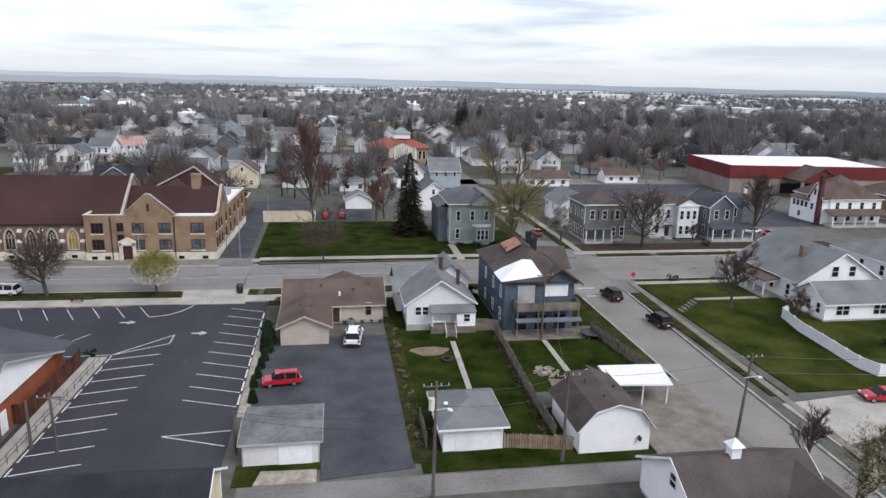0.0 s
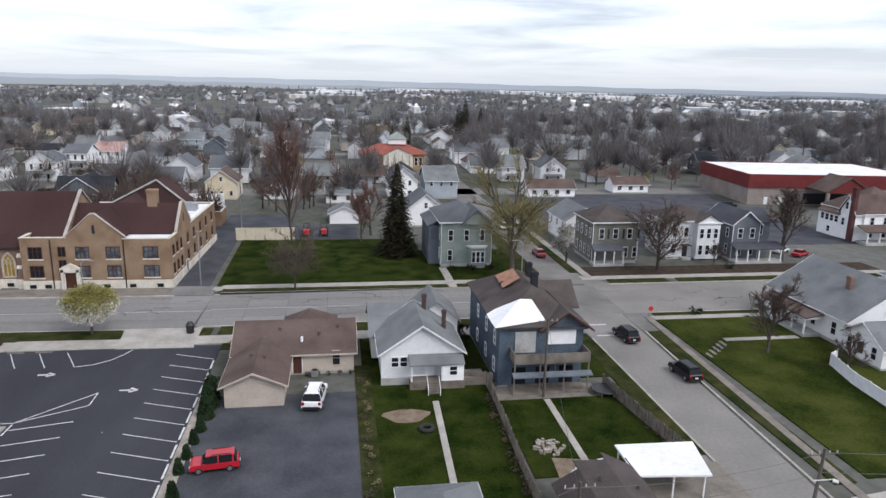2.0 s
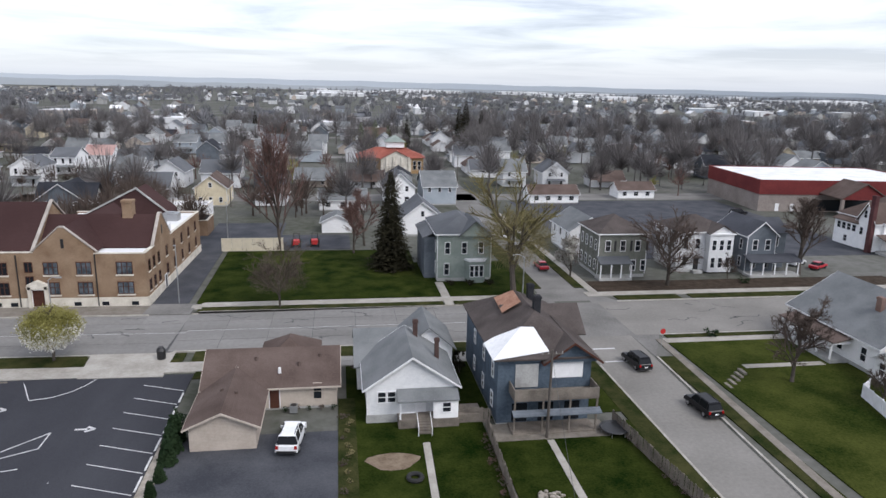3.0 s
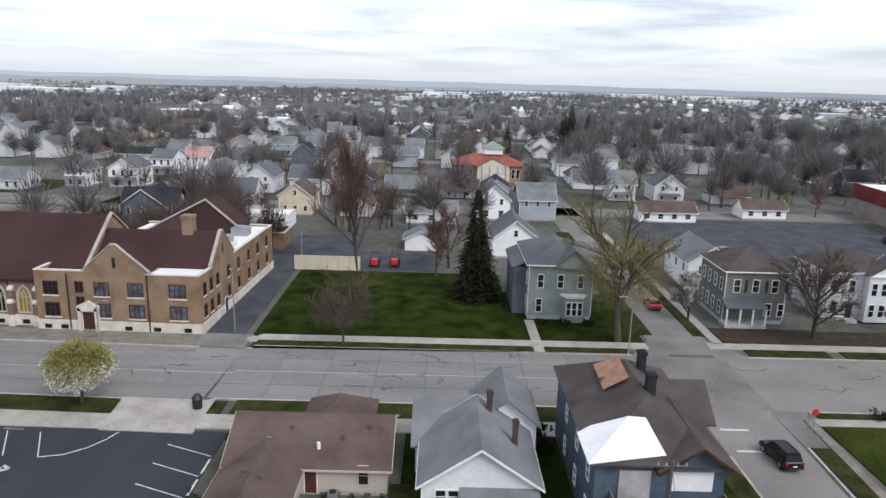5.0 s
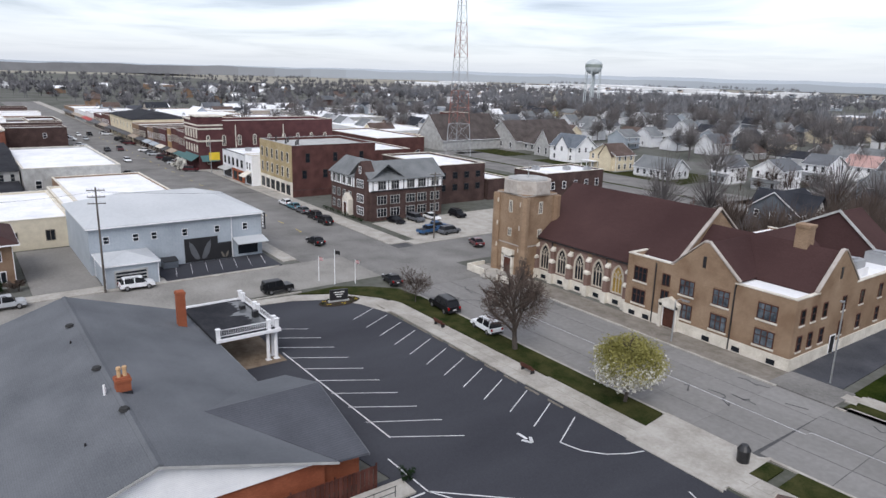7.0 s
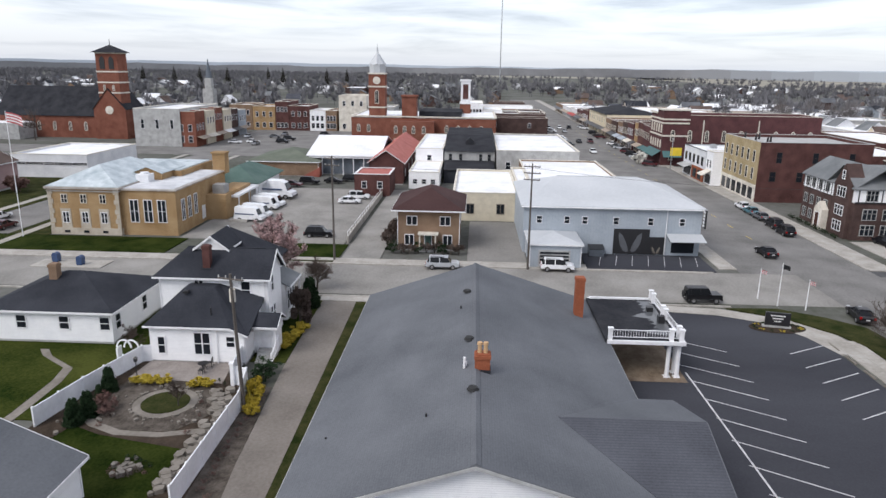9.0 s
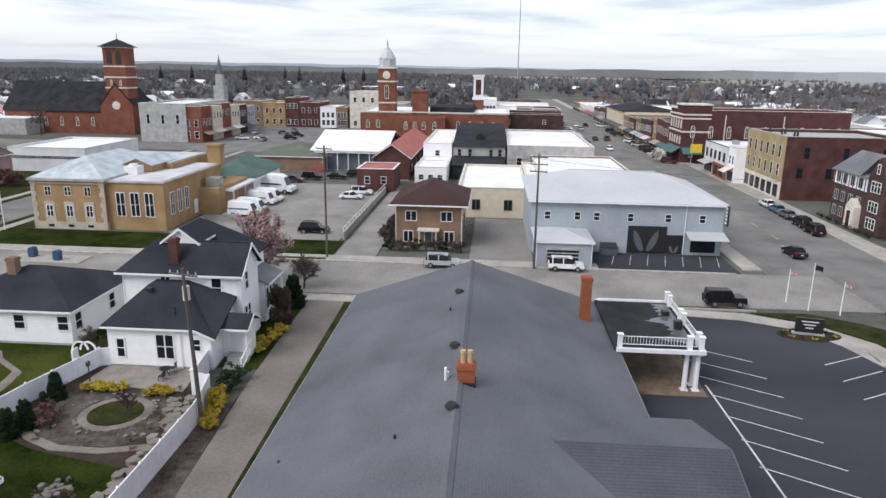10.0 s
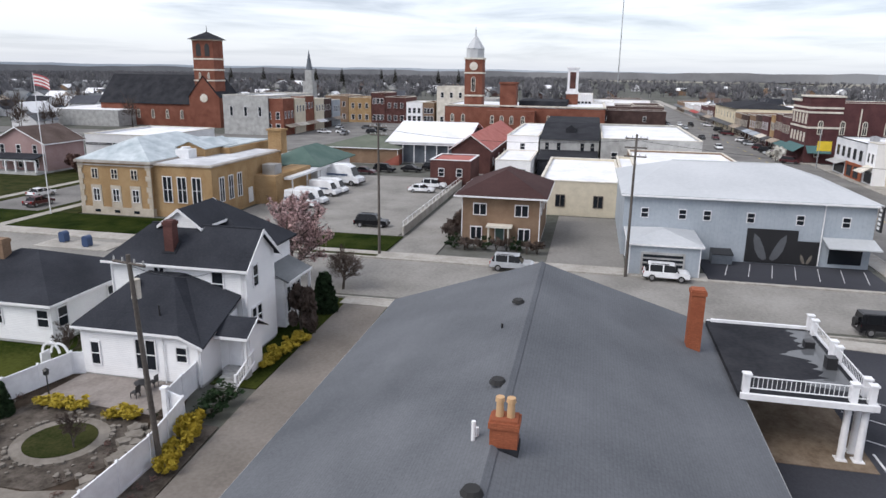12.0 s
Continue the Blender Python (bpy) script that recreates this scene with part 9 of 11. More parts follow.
for i in range(13):
    w = rw.uniform(9, 15)
    h = rw.choice((6.5, 8, 9, 7.2))
    flat_block("shop_row", "brick downtown shop facing the wide street", x - w, 93 - rw.uniform(18, 30), x - 0.1, 91.5, h, rw.choice(("red", "dkbrick", "tanbrick", "siding", "stone_g")), "membrane", [("n", 3, h - 3.2, 1.1, 1.8), ("e", 2, h - 3, 1.1, 1.6)], 0.6, "coping", "south shop row")
    x -= w
# white-roofed buildings behind the blue shop
wr = house("white_roof_hall", "building with a broad white low-pitched roof and dark verandah", -202, 20.5, -172, 37.4, 5.2, 8.6, "y", "slatesid", "membrane", (), 0.2, over=1.2)
part("verandah_roof", Geo().slab([(-170.8, 20, 4.6), (-170.8, 38, 4.6), (-172, 38, 5.0), (-172, 20, 5.0)], 0.2), M["white"], wr)
for i in range(7):
    part("verandah_post", Geo().box(-171.2, 20.6 + i * 2.7, 0, -171.0, 20.8 + i * 2.7, 4.6), M["white"], wr)
part("orange_stair", Geo().wedge([(19.0, 0), (23.5, 0), (23.5, 2.4)], -169.6, -167.2, "x"), M["tileroof"], wr)
house("red_roof_hall", "brick building with a faded red gable roof", -205, 37.6, -158, 45.8, 5.4, 8.2, "x", "red", "redroof", [("n", 5, 1.5, 1, 1.6)], 0.2)
rf = flat_block("small_brick_office", "small brown brick office with a pinkish flat roof", -152, 36.8, -142, 44.5, 4.6, "red", "redroof", [("e", 2, 1.8, 1.0, 1.4)], 0.2, "white")
flat_block("white_block", "tall narrow white building with a white flat roof", -212, 47.6, -172, 54.7, 6.8, "siding", "membrane", [("e", 1, 4.2, 1.0, 1.3)], 0.4)
flat_block("low_white_block", "low white-roofed lean-to building", -172, 47.6, -153, 54.7, 3.6, "siding", "membrane", [("e", 3, 1.2, 1.0, 1.0)], 0.3)
dk = thing("mansard_block", -185, 61.5, "pale two-storey building with a dark hipped roof and black lean-to", "building")
part("wall", Geo().box(-211, 55.0, -0.1, -172.4, 68.0, 6.6), M["stone_g"], dk)
part("roof", Geo().wedge([(-211, 6.6), (-171.9, 6.6), (-190, 9.3), (-211, 9.5)], 54.9, 68.1, "y"), M["tarroof"], dk, "dark shingled roof slope")
for y in (56.6, 59.2, 64.4, 66.6):
    window(dk, "e", y, 4.3, 0.8, 1.6, -172.4, "sash", "stone_g")
part("dormer", gable_wall(Geo(), -183, 60.4, -179, 62.6, 7.6, 8.6, 9.4, "x"), M["tarroof"], dk)
part("lean_to_roof", Geo().slab([(-161.5, 55.2, 3.4), (-161.5, 67.8, 3.4), (-172.4, 67.8, 4.3), (-172.4, 55.2, 4.3)], 0.2), M["tarroof"], dk, "black lean-to roof")
part("lean_to_wall", Geo().box(-172.3, 55.4, -0.1, -161.9, 67.6, 3.3), M["blackroof"], dk)
flat_block("white_roof_block", "wide white flat-roofed commercial building", -214, 68.4, -168, 89, 7.0, "stone_g", "membrane", [("e", 4, 2.8, 1.2, 1.8)], 0.5)
flat_block("white_roof_annex", "long white flat-roofed annex", -168, 74, -131, 93, 4.9, "tanbrick", "membrane", (), 0.4)
flat_block("white_roof_annex", "low white flat-roofed annex with a roof unit", -152, 71.2, -122, 74, 5.2, "cream_p", "membrane", (), 0.4)
# courthouse
C = thing("courthouse", -246, 45, "orange brick courthouse with a clock tower and white lantern", "courthouse")
part("wall", Geo().box(-270, 20, -0.1, -234, 70, 10.4), M["deepred"], C)
part("roof", Geo().box(-269.5, 20.5, 10.4, -234.5, 69.5, 10.7), M["membrane"], C)
pieces("coping", Geo().box(-270.2, 19.8, 10.7, -233.8, 20.5, 11.1).box(-270.2, 69.5, 10.7, -233.8, 70.2, 11.1).box(-234.4, 20.5, 10.7, -233.8, 69.5, 11.1), M["stone"], C)
part("centre_wing", Geo().box(-240, 34, -0.1, -229, 49, 9.6), M["deepred"], C)
part("centre_tower", Geo().box(-240, 37.5, 9, -234.5, 42.5, 17.5).box(-240.3, 37.2, 17.5, -234.2, 42.8, 18.1), M["deepred"], C)
part("black_roof", Geo().box(-262, 43, 10.6, -240, 58, 12.4), M["tarroof"], C)
for y in (22.5, 26, 36, 39, 42, 45.5, 53, 57, 61, 65):
    at = -229 if 34 < y < 49 else -234
    window(C, "e", y, 5.6, 1.2, 2.6, at, "arch", "stone")
    window(C, "e", y, 1.4, 1.2, 2.4, at, "sash", "stone")
ct = part("clock_tower", Geo().box(-242.8, 25.7, 0, -237.2, 31.3, 25.2), M["deepred"], C, "tall brick clock tower")
for z in (13.5, 20.5, 24.9):
    pieces("stone_band", Geo().box(-243.05, 25.45, z, -236.95, 31.55, z + 0.5), M["stone"], ct)
window(C, "e", 28.5, 15.0, 1.4, 4.6, -237.2, "arch", "stone")
part("clock_face", Geo().tube((-237.2, 28.5, 22.8), (-237.05, 28.5, 22.8), 1.3, 1.3, 20), M["stone"], ct)
part("lantern", Geo().prism([(-240 + 2.9 * math.cos(a), 28.5 + 2.9 * math.sin(a)) for a in [math.pi / 8 + i * math.pi / 4 for i in range(8)]], 25.3, 28.2), M["metalroof"], ct, "pale metal lantern")
part("lantern_roof", Geo().tube((-240, 28.5, 28.2), (-240, 28.5, 31.8), 3.0, 0.6, 8).tube((-240, 28.5, 31.8), (-240, 28.5, 34.0), 0.35, 0.2, 8).tube((-240, 28.5, 33.6), (-240, 28.5, 35.2), 0.1, 0.03, 5), M["metalroof"], ct)
wt2 = part("white_tower", Geo().box(-264, 57, 10, -260, 61, 14.2), M["deepred"], C)
part("white_tower_top", Geo().box(-264.2, 56.8, 14.2, -259.8, 61.2, 15.0).box(-263.8, 57.2, 15, -260.2, 60.8, 22.6).box(-264.2, 56.8, 22.6, -259.8, 61.2, 23.2), M["white"], wt2, "white belfry")
part("belfry_opening", Geo().box(-260.22, 58, 16, -260.1, 60, 21.5), M["red"], wt2)
# red brick church far to the south-west
R = thing("romanesque_church", -252, -92, "red brick Romanesque church with a tall square bell tower", "church")
part("nave_wall", gable_wall(Geo(), -266, -119, -246, -78, -0.1, 8.4, 18.4, "y"), M["deepred"], R)
part("nave_roof", gable_roof(Geo(), -266, -119, -246, -78, 8.4, 18.4, "y", 0.5), M["tarroof"], R, "dark slate roof")
part("front_gable", gable_wall(Geo(), -258, -80, -243.5, -68, -0.1, 11, 18.2, "x", -74), M["deepred"], R)
part("front_roof", gable_roof(Geo(), -258, -80, -243.5, -68, 11, 18.2, "x", 0.3), M["tarroof"], R)
part("rose_window", Geo().tube((-243.5, -74, 10.5), (-243.35, -74, 10.5), 1.5, 1.5, 16), M["stone"], R)
for y in (-115, -109, -103, -97, -91, -85):
    window(R, "e", y, 2.6, 1.2, 3.4, -246, "arch", "stone")
bt = part("bell_tower", Geo().box(-251, -77.5, 0, -244, -69.5, 31.0), M["deepred"], R, "tall red brick bell tower")
for z in (16.5, 20.2, 24.0, 30.6):
    pieces("stone_band", Geo().box(-251.2, -77.7, z, -243.8, -69.3, z + 0.5), M["stone"], bt)
for y in (-75.2, -71.8):
    part("belfry_arch", Geo().wedge([(y - 0.95, 25.2), (y + 0.95, 25.2), (y + 0.95, 28.4), (y + 0.6, 29.3), (y, 29.7), (y - 0.6, 29.3), (y - 0.95, 28.4)], -244, -243.9, "x"), M["black"], bt)
    window(R, "e", y, 17.4, 0.8, 2.2, -244, "arch", "stone")
part("tower_roof", Geo().add([(-252.2, -78.7, 31), (-242.8, -78.7, 31), (-242.8, -68.3, 31), (-252.2, -68.3, 31), (-247.5, -73.5, 33.8)], [(0, 1, 4), (1, 2, 4), (2, 3, 4), (3, 0, 4), (3, 2, 1, 0)]).tube((-247.5, -73.5, 33.5), (-247.5, -73.5, 36), 0.2, 0.05, 6), M["tarroof"], bt)
R.location.x -= 3.0
R.location.y += 2.0
gk = flat_block("grey_stone_block", "tall blank grey stone commercial block", -262, -53.0, -226, -37.0, 12.0, "stone_g", "membrane", [("e", 3, 6, 1.0, 3.0)], 0.6)
for i, (mt, h) in enumerate((("deepred", 11.0), ("cream_p", 10.6), ("deepred", 11.2), ("cream_p", 10.0), ("dkbrick", 9.8), ("bluemetal", 9.0))):
    x1 = -226.5 - i * 8.6
    sb = flat_block("shop_row", "narrow Victorian shopfront facing the square", x1 - 8.5, -48, x1, -32 + (0.4 if i % 2 else 0), h, mt, "membrane", [("n", 3, h - 3.4, 1.0, 2.0), ("e", 2, 2, 1, 2)] if i else [("n", 3, 5.4, 1.0, 2.2), ("e", 5, 5.2, 1.2, 2.2), ("e", 5, 1.4, 1.4, 2.2)], 0.8, "stone", "square shops")
    part("awning", Geo().slab([(x1 - 8.2, -29.6, 2.7), (x1 - 0.2, -29.6, 2.7), (x1 - 0.2, -31.6, 3.5), (x1 - 8.2, -31.6, 3.5)], 0.1), M[("tanaw", "stone", "tanaw", "white", "black", "tanaw")[i]], sb)
for i, (y0, y1, mt, h) in enumerate(((-44, -34, "tanbrick", 10), (-33.8, -24, "buff_y", 9.4), (-23.8, -18, "red", 11.5), (-17.8, -9, "red", 9.8), (-8.8, -2, "siding", 8), (-1.8, 3, "tanbrick", 8), (4, 16, "stone", 14.5), (17, 28, "stone_g", 10))):
    flat_block("square_building", "two-storey brick building beyond the square", -312, y0, -294, y1, h, mt, "membrane", [("e", 3, h - 3.6, 1.1, 2.0), ("e", 3, 1.2, 1.3, 2.0)], 0.7, "stone", "far square buildings")
for i, (y0, y1, mt, h) in enumerate(((60, 66, "siding", 12.5), (66.2, 74, "siding", 10), (74.2, 81, "stone_g", 8.5), (81.2, 92, "dkbrick", 9))):
    flat_block("corner_building", "two-storey building with arched windows behind the courthouse", -310, y0, -285, y1, h, mt, "membrane", [("e", 4, h - 4, 0.9, 2.4), ("e", 3, 1.4, 1.3, 2.2)], 0.8, "stone", "buildings behind the courthouse")
sp = thing("church_spire", -330, -66, "grey church steeple with a slender spire", "steeple")
part("tower", Geo().box(-332.5, -68.5, 0, -327.5, -63.5, 16), M["stone_g"], sp)
part("belfry", Geo().box(-331.6, -67.6, 16, -328.4, -64.4, 21), M["stone_g"], sp)
part("spire", Geo().tube((-330, -66, 21), (-330, -66, 30), 1.7, 0.05, 8), M["slatesid"], sp)
# blocks north of the church
flat_block("brown_brick_block", "three-storey brown brick block with a white roof", -146, 150, -121, 165.2, 9.0, "dkbrick", "membrane", [("e", 4, 6.2, 1.3, 1.4), ("e", 4, 3.2, 1.3, 1.4)], 0.5, fm="black")
flat_block("white_shed_block", "low white-roofed brick shed", -136, 166, -120, 173, 5.0, "dkbrick", "membrane", (), 0.3)
fb = flat_block("brick_clinic", "two-storey brick building with a white roof and roof units", -127, 181, -114.5, 203, 6.0, "dkbrick", "membrane", [("s", 3, 2.2, 1.2, 1.8), ("e", 5, 2.2, 1.2, 1.8)], 0.4)
roof_units(fb, ((-124, 186), (-120, 194), (-117, 199)), 6.1)
for i, (x0, y0, x1, y1, h, mt) in enumerate(((-199, 152, -172, 176, 7, "red"), (-232, 200, -222, 214, 6, "tanbrick"), (-236, 178, -196, 198, 8, "red"), (-330, 170, -292, 200, 8, "red"), (-300, 205, -240, 235, 6, "siding_b"), (-370, 215, -310, 250, 7, "stone_g"), (-290, 250, -236, 290, 6, "siding_b"), (-420, 150, -350, 190, 6, "tanbrick"), (-480, 220, -400, 270, 6, "siding_b"), (-360, 270, -300, 310, 6, "bluemetal"))):
    flat_block("warehouse", "low commercial building with a broad white roof", x0, y0, x1, y1, h, mt, "membrane", [("e", 4, 2, 1.4, 1.6)], 0.4, "stone", "white-roofed warehouses")
house("modern_church", "modern church with steep dark brown roofs and grey gable walls", -237, 222, -217.5, 254, 4.5, 14.2, "y", "stone_g", "umber", (), 0, category="church", found=False)
house("modern_church_wing", "church wing with a steep dark brown roof", -226, 253, -207, 291, 4.0, 11.8, "y", "stone_g", "umber", [("s", 3, 1, 1.2, 2.0)], 0, category="church", found=False)
house("modern_church_wing", "small church porch with a dark steep roof", -191, 249, -182, 262, 3.8, 10.4, "y", "stone_g", "umber", [("s", 2, 1, 1.0, 2.4)], 0, category="church", found=False)
house("modern_church_wing", "low church link with a dark brown roof", -207, 257, -191, 268, 3.6, 9.6, "x", "stone_g", "umber", [("s", 4, 1, 1.2, 1.8)], 0, category="church", found=False)
flat_block("brick_stack_block", "tall plain red-brown brick block behind the church", -262, 252, -252, 262, 12.5, "red", "tarroof", (), 0.4)

# lattice radio mast, thin far mast, water tower
mast = thing("radio_mast", -201.5, 217.7, "red and white lattice radio mast on three legs", "mast")
for k in range(3):
    a = k * 2.094 + 0.5
    for i in range(14):
        r0, r1 = 4.7 * (1 - i / 14) ** 1.5 + 0.9, 4.7 * (1 - (i + 1) / 14) ** 1.5 + 0.9
        z0, z1 = i * 6.2, (i + 1) * 6.2
        p0, p1 = (-201.5 + r0 * math.cos(a), 217.7 + r0 * math.sin(a), z0), (-201.5 + r1 * math.cos(a), 217.7 + r1 * math.sin(a), z1)
        b = a + 2.094
        q0, q1 = (-201.5 + r0 * math.cos(b), 217.7 + r0 * math.sin(b), z0), (-201.5 + r1 * math.cos(b), 217.7 + r1 * math.sin(b), z1)
        part("mast_leg", Geo().tube(p0, p1, 0.16, 0.14, 5), M["mastred"] if i % 4 in (2, 3) else M["mastgrey"], mast)
        part("mast_brace", Geo().tube(p0, q1, 0.06, 0.06, 4).tube(q0, p1, 0.06, 0.06, 4).tube(p1, q1, 0.06, 0.06, 4), M["mastred"] if i % 4 in (2, 3) else M["mastgrey"], mast)
tm = thing("thin_mast", -1296, 108, "slender guyed radio mast on the horizon", "mast")
part("pole", Geo().tube((-1296, 108, 0), (-1296, 108, 160), 0.9, 0.7, 6), M["steel"], tm)
wtw = thing("water_tower", -426, 540, "pale grey round water tower on steel legs", "water tower")
prof = [(0.5, 33.4), (4.5, 34.4), (6.9, 36.6), (7.6, 39.4), (7.5, 42.6), (6.2, 45.0), (3.2, 46.3), (0.4, 46.8)]
g = Geo()
n = 20
g.add([(-426 + r * math.cos(i * 2 * math.pi / n), 540 + r * math.sin(i * 2 * math.pi / n), z) for r, z in prof for i in range(n)],
      [(k * n + i, k * n + (i + 1) % n, (k + 1) * n + (i + 1) % n, (k + 1) * n + i) for k in range(len(prof) - 1) for i in range(n)])
part("tank", g, M["tank"], wtw, "", True)
part("tank_band", Geo().tube((-426, 540, 39.6), (-426, 540, 42.4), 7.66, 7.62, 20, False), M["greensid"], wtw)
for i in range(6):
    a = i * 1.047
    part("leg", Geo().tube((-426 + 7.6 * math.cos(a), 540 + 7.6 * math.sin(a), 0), (-426 + 6.9 * math.cos(a), 540 + 6.9 * math.sin(a), 38), 0.4, 0.4, 6), M["tank"], wtw)
part("riser", Geo().tube((-426, 540, 0), (-426, 540, 34), 0.9, 0.9, 8), M["tank"], wtw)
LITE[0] = False

shrub(-205, 112.6, 2.6, 4.2, "blossom", "pale budding street tree before the shops", "street_tree", n=900)
# ------------------------------------------------------------ vehicles
def car_sections(kind):
    """Side outline (x, z) of body and cabin for a car that looks along +x."""
    if kind == "suv":
        return 4.75, 1.9, [(-2.37, 0.45), (-2.3, 0.95), (-2.2, 1.05), (2.0, 1.02), (2.28, 0.85), (2.37, 0.45)], [(-2.2, 1.0), (-1.95, 1.62), (-1.7, 1.74), (0.35, 1.74), (0.75, 1.6), (1.25, 1.02)]
    if kind == "jeep":
        return 4.5, 1.85, [(-2.2, 0.55), (-2.2, 1.15), (2.0, 1.12), (2.15, 1.05), (2.2, 0.55)], [(-2.15, 1.1), (-2.12, 1.85), (0.45, 1.87), (0.85, 1.1)]
    if kind == "sedan":
        return 4.7, 1.8, [(-2.35, 0.4), (-2.3, 0.85), (-1.9, 0.95), (1.6, 0.9), (2.2, 0.75), (2.35, 0.4)], [(-1.9, 0.9), (-1.2, 1.36), (-0.6, 1.44), (0.2, 1.42), (1.2, 0.9)]
    if kind == "pickup":
        return 5.6, 1.95, [(-2.8, 0.55), (-2.8, 1.15), (2.3, 1.12), (2.7, 1.0), (2.8, 0.55)], [(-1.0, 1.1), (-0.85, 1.75), (0.6, 1.78), (1.35, 1.1)]
    return 5.4, 2.05, [(-2.7, 0.45), (-2.7, 1.2), (1.9, 1.2), (2.55, 1.0), (2.7, 0.45)], [(-2.68, 1.15), (-2.6, 2.55), (0.9, 2.6), (1.5, 2.3), (2.0, 1.15)]


def loft(prof, w0, w1, zb, zt, mid=0):
    """A body swept across the car: the outline at five stations, narrower to the sides and top."""
    g = Geo()
    n = len(prof)
    zs = [z for _, z in prof]
    lo, hi = min(zs), max(zs)
    stations = [(-1, 0.94), (-0.93, 1.0), (0.93, 1.0), (1, 0.94)]
    vs = []
    for s, k in stations:
        for x, z in prof:
            f = (z - lo) / max(hi - lo, 1e-6)
            y = s * ((w0 + (w1 - w0) * f) / 2)
            vs.append((x * (1 if abs(s) < 1 else 0.985), y, lo + (z - lo) * (1 if abs(s) < 1 else 0.97)))
    fs = [(j * n + i, j * n + (i + 1) % n, (j + 1) * n + (i + 1) % n, (j + 1) * n + i) for j in range(3) for i in range(n)]
    fs += [tuple(range(n)), tuple(reversed(range(3 * n, 4 * n)))]
    return g.add(vs, fs)


CARS = {}


def car(kind, colour, rgb, x, y, rz, label, group="", s=1.0, far=False):
    key = (kind, colour, far)
    if key not in CARS:
        L, W, body, cab = car_sections(kind)
        th = thing({"suv": "suv", "jeep": "jeep", "sedan": "sedan", "pickup": "pickup_truck", "van": "van"}[kind], 0, 0, label, "car", 0, group)
        pm = paint(colour, rgb)
        part("body", loft(body, W, W * 0.96, 0, 1), pm, th)
        lo, hi = cab[0][1], max(z for _, z in cab)
        glass = [(px * 0.985, z) for px, z in cab]
        part("window_band", loft(glass, W * 0.93, W * 0.74, 0, 1), M["cglass"] if kind != "van" else pm, th)
        top = [p for p in cab if p[1] > hi - 0.2]
        xa, xb = min(p[0] for p in top), max(p[0] for p in top)
        part("roof", Geo().add([(xa + 0.05, -W * 0.37, hi - 0.03), (xb + 0.05, -W * 0.37, hi - 0.04), (xb + 0.05, W * 0.37, hi - 0.04), (xa + 0.05, W * 0.37, hi - 0.03), (xa + 0.2, -W * 0.32, hi + 0.05), (xb - 0.1, -W * 0.32, hi + 0.04), (xb - 0.1, W * 0.32, hi + 0.04), (xa + 0.2, W * 0.32, hi + 0.05)],
                                [(0, 3, 2, 1), (4, 5, 6, 7), (0, 1, 5, 4), (1, 2, 6, 5), (2, 3, 7, 6), (3, 0, 4, 7)]), M["black"] if kind == "jeep" else pm, th)
        if not far:
            for sy in (-1, 1):
                for px in ((cab[0][0] + cab[-1][0]) / 2 + 0.1, cab[0][0] + 0.45):
                    part("pillar", Geo().add([(px - 0.06, sy * W * 0.47, lo), (px + 0.06, sy * W * 0.47, lo), (px + 0.06, sy * W * 0.385, hi - 0.02), (px - 0.06, sy * W * 0.385, hi - 0.02), (px - 0.06, sy * (W * 0.47 - 0.08), lo), (px + 0.06, sy * (W * 0.47 - 0.08), lo), (px + 0.06, sy * (W * 0.385 - 0.08), hi - 0.02), (px - 0.06, sy * (W * 0.385 - 0.08), hi - 0.02)],
                                              [(0, 1, 2, 3), (4, 7, 6, 5), (0, 4, 5, 1), (1, 5, 6, 2), (2, 6, 7, 3), (3, 7, 4, 0)]), pm, th)
                fx, bx = body[-1][0] - 0.02, body[0][0] + 0.02
                part("headlight", Geo().box(fx - 0.16, sy * W * 0.36 - 0.17, 0.66, fx + 0.0, sy * W * 0.36 + 0.17, 0.84), M["hlamp"], th)
                part("tail_light", Geo().box(bx - 0.0, sy * W * 0.41 - 0.12, 0.72, bx + 0.12, sy * W * 0.41 + 0.12, 1.0), M["tlamp"], th)
                part("mirror", Geo().box(cab[-1][0] - 0.35, sy * W * 0.5 - 0.02, lo, cab[-1][0] - 0.2, sy * W * 0.5 + 0.16 * sy, lo + 0.16), pm, th)
            part("bumper", Geo().box(body[0][0] - 0.04, -W * 0.44, 0.35, body[0][0] + 0.2, W * 0.44, 0.58), M["black"], th)
            part("bumper", Geo().box(body[-1][0] - 0.2, -W * 0.44, 0.35, body[-1][0] + 0.04, W * 0.44, 0.55), M["black"], th)
            part("plate_bar", Geo().box(body[0][0] - 0.05, -0.2, 0.62, body[0][0] - 0.0, 0.2, 0.74), M["white"], th)
        wr_ = 0.36 if kind != "sedan" else 0.33
        tyre = Geo().tube((0, -0.11, 0), (0, 0.11, 0), wr_, wr_, 14).mesh("tyre", M["tyre"])
        rim = Geo().tube((0, -0.125, 0), (0, 0.125, 0), wr_ * 0.6, wr_ * 0.6, 10).mesh("rim", M["rim"])
        for px in (-L * 0.3, L * 0.31):
            for sy in (-1, 1):
                wo = hang(new("wheel", tyre), th)
                wo.location = (px, sy * (W / 2 - 0.1), wr_)
                if not far:
                    ro = new("rim", rim)
                    ro.parent = wo
        if kind == "suv" and not far:
            for sy in (-1, 1):
                part("roof_rail", Geo().box(-1.6, sy * 0.6 - 0.03, 1.76, 0.2, sy * 0.6 + 0.03, 1.84), M["black"], th)
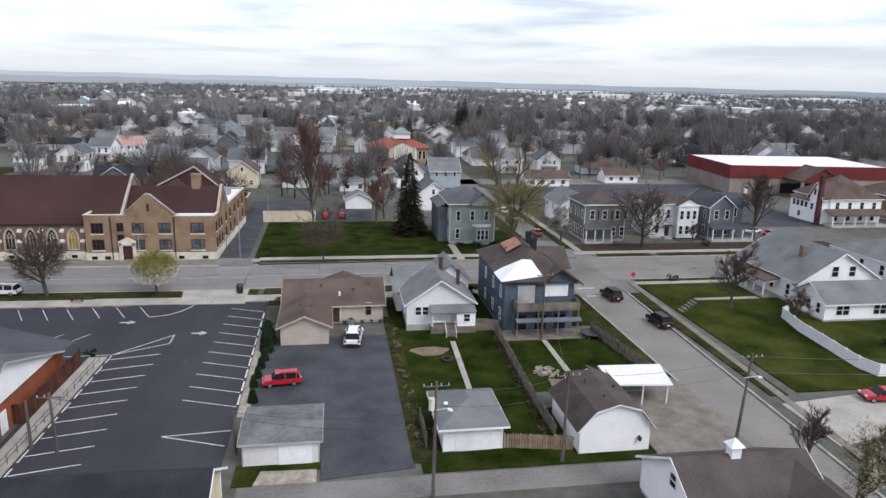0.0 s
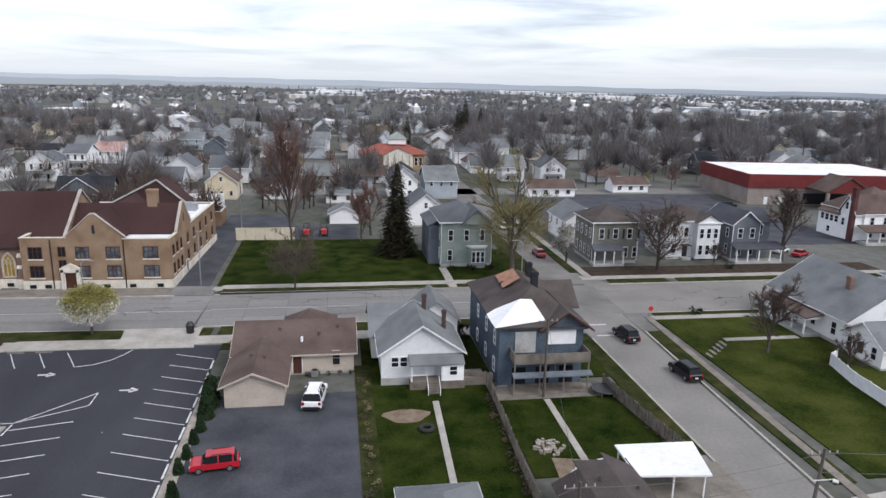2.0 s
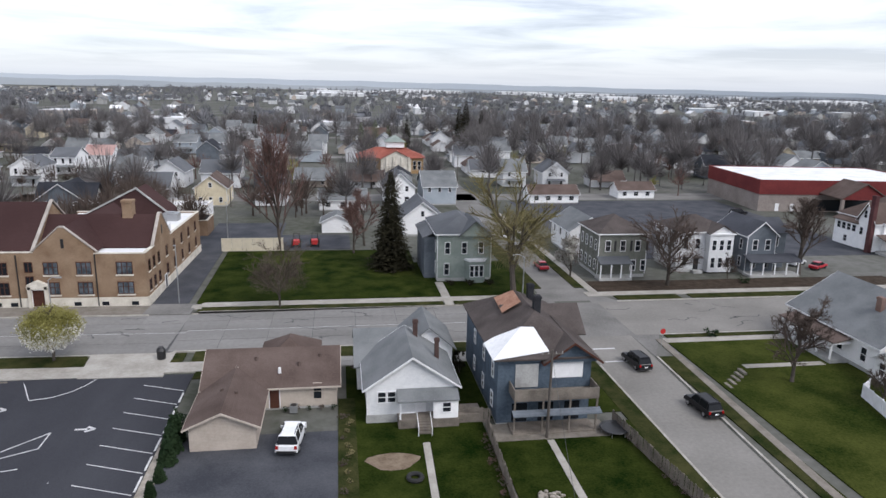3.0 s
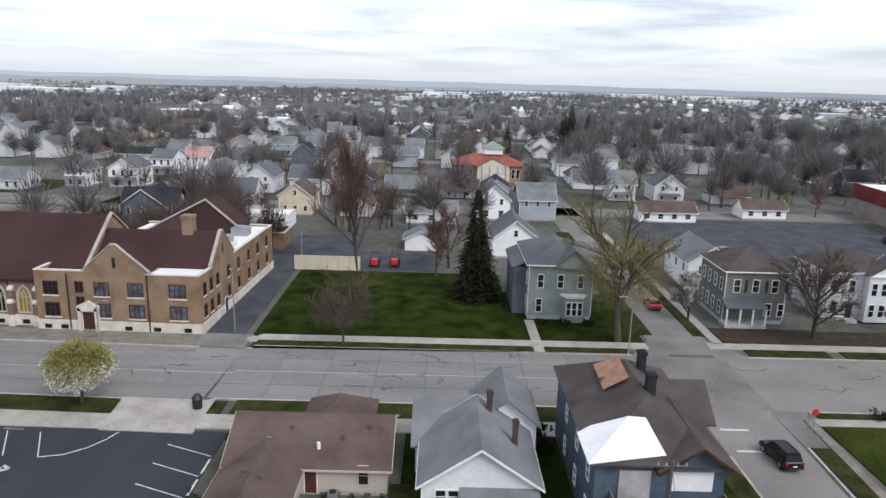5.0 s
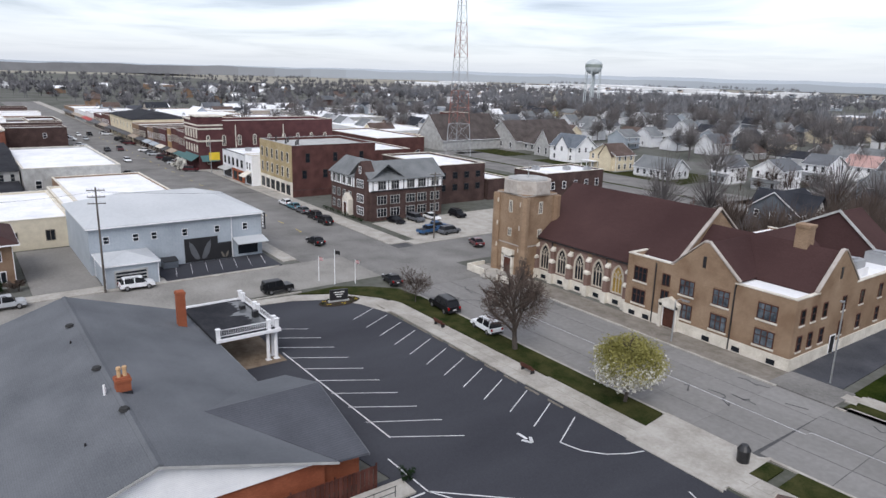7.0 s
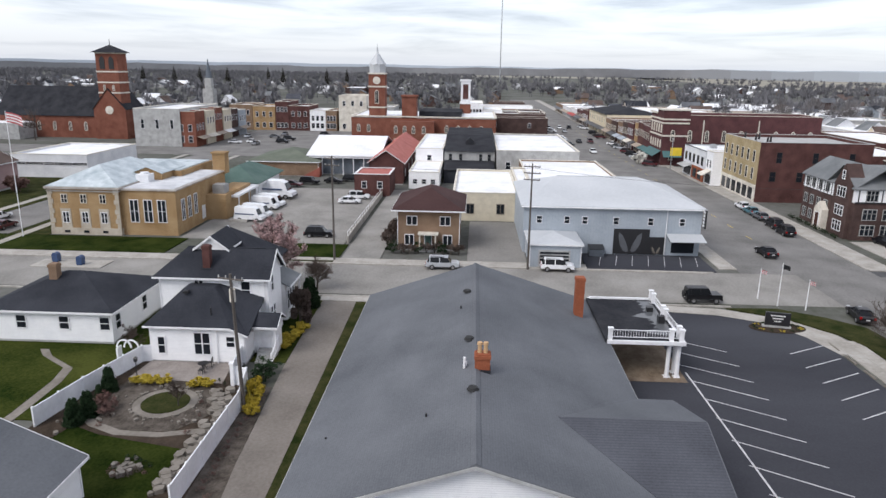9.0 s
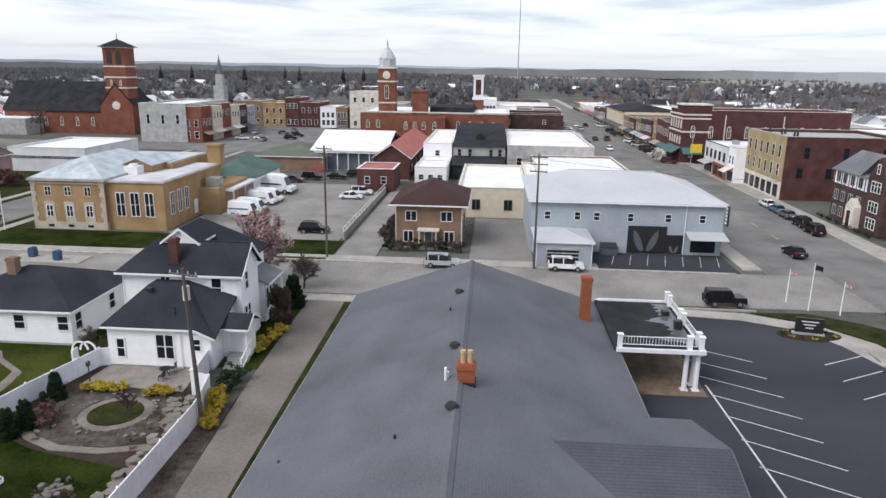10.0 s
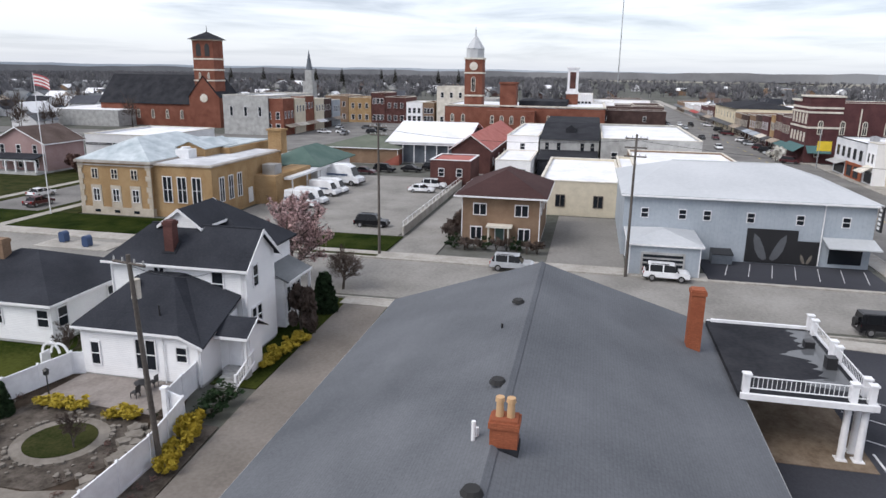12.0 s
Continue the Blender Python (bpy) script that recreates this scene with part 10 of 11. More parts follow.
        if kind == "jeep":
            part("spare_wheel", Geo().tube((-2.25, 0, 1.05), (-2.45, 0, 1.05), 0.38, 0.38, 14), M["tyre"], th)
        if kind == "pickup":
            part("cargo_bed", Geo().box(-2.65, -0.8, 1.1, -1.1, 0.8, 1.17), M["black"], th)
        if kind == "van":
            part("windscreen", Geo().add([(1.98, -0.85, 1.25), (1.98, 0.85, 1.25), (1.53, 0.72, 2.25), (1.53, -0.72, 2.25), (1.9, -0.85, 1.25), (1.9, 0.85, 1.25), (1.45, 0.72, 2.25), (1.45, -0.72, 2.25)], [(0, 1, 2, 3), (4, 7, 6, 5), (0, 4, 5, 1), (1, 5, 6, 2), (2, 6, 7, 3), (3, 7, 4, 0)]), M["cglass"], th)
            part("stripe", Geo().box(-2.4, -1.04, 1.3, 1.2, -1.02, 1.5).box(-2.4, 1.02, 1.3, 1.2, 1.04, 1.5), M["blueparts"], th)
        CARS[key] = th
        ob = th
    else:
        ob = copy_thing(CARS[key], Matrix.Identity(4))
        tagged(ob, label, "car", group)
    ob.matrix_basis = pose(*site(x, y), 0.06, 0, 0, rz + (EAST_TURN if in_east(x, y) else 0)) @ Matrix.Scale(s, 4)
    return ob


RED, WHITE, BLACK, SILVER, GOLD, GREYC, BLUEC, DRED, TEAL = (0.42, 0.012, 0.025), (0.78, 0.79, 0.8), (0.008, 0.008, 0.01), (0.42, 0.44, 0.46), (0.42, 0.37, 0.27), (0.1, 0.105, 0.115), (0.03, 0.09, 0.2), (0.075, 0.01, 0.014), (0.05, 0.16, 0.2)
car("suv", "red", RED, -5.2, 70.8, 187, "small red wagon parked on the asphalt yard", "", 0.9)
car("suv", "white", WHITE, 3.1, 83.0, 83, "white sport utility vehicle parked by the tan house", "", 1.1)
car("suv", "black", BLACK, 44.5, 97.7, 95, "black sport utility vehicle on the side street")
car("suv", "black", BLACK, 46.6, 85.2, 95, "black sport utility vehicle with silver roof rails on the side street")
car("sedan", "red", RED, 60.4, 59.6, 170, "red hatchback parked on the concrete drive")
car("jeep", "black", BLACK, -77.6, 91.4, 92, "black off-road vehicle with spare wheel on the cross street")
car("suv", "white", WHITE, -48.9, 107.0, 174, "white crossover parked at the kerb")
car("suv", "black", BLACK, -58.0, 107.1, 174, "dark tall sport utility vehicle parked at the kerb", "", 1.12)
car("sedan", "black", BLACK, -72.0, 107.4, 170, "black sedan crossing the junction")
car("sedan", "black", BLACK, -99.8, 108.0, 182, "black sedan driving down the main street")
car("sedan", "darkred", DRED, -84.2, 133.5, 160, "dark red sedan parked by the church corner")
car("suv", "white", WHITE, -89.3, 75.0, 88, "white sport utility vehicle parked before the small garage")
car("suv", "silver", SILVER, -88.9, 58.9, 90, "silver sport utility vehicle parked at the kerb")
for i, (x, y, k, c, rgb) in enumerate(((-114.6, 117.2, "suv", "black", BLACK), (-120.2, 117.6, "suv", "black", BLACK), (-127.2, 118.0, "sedan", "grey", GREYC), (-132.4, 118.2, "sedan", "teal", TEAL), (-137.5, 118.4, "sedan", "white", WHITE))):
    car(k, c, rgb, x, y, 180, "%s car parked along the main street" % {"black": "black", "grey": "dark grey", "teal": "teal", "white": "white"}[c], "cars along the main street")
for i, (x, y, k, c, rgb, r) in enumerate(((-108, 130.6, "sedan", "black", BLACK, 5), (-107.4, 135.2, "suv", "grey", GREYC, 3), (-107.2, 139.4, "sedan", "white", WHITE, 0), (-106.8, 146, "suv", "black", BLACK, 0), (-96.4, 131.2, "pickup", "blue", BLUEC, 100), (-94.3, 134.6, "suv", "grey", GREYC, 95), (-98.4, 134.2, "pickup", "blue", BLUEC, 95))):
    car(k, c, rgb, x, y, r, "%s vehicle in the apartment parking yard" % {"black": "black", "grey": "dark grey", "white": "white", "blue": "blue"}[c], "cars in the apartment yard", far=True)
car("suv", "black", BLACK, -105.0, 37.6, 92, "black suv parked in the post office yard", "post yard cars")
car("sedan", "white", WHITE, -133.4, 37.4, 92, "white sedan parked in the post office yard", "post yard cars")
car("suv", "white", WHITE, -138.2, 38.4, 92, "white suv parked in the post office yard", "post yard cars")
car("van", "white", WHITE, -144, 39.4, 92, "white van parked in the post office yard", "post yard cars")
for x, y in ((-115.5, 22.6), (-118.4, 23.0), (-125.8, 22.2), (-128.6, 22.6), (-137.5, 21.0)):
    car("van", "white", WHITE, x, y, 84, "white mail van with a blue stripe in the yard", "mail vans", 1.0 if x > -135 else 1.5)
for x, y, k, c, rgb in ((-152, 20.5, "sedan", "darkred", DRED), (-156, 23.5, "suv", "black", BLACK), (-158, 29, "sedan", "black", BLACK), (-161, 33, "suv", "black", BLACK)):
    car(k, c, rgb, x, y, 80, "dark car parked behind the post office", "cars behind the post office", far=True)
car("sedan", "darkred", DRED, -105.6, -16.2, 178, "dark red car waiting by the flagpole")
car("sedan", "white", WHITE, -112, -21.6, 178, "white car on the far street")
rc = random.Random(12)
for i in range(22):
    x = -200 - i * 6.4
    for y in (97.4, 115.0, 107.6, 103.2):
        if rc.random() < (0.5 if y in (97.4, 115.0) else 0.16):
            k, c, rgb = rc.choice((("suv", "black", BLACK), ("sedan", "grey", GREYC), ("sedan", "white", WHITE), ("suv", "darkred", DRED), ("sedan", "silver", SILVER), ("sedan", "black", BLACK)))
            car(k, c, rgb, x + rc.uniform(-1, 1), y, 60 if y in (97.4, 115.0) else 0, "car parked along the downtown street", "downtown cars", far=True)
for i in range(9):
    k, c, rgb = rc.choice((("suv", "black", BLACK), ("sedan", "grey", GREYC), ("sedan", "white", WHITE), ("sedan", "silver", SILVER)))
    car(k, c, rgb, -232 - rc.uniform(0, 50), -20 + rc.uniform(-6, 26), rc.choice((0, 90)), "car parked on the courthouse square", "square cars", far=True)
for x, y, c, rgb, k, r in ((90.5, 172, "red", RED, "sedan", 160), (98, 180, "grey", GREYC, "sedan", 180), (118, 196, "black", BLACK, "suv", 0), (72, 181, "grey", GREYC, "suv", 30), (66.5, 183, "white", WHITE, "sedan", 30), (45.8, 144, "red", RED, "sedan", 90), (43.6, 158, "grey", GREYC, "suv", 90), (44.6, 171, "white", WHITE, "sedan", 90), (98.5, 143, "white", WHITE, "sedan", 30), (101, 140, "red", RED, "sedan", 30)):
    car(k, c, rgb, x, y, r, "parked car on the far side of the street", "far parked cars", far=True)
for i in range(8):
    k, c, rgb = rc.choice((("suv", "black", BLACK), ("sedan", "grey", GREYC), ("sedan", "white", WHITE)))
    car(k, c, rgb, -86.5, 300 + i * 8.5, 90, "car parked along the residential street", "residential street cars", far=True)
for x, y in ((-1.2, 165), (2.6, 165.3)):
    tr = thing("red_tractor", x, y, "small red compact tractor parked behind the lawn", "tractor")
    part("body", Geo().box(x - 0.6, y - 1.4, 0.6, x + 0.6, y + 0.4, 1.5).box(x - 0.7, y + 0.4, 0.6, x + 0.7, y + 1.5, 1.2), M["redsig"], tr)
    part("roll_bar", Geo().tube((x - 0.6, y + 1.0, 1.2), (x - 0.6, y + 1.0, 2.6), 0.06, 0.06, 6).tube((x + 0.6, y + 1.0, 1.2), (x + 0.6, y + 1.0, 2.6), 0.06, 0.06, 6).tube((x - 0.6, y + 1.0, 2.6), (x + 0.6, y + 1.0, 2.6), 0.06, 0.06, 6), M["black"], tr)
    for dx in (-0.85, 0.85):
        part("wheel", Geo().tube((x + dx - 0.15, y + 0.9, 0.7), (x + dx + 0.15, y + 0.9, 0.7), 0.7, 0.7, 14), M["tyre"], tr)
        part("wheel", Geo().tube((x + dx - 0.12, y - 1.1, 0.42), (x + dx + 0.12, y - 1.1, 0.42), 0.42, 0.42, 12), M["tyre"], tr)

# ------------------------------------------------------------ poles, lamps, signs, fences
def utility_pole(x, y, h, label, lean=0.0, arms=1, box=False, lamp=False, side=0.0):
    th = thing("utility_pole", x, y, label, "utility pole", 0, "utility poles")
    top = (x + lean, y + side, h)
    part("pole", Geo().tube((x, y, -0.2), top, 0.17, 0.11, 9), M["polewood"], th)
    y += side
    for i in range(arms):
        z = h - 0.5 - i * 0.9
        ux, uy = (0.25, 1.0) if x < -40 else (1.0, 0.0)
        arm = Geo().tube((x + lean - 1.1 * ux, y - 1.1 * uy, z + 0.06), (x + lean + 1.1 * ux, y + 1.1 * uy, z + 0.06), 0.075, 0.075, 4)
        part("crossarm", arm, M["polewood"], th)
        for d in (-1.0, -0.4, 0.4, 1.0):
            part("insulator", Geo().tube((x + lean + d * ux, y + d * uy, z + 0.12), (x + lean + d * ux, y + d * uy, z + 0.32), 0.06, 0.04, 6), M["stone_g"], th)
    if box:
        part("transformer", Geo().tube((x + lean * 0.8 - 0.35, y - 0.1, h - 2.4), (x + lean * 0.8 - 0.35, y - 0.1, h - 1.4), 0.24, 0.24, 12), M["stone"], th)
    if lamp:
        part("lamp_arm", Geo().tube((x, y, h - 2.5), (x + 1.0, y - 0.6, h - 2.1), 0.04, 0.04, 6).tube((x + 1.0, y - 0.6, h - 2.2), (x + 1.3, y - 0.8, h - 2.2), 0.16, 0.12, 8), M["lampglass"], th)
    return th


utility_pole(8.5, 47.7, 10.4, "grey wooden utility pole with transformer on the alley", 0.1, 1, True, True)
utility_pole(20.9, 51.7, 8.9, "pale wooden utility pole by the barn-shaped garage", 0.05)
utility_pole(38.9, 53.2, 9.2, "leaning dark utility pole at the street", 0.5, 1, False, True)
utility_pole(27.9, 81.3, 9.4, "wooden utility pole behind the blue house", 0.05)
utility_pole(-22.9, 58.0, 6.2, "wooden utility pole on the parking lot edge", -0.1, 1)
utility_pole(-25.8, 59.6, 4.8, "short wooden utility pole by the ramp", 0.0, 0)
utility_pole(-8.3, 56.6, 4.2, "short dark wooden pole by the old garage", 0.0, 0)
utility_pole(-46.7, 44.8, 11.9, "weathered wooden utility pole with a pale transformer beside the drive", 0.6, 1, True, side=-0.2)
utility_pole(-91.6, 43.0, 15.2, "tall dark utility pole by the post office yard", 0.0, 2)
utility_pole(-89.6, 70.9, 15.0, "tall dark utility pole before the small garage", 0.1, 3)
utility_pole(-92.4, 129.5, 13.0, "tall utility pole on the apartment corner", 0.0, 2, False, True)
utility_pole(47.5, 250, 11, "utility pole along the north street", 0, 1)
utility_pole(49.5, 200, 11, "utility pole along the north street", 0, 1)
utility_pole(-21.5, 213, 9, "utility pole beside the cream house", 0, 1)


def cable(a, b, sag, n=14, r=0.018):
    a, b = [(*site(x, y), z) for x, y, z in (a, b)]
    g = Geo()
    pts = [Vector(a).lerp(Vector(b), i / n) - Vector((0, 0, sag * 4 * (i / n) * (1 - i / n))) for i in range(n + 1)]
    d = (Vector(b) - Vector(a)).normalized()
    u = d.cross(Vector((0, 0, 1))).normalized() * r
    g.add([p + o for p in pts for o in (u, Vector((0, 0, r)), -u, Vector((0, 0, -r)))], [(4 * i + k, 4 * i + (k + 1) % 4, 4 * i + 4 + (k + 1) % 4, 4 * i + 4 + k) for i in range(n) for k in range(4)])
    single("overhead_cable", g, M["black"], "thin black overhead cable between poles", "cable", "overhead cables")


for z, s in ((9.9, 0.7), (8.3, 0.6)):
    cable((-22.9, 58.0, 5.7), (-8.3, 56.6, 4.1 if z > 9 else 3.6), 0.3)
    cable((-8.3, 56.6, 4.1 if z > 9 else 3.6), (8.6, 47.7, z - 2.0), s)
    cable((8.6, 47.7, z), (20.9, 51.7, z - 1.4), s)
    cable((20.9, 51.7, z - 1.4), (39.4, 53.2, z - 1.0), s)
    cable((39.4, 53.2, z - 1.0), (75, 50, z - 0.5), s)
cable((20.9, 51.7, 8.2), (27.9, 81.3, 9.0), 0.5)
cable((-46.2, 44.6, 11.3), (-60.6, 40.0, 6.4), 0.4)
cable((-91.6, 43, 14.6), (-89.5, 70.9, 14.4), 0.8)
cable((-89.5, 70.9, 14.4), (-92.4, 129.5, 12.4), 1.4)


def street_lamp(x, y, h, ax, ay, label):
    th = thing("street_lamp", x, y, label, "street lamp")
    part("post", Geo().tube((x, y, 0), (x, y, h - 0.5), 0.1, 0.07, 8), M["steel"], th)
    part("arm", Geo().tube((x, y, h - 0.5), (x + ax * 0.5, y + ay * 0.5, h), 0.06, 0.05, 6).tube((x + ax * 0.5, y + ay * 0.5, h), (x + ax, y + ay, h + 0.05), 0.05, 0.05, 6), M["steel"], th)
    part("lamp_head", Geo().box(x + ax * 0.9 - 0.2, y + ay * 0.9 - 0.2, h - 0.08, x + ax * 1.25 + 0.2, y + ay * 1.25 + 0.2, h + 0.1), M["steel"], th)
    return th


street_lamp(36.6, 118.8 + 4.6, 8.2, -1.8, -0.6, "curved steel street lamp at the corner")
street_lamp(-17.1, 128.6, 9.4, 0.05, -0.6, "tall pale lamp post beside the church hall lane")
street_lamp(-33.9, 124.0, 5.8, 1.5, -0.4, "short steel street lamp before the church hall")
street_lamp(-14.6, 162.5, 10.0, 0.05, -0.8, "tall pale lamp post by the board wall")

ss = thing("stop_sign", 50.7, 103.6, "red octagonal stop sign on a steel post", "sign")
part("post", Geo().tube((50.7, 103.6, 0.1), (50.7, 103.6, 2.5), 0.035, 0.035, 6), M["steel"], ss)
part("plate", Geo().wedge([(50.7 + 0.4 * math.cos(a), 2.2 + 0.4 * math.sin(a)) for a in [math.pi / 8 + i * math.pi / 4 for i in range(8)]], 103.52, 103.56, "y"), M["redsig"], ss)
for x, y in ((-13.6, 106.0),):
    tb = thing("litter_bin", x, y, "black round litter bin with a domed top on the pavement", "bin")
    part("drum", Geo().tube((x, y, 0.1), (x, y, 1.25), 0.5, 0.55, 14), M["black"], tb)
    part("dome", Geo().tube((x, y, 1.25), (x, y, 1.7), 0.58, 0.3, 14), M["black"], tb)
for x, y in ((-37.9, 103.4), (-54.2, 103.3)):
    bn = thing("street_bench", x, y, "brown slatted bench on the pavement", "bench", 0, "pavement benches")
    part("seat", Geo().box(x - 0.9, y - 0.25, 0.55, x + 0.9, y + 0.25, 0.62), M["browndoor"], bn)
    part("backrest", Geo().box(x - 0.9, y - 0.32, 0.62, x + 0.9, y - 0.26, 1.05), M["browndoor"], bn)
    for dx in (-0.75, 0.75):
        part("leg", Geo().box(x + dx - 0.04, y - 0.25, 0.12, x + dx + 0.04, y + 0.25, 0.55), M["black"], bn)
sgn = thing("monument_sign", -69.8, 97.2, "black monument sign with pale letter bars in a planted bed", "sign")
part("board", Geo().prism([(-69.75, 95.7), (-69.5, 95.65), (-68.98, 98.15), (-69.23, 98.2)], 0.35, 1.85), M["black"], sgn)
part("base", Geo().prism([(-69.85, 95.5), (-69.4, 95.4), (-68.88, 98.3), (-69.33, 98.4)], 0, 0.35), M["stone_g"], sgn)
for i, w in enumerate((1.5, 1.1, 0.7)):
    c = Vector((-69.22, 96.9))
    d = Vector((0.2, 0.98)) * w / 2
    part("letter_bar", Geo().prism([(c.x - d.x, c.y - d.y), (c.x - d.x + 0.03, c.y - d.y), (c.x + d.x + 0.03, c.y + d.y), (c.x + d.x, c.y + d.y)], 1.45 - i * 0.32, 1.56 - i * 0.32), M["lampglass"], sgn)
sheet("sign_bed", [ring(1.6, -69.3, 97.0, 1.9)], "mulch", "dark planted bed round the sign", 0.15)
for i in range(14):
    a = i * 0.449
    shrub(-69.3 + 1.25 * math.cos(a), 97.0 + 2.5 * math.sin(a), 0.45, 0.45, "ever" if i % 3 else "forsythia", "low clipped shrub round the sign", "low_shrub", "sign bed shrubs", 160)


def flagpole(x, y, h, label, stripes=True, s=1.0):
    th = thing("flagpole", x, y, label, "flagpole")
    part("pole", Geo().tube((x, y, 0), (x, y, h), 0.08, 0.04, 8), M["white"], th)
    fl = None
    for i in range(7):
        g = Geo()
        z = h - 0.2 - i * 0.16 * s
        vs, fs = [], []
        for k in range(7):
            u = k / 6
            dy = 0.16 * math.sin(u * 6) * u
            dz = -0.5 * u * u * s
            vs += [(x + dy, y + 0.08 + u * 1.7 * s, z + dz), (x + dy, y + 0.08 + u * 1.7 * s, z - 0.16 * s + dz)]
        for k in range(6):
            fs.append((2 * k, 2 * k + 1, 2 * k + 3, 2 * k + 2))
        g.add(vs + [(vx + 0.012, vy, vz) for vx, vy, vz in vs], fs + [tuple(14 + q for q in reversed(f)) for f in fs])
        part("flag_stripe", g, (M["flagr"] if i % 2 == 0 else M["flagw"]) if stripes else M["black"], th)
    return th


flagpole(-100.4, -9.5, 20.0, "tall white flagpole with a striped flag before the post office", True, 1.4)
flagpole(-76.9, 100.2, 5.4, "white flagpole with a hanging dark flag at the corner", False, 0.5)
flagpole(-79.6, 98.9, 3.9, "white flagpole with a small striped flag at the corner", True, 0.4)
flagpole(-75.7, 103.0, 3.8, "white flagpole with a small striped flag beside the sign", True, 0.4)
for x, y in ((-87.0, 4.4), (-85.8, 8.6)):
    mb = thing("mail_box", x, y, "dark blue round-topped street mail box", "mail box", 0, "mail boxes")
    part("body", Geo().box(x - 0.45, y - 0.4, 0.25, x + 0.45, y + 0.4, 1.1).wedge([(y + 0.4 * math.cos(a), 1.1 + 0.35 * math.sin(a)) for a in [i * math.pi / 8 for i in range(9)]], x - 0.45, x + 0.45, "x"), M["blueparts"], mb)
    part("leg", Geo().box(x - 0.4, y - 0.35, 0.0, x - 0.3, y + 0.35, 0.25), M["blueparts"], mb)
    part("leg", Geo().box(x + 0.3, y - 0.35, 0.0, x + 0.4, y + 0.35, 0.25), M["blueparts"], mb)
sheet("mail_island", [rect(-88.2, 2.0, -84.6, 12.0)], "walkc", "small concrete kerb island", 0.1)


def board_fence(points, h, mat, label, gap=0.24):
    th = thing("board_fence", points[0][0], points[0][1], label, "fence")
    rr = random.Random(int(points[0][0] * 10))
    key = ("bf", h, mat)
    if key not in CACHE:
        CACHE[key] = Geo().box(0, -0.012, 0.03, 0.2, 0.012, h).add([(0, -0.012, h), (0.2, -0.012, h), (0.2, 0.012, h), (0, 0.012, h), (0.05, -0.012, h + 0.07), (0.15, -0.012, h + 0.07), (0.15, 0.012, h + 0.07), (0.05, 0.012, h + 0.07)], [(0, 1, 5, 4), (1, 2, 6, 5), (2, 3, 7, 6), (3, 0, 4, 7), (4, 5, 6, 7)]).mesh("board", M[mat])
    for (xa, ya), (xb, yb) in zip(points, points[1:]):
        d = math.hypot(xb - xa, yb - ya)
        a = math.atan2(yb - ya, xb - xa)
        for i in range(int(d / gap)):
            ob = hang(new("board", CACHE[key]), th)
            ob.location = (xa + (xb - xa) * i * gap / d, ya + (yb - ya) * i * gap / d, rr.uniform(-0.08, 0.04))
            ob.rotation_euler = (rr.uniform(-0.05, 0.05), 0, a)
        g = Geo()
        for z in (0.35, h - 0.3):
            g.tube((xa, ya, z), (xb, yb, z), 0.04, 0.04, 4)
        part("rail", g, M[mat], th)
        for i in range(int(d / 2.4) + 1):
            x, y = xa + (xb - xa) * min(1, i * 2.4 / d), ya + (yb - ya) * min(1, i * 2.4 / d)
            part("post", Geo().box(x - 0.06, y - 0.06, -0.1, x + 0.06, y + 0.06, h + 0.1), M[mat], th)
    return th


board_fence([(22.4, 84.2), (21.6, 64.0), (21.6, 55.5)], 1.5, "wood", "weathered grey board fence between the gardens")
board_fence([(35.6, 83.5), (36.4, 76), (37.6, 67.5)], 1.5, "wood", "weathered grey board fence by the side street")
board_fence([(16.2, 54.6), (22.6, 53.4)], 1.5, "tanwood", "tan board gate fence on the alley")
board_fence([(9.0, 60.5), (9.0, 55.2)], 1.5, "wood", "weathered board fence beside the small garage")
board_fence([(19.8, 85.8), (23.2, 85.0)], 1.6, "wood", "weathered board fence beside the cottage")
wall3 = thing("yard_wall", -120, 43.2, "pale concrete wall with a white rail beside the yard", "wall")
part("wall", Geo().box(-148, 42.8, 0, -101, 43.1, 1.2), M["walkc"], wall3)
part("rail", Geo().tube((-148, 42.95, 1.9), (-101, 42.95, 1.9), 0.04, 0.04, 6), M["white"], wall3)
for i in range(20):
    part("rail_post", Geo().tube((-147.5 + i * 2.44, 42.95, 1.2), (-147.5 + i * 2.44, 42.95, 1.9), 0.035, 0.035, 5), M["white"], wall3)

# garden oddments
ty = thing("tractor_tyre", 14.2, 75.5, "black tractor tyre lying on the grass", "tyre")
g = Geo()
n, m = 20, 8
g.add([(14.2 + (0.62 + 0.2 * math.cos(b)) * math.cos(a), 75.5 + (0.62 + 0.2 * math.cos(b)) * math.sin(a), 0.28 + 0.2 * math.sin(b)) for a in [i * 2 * math.pi / n for i in range(n)] for b in [j * 2 * math.pi / m for j in range(m)]],
      [(i * m + j, i * m + (j + 1) % m, ((i + 1) % n) * m + (j + 1) % m, ((i + 1) % n) * m + j) for i in range(n) for j in range(m)])
part("tread", g, M["tyre"], ty)
rk = thing("stone_pile", 25.3, 70.8, "ring of pale loose stones in the back garden", "stones", kind="stuff")
g, r2 = Geo(), random.Random(2)
for i in range(60):
    a, q = r2.uniform(0, 6.28), r2.uniform(0.3, 1.5)
    x, y, s = 25.3 + q * 0.95 * math.cos(a), 70.8 + q * math.sin(a), r2.uniform(0.1, 0.26)
    g.prism([(x + s * r2.uniform(0.7, 1.2) * math.cos(k * 1.26), y + s * r2.uniform(0.7, 1.2) * math.sin(k * 1.26)) for k in range(5)], 0.05, 0.12 + s)
part("stone_scatter", g, M["gravel"], rk)
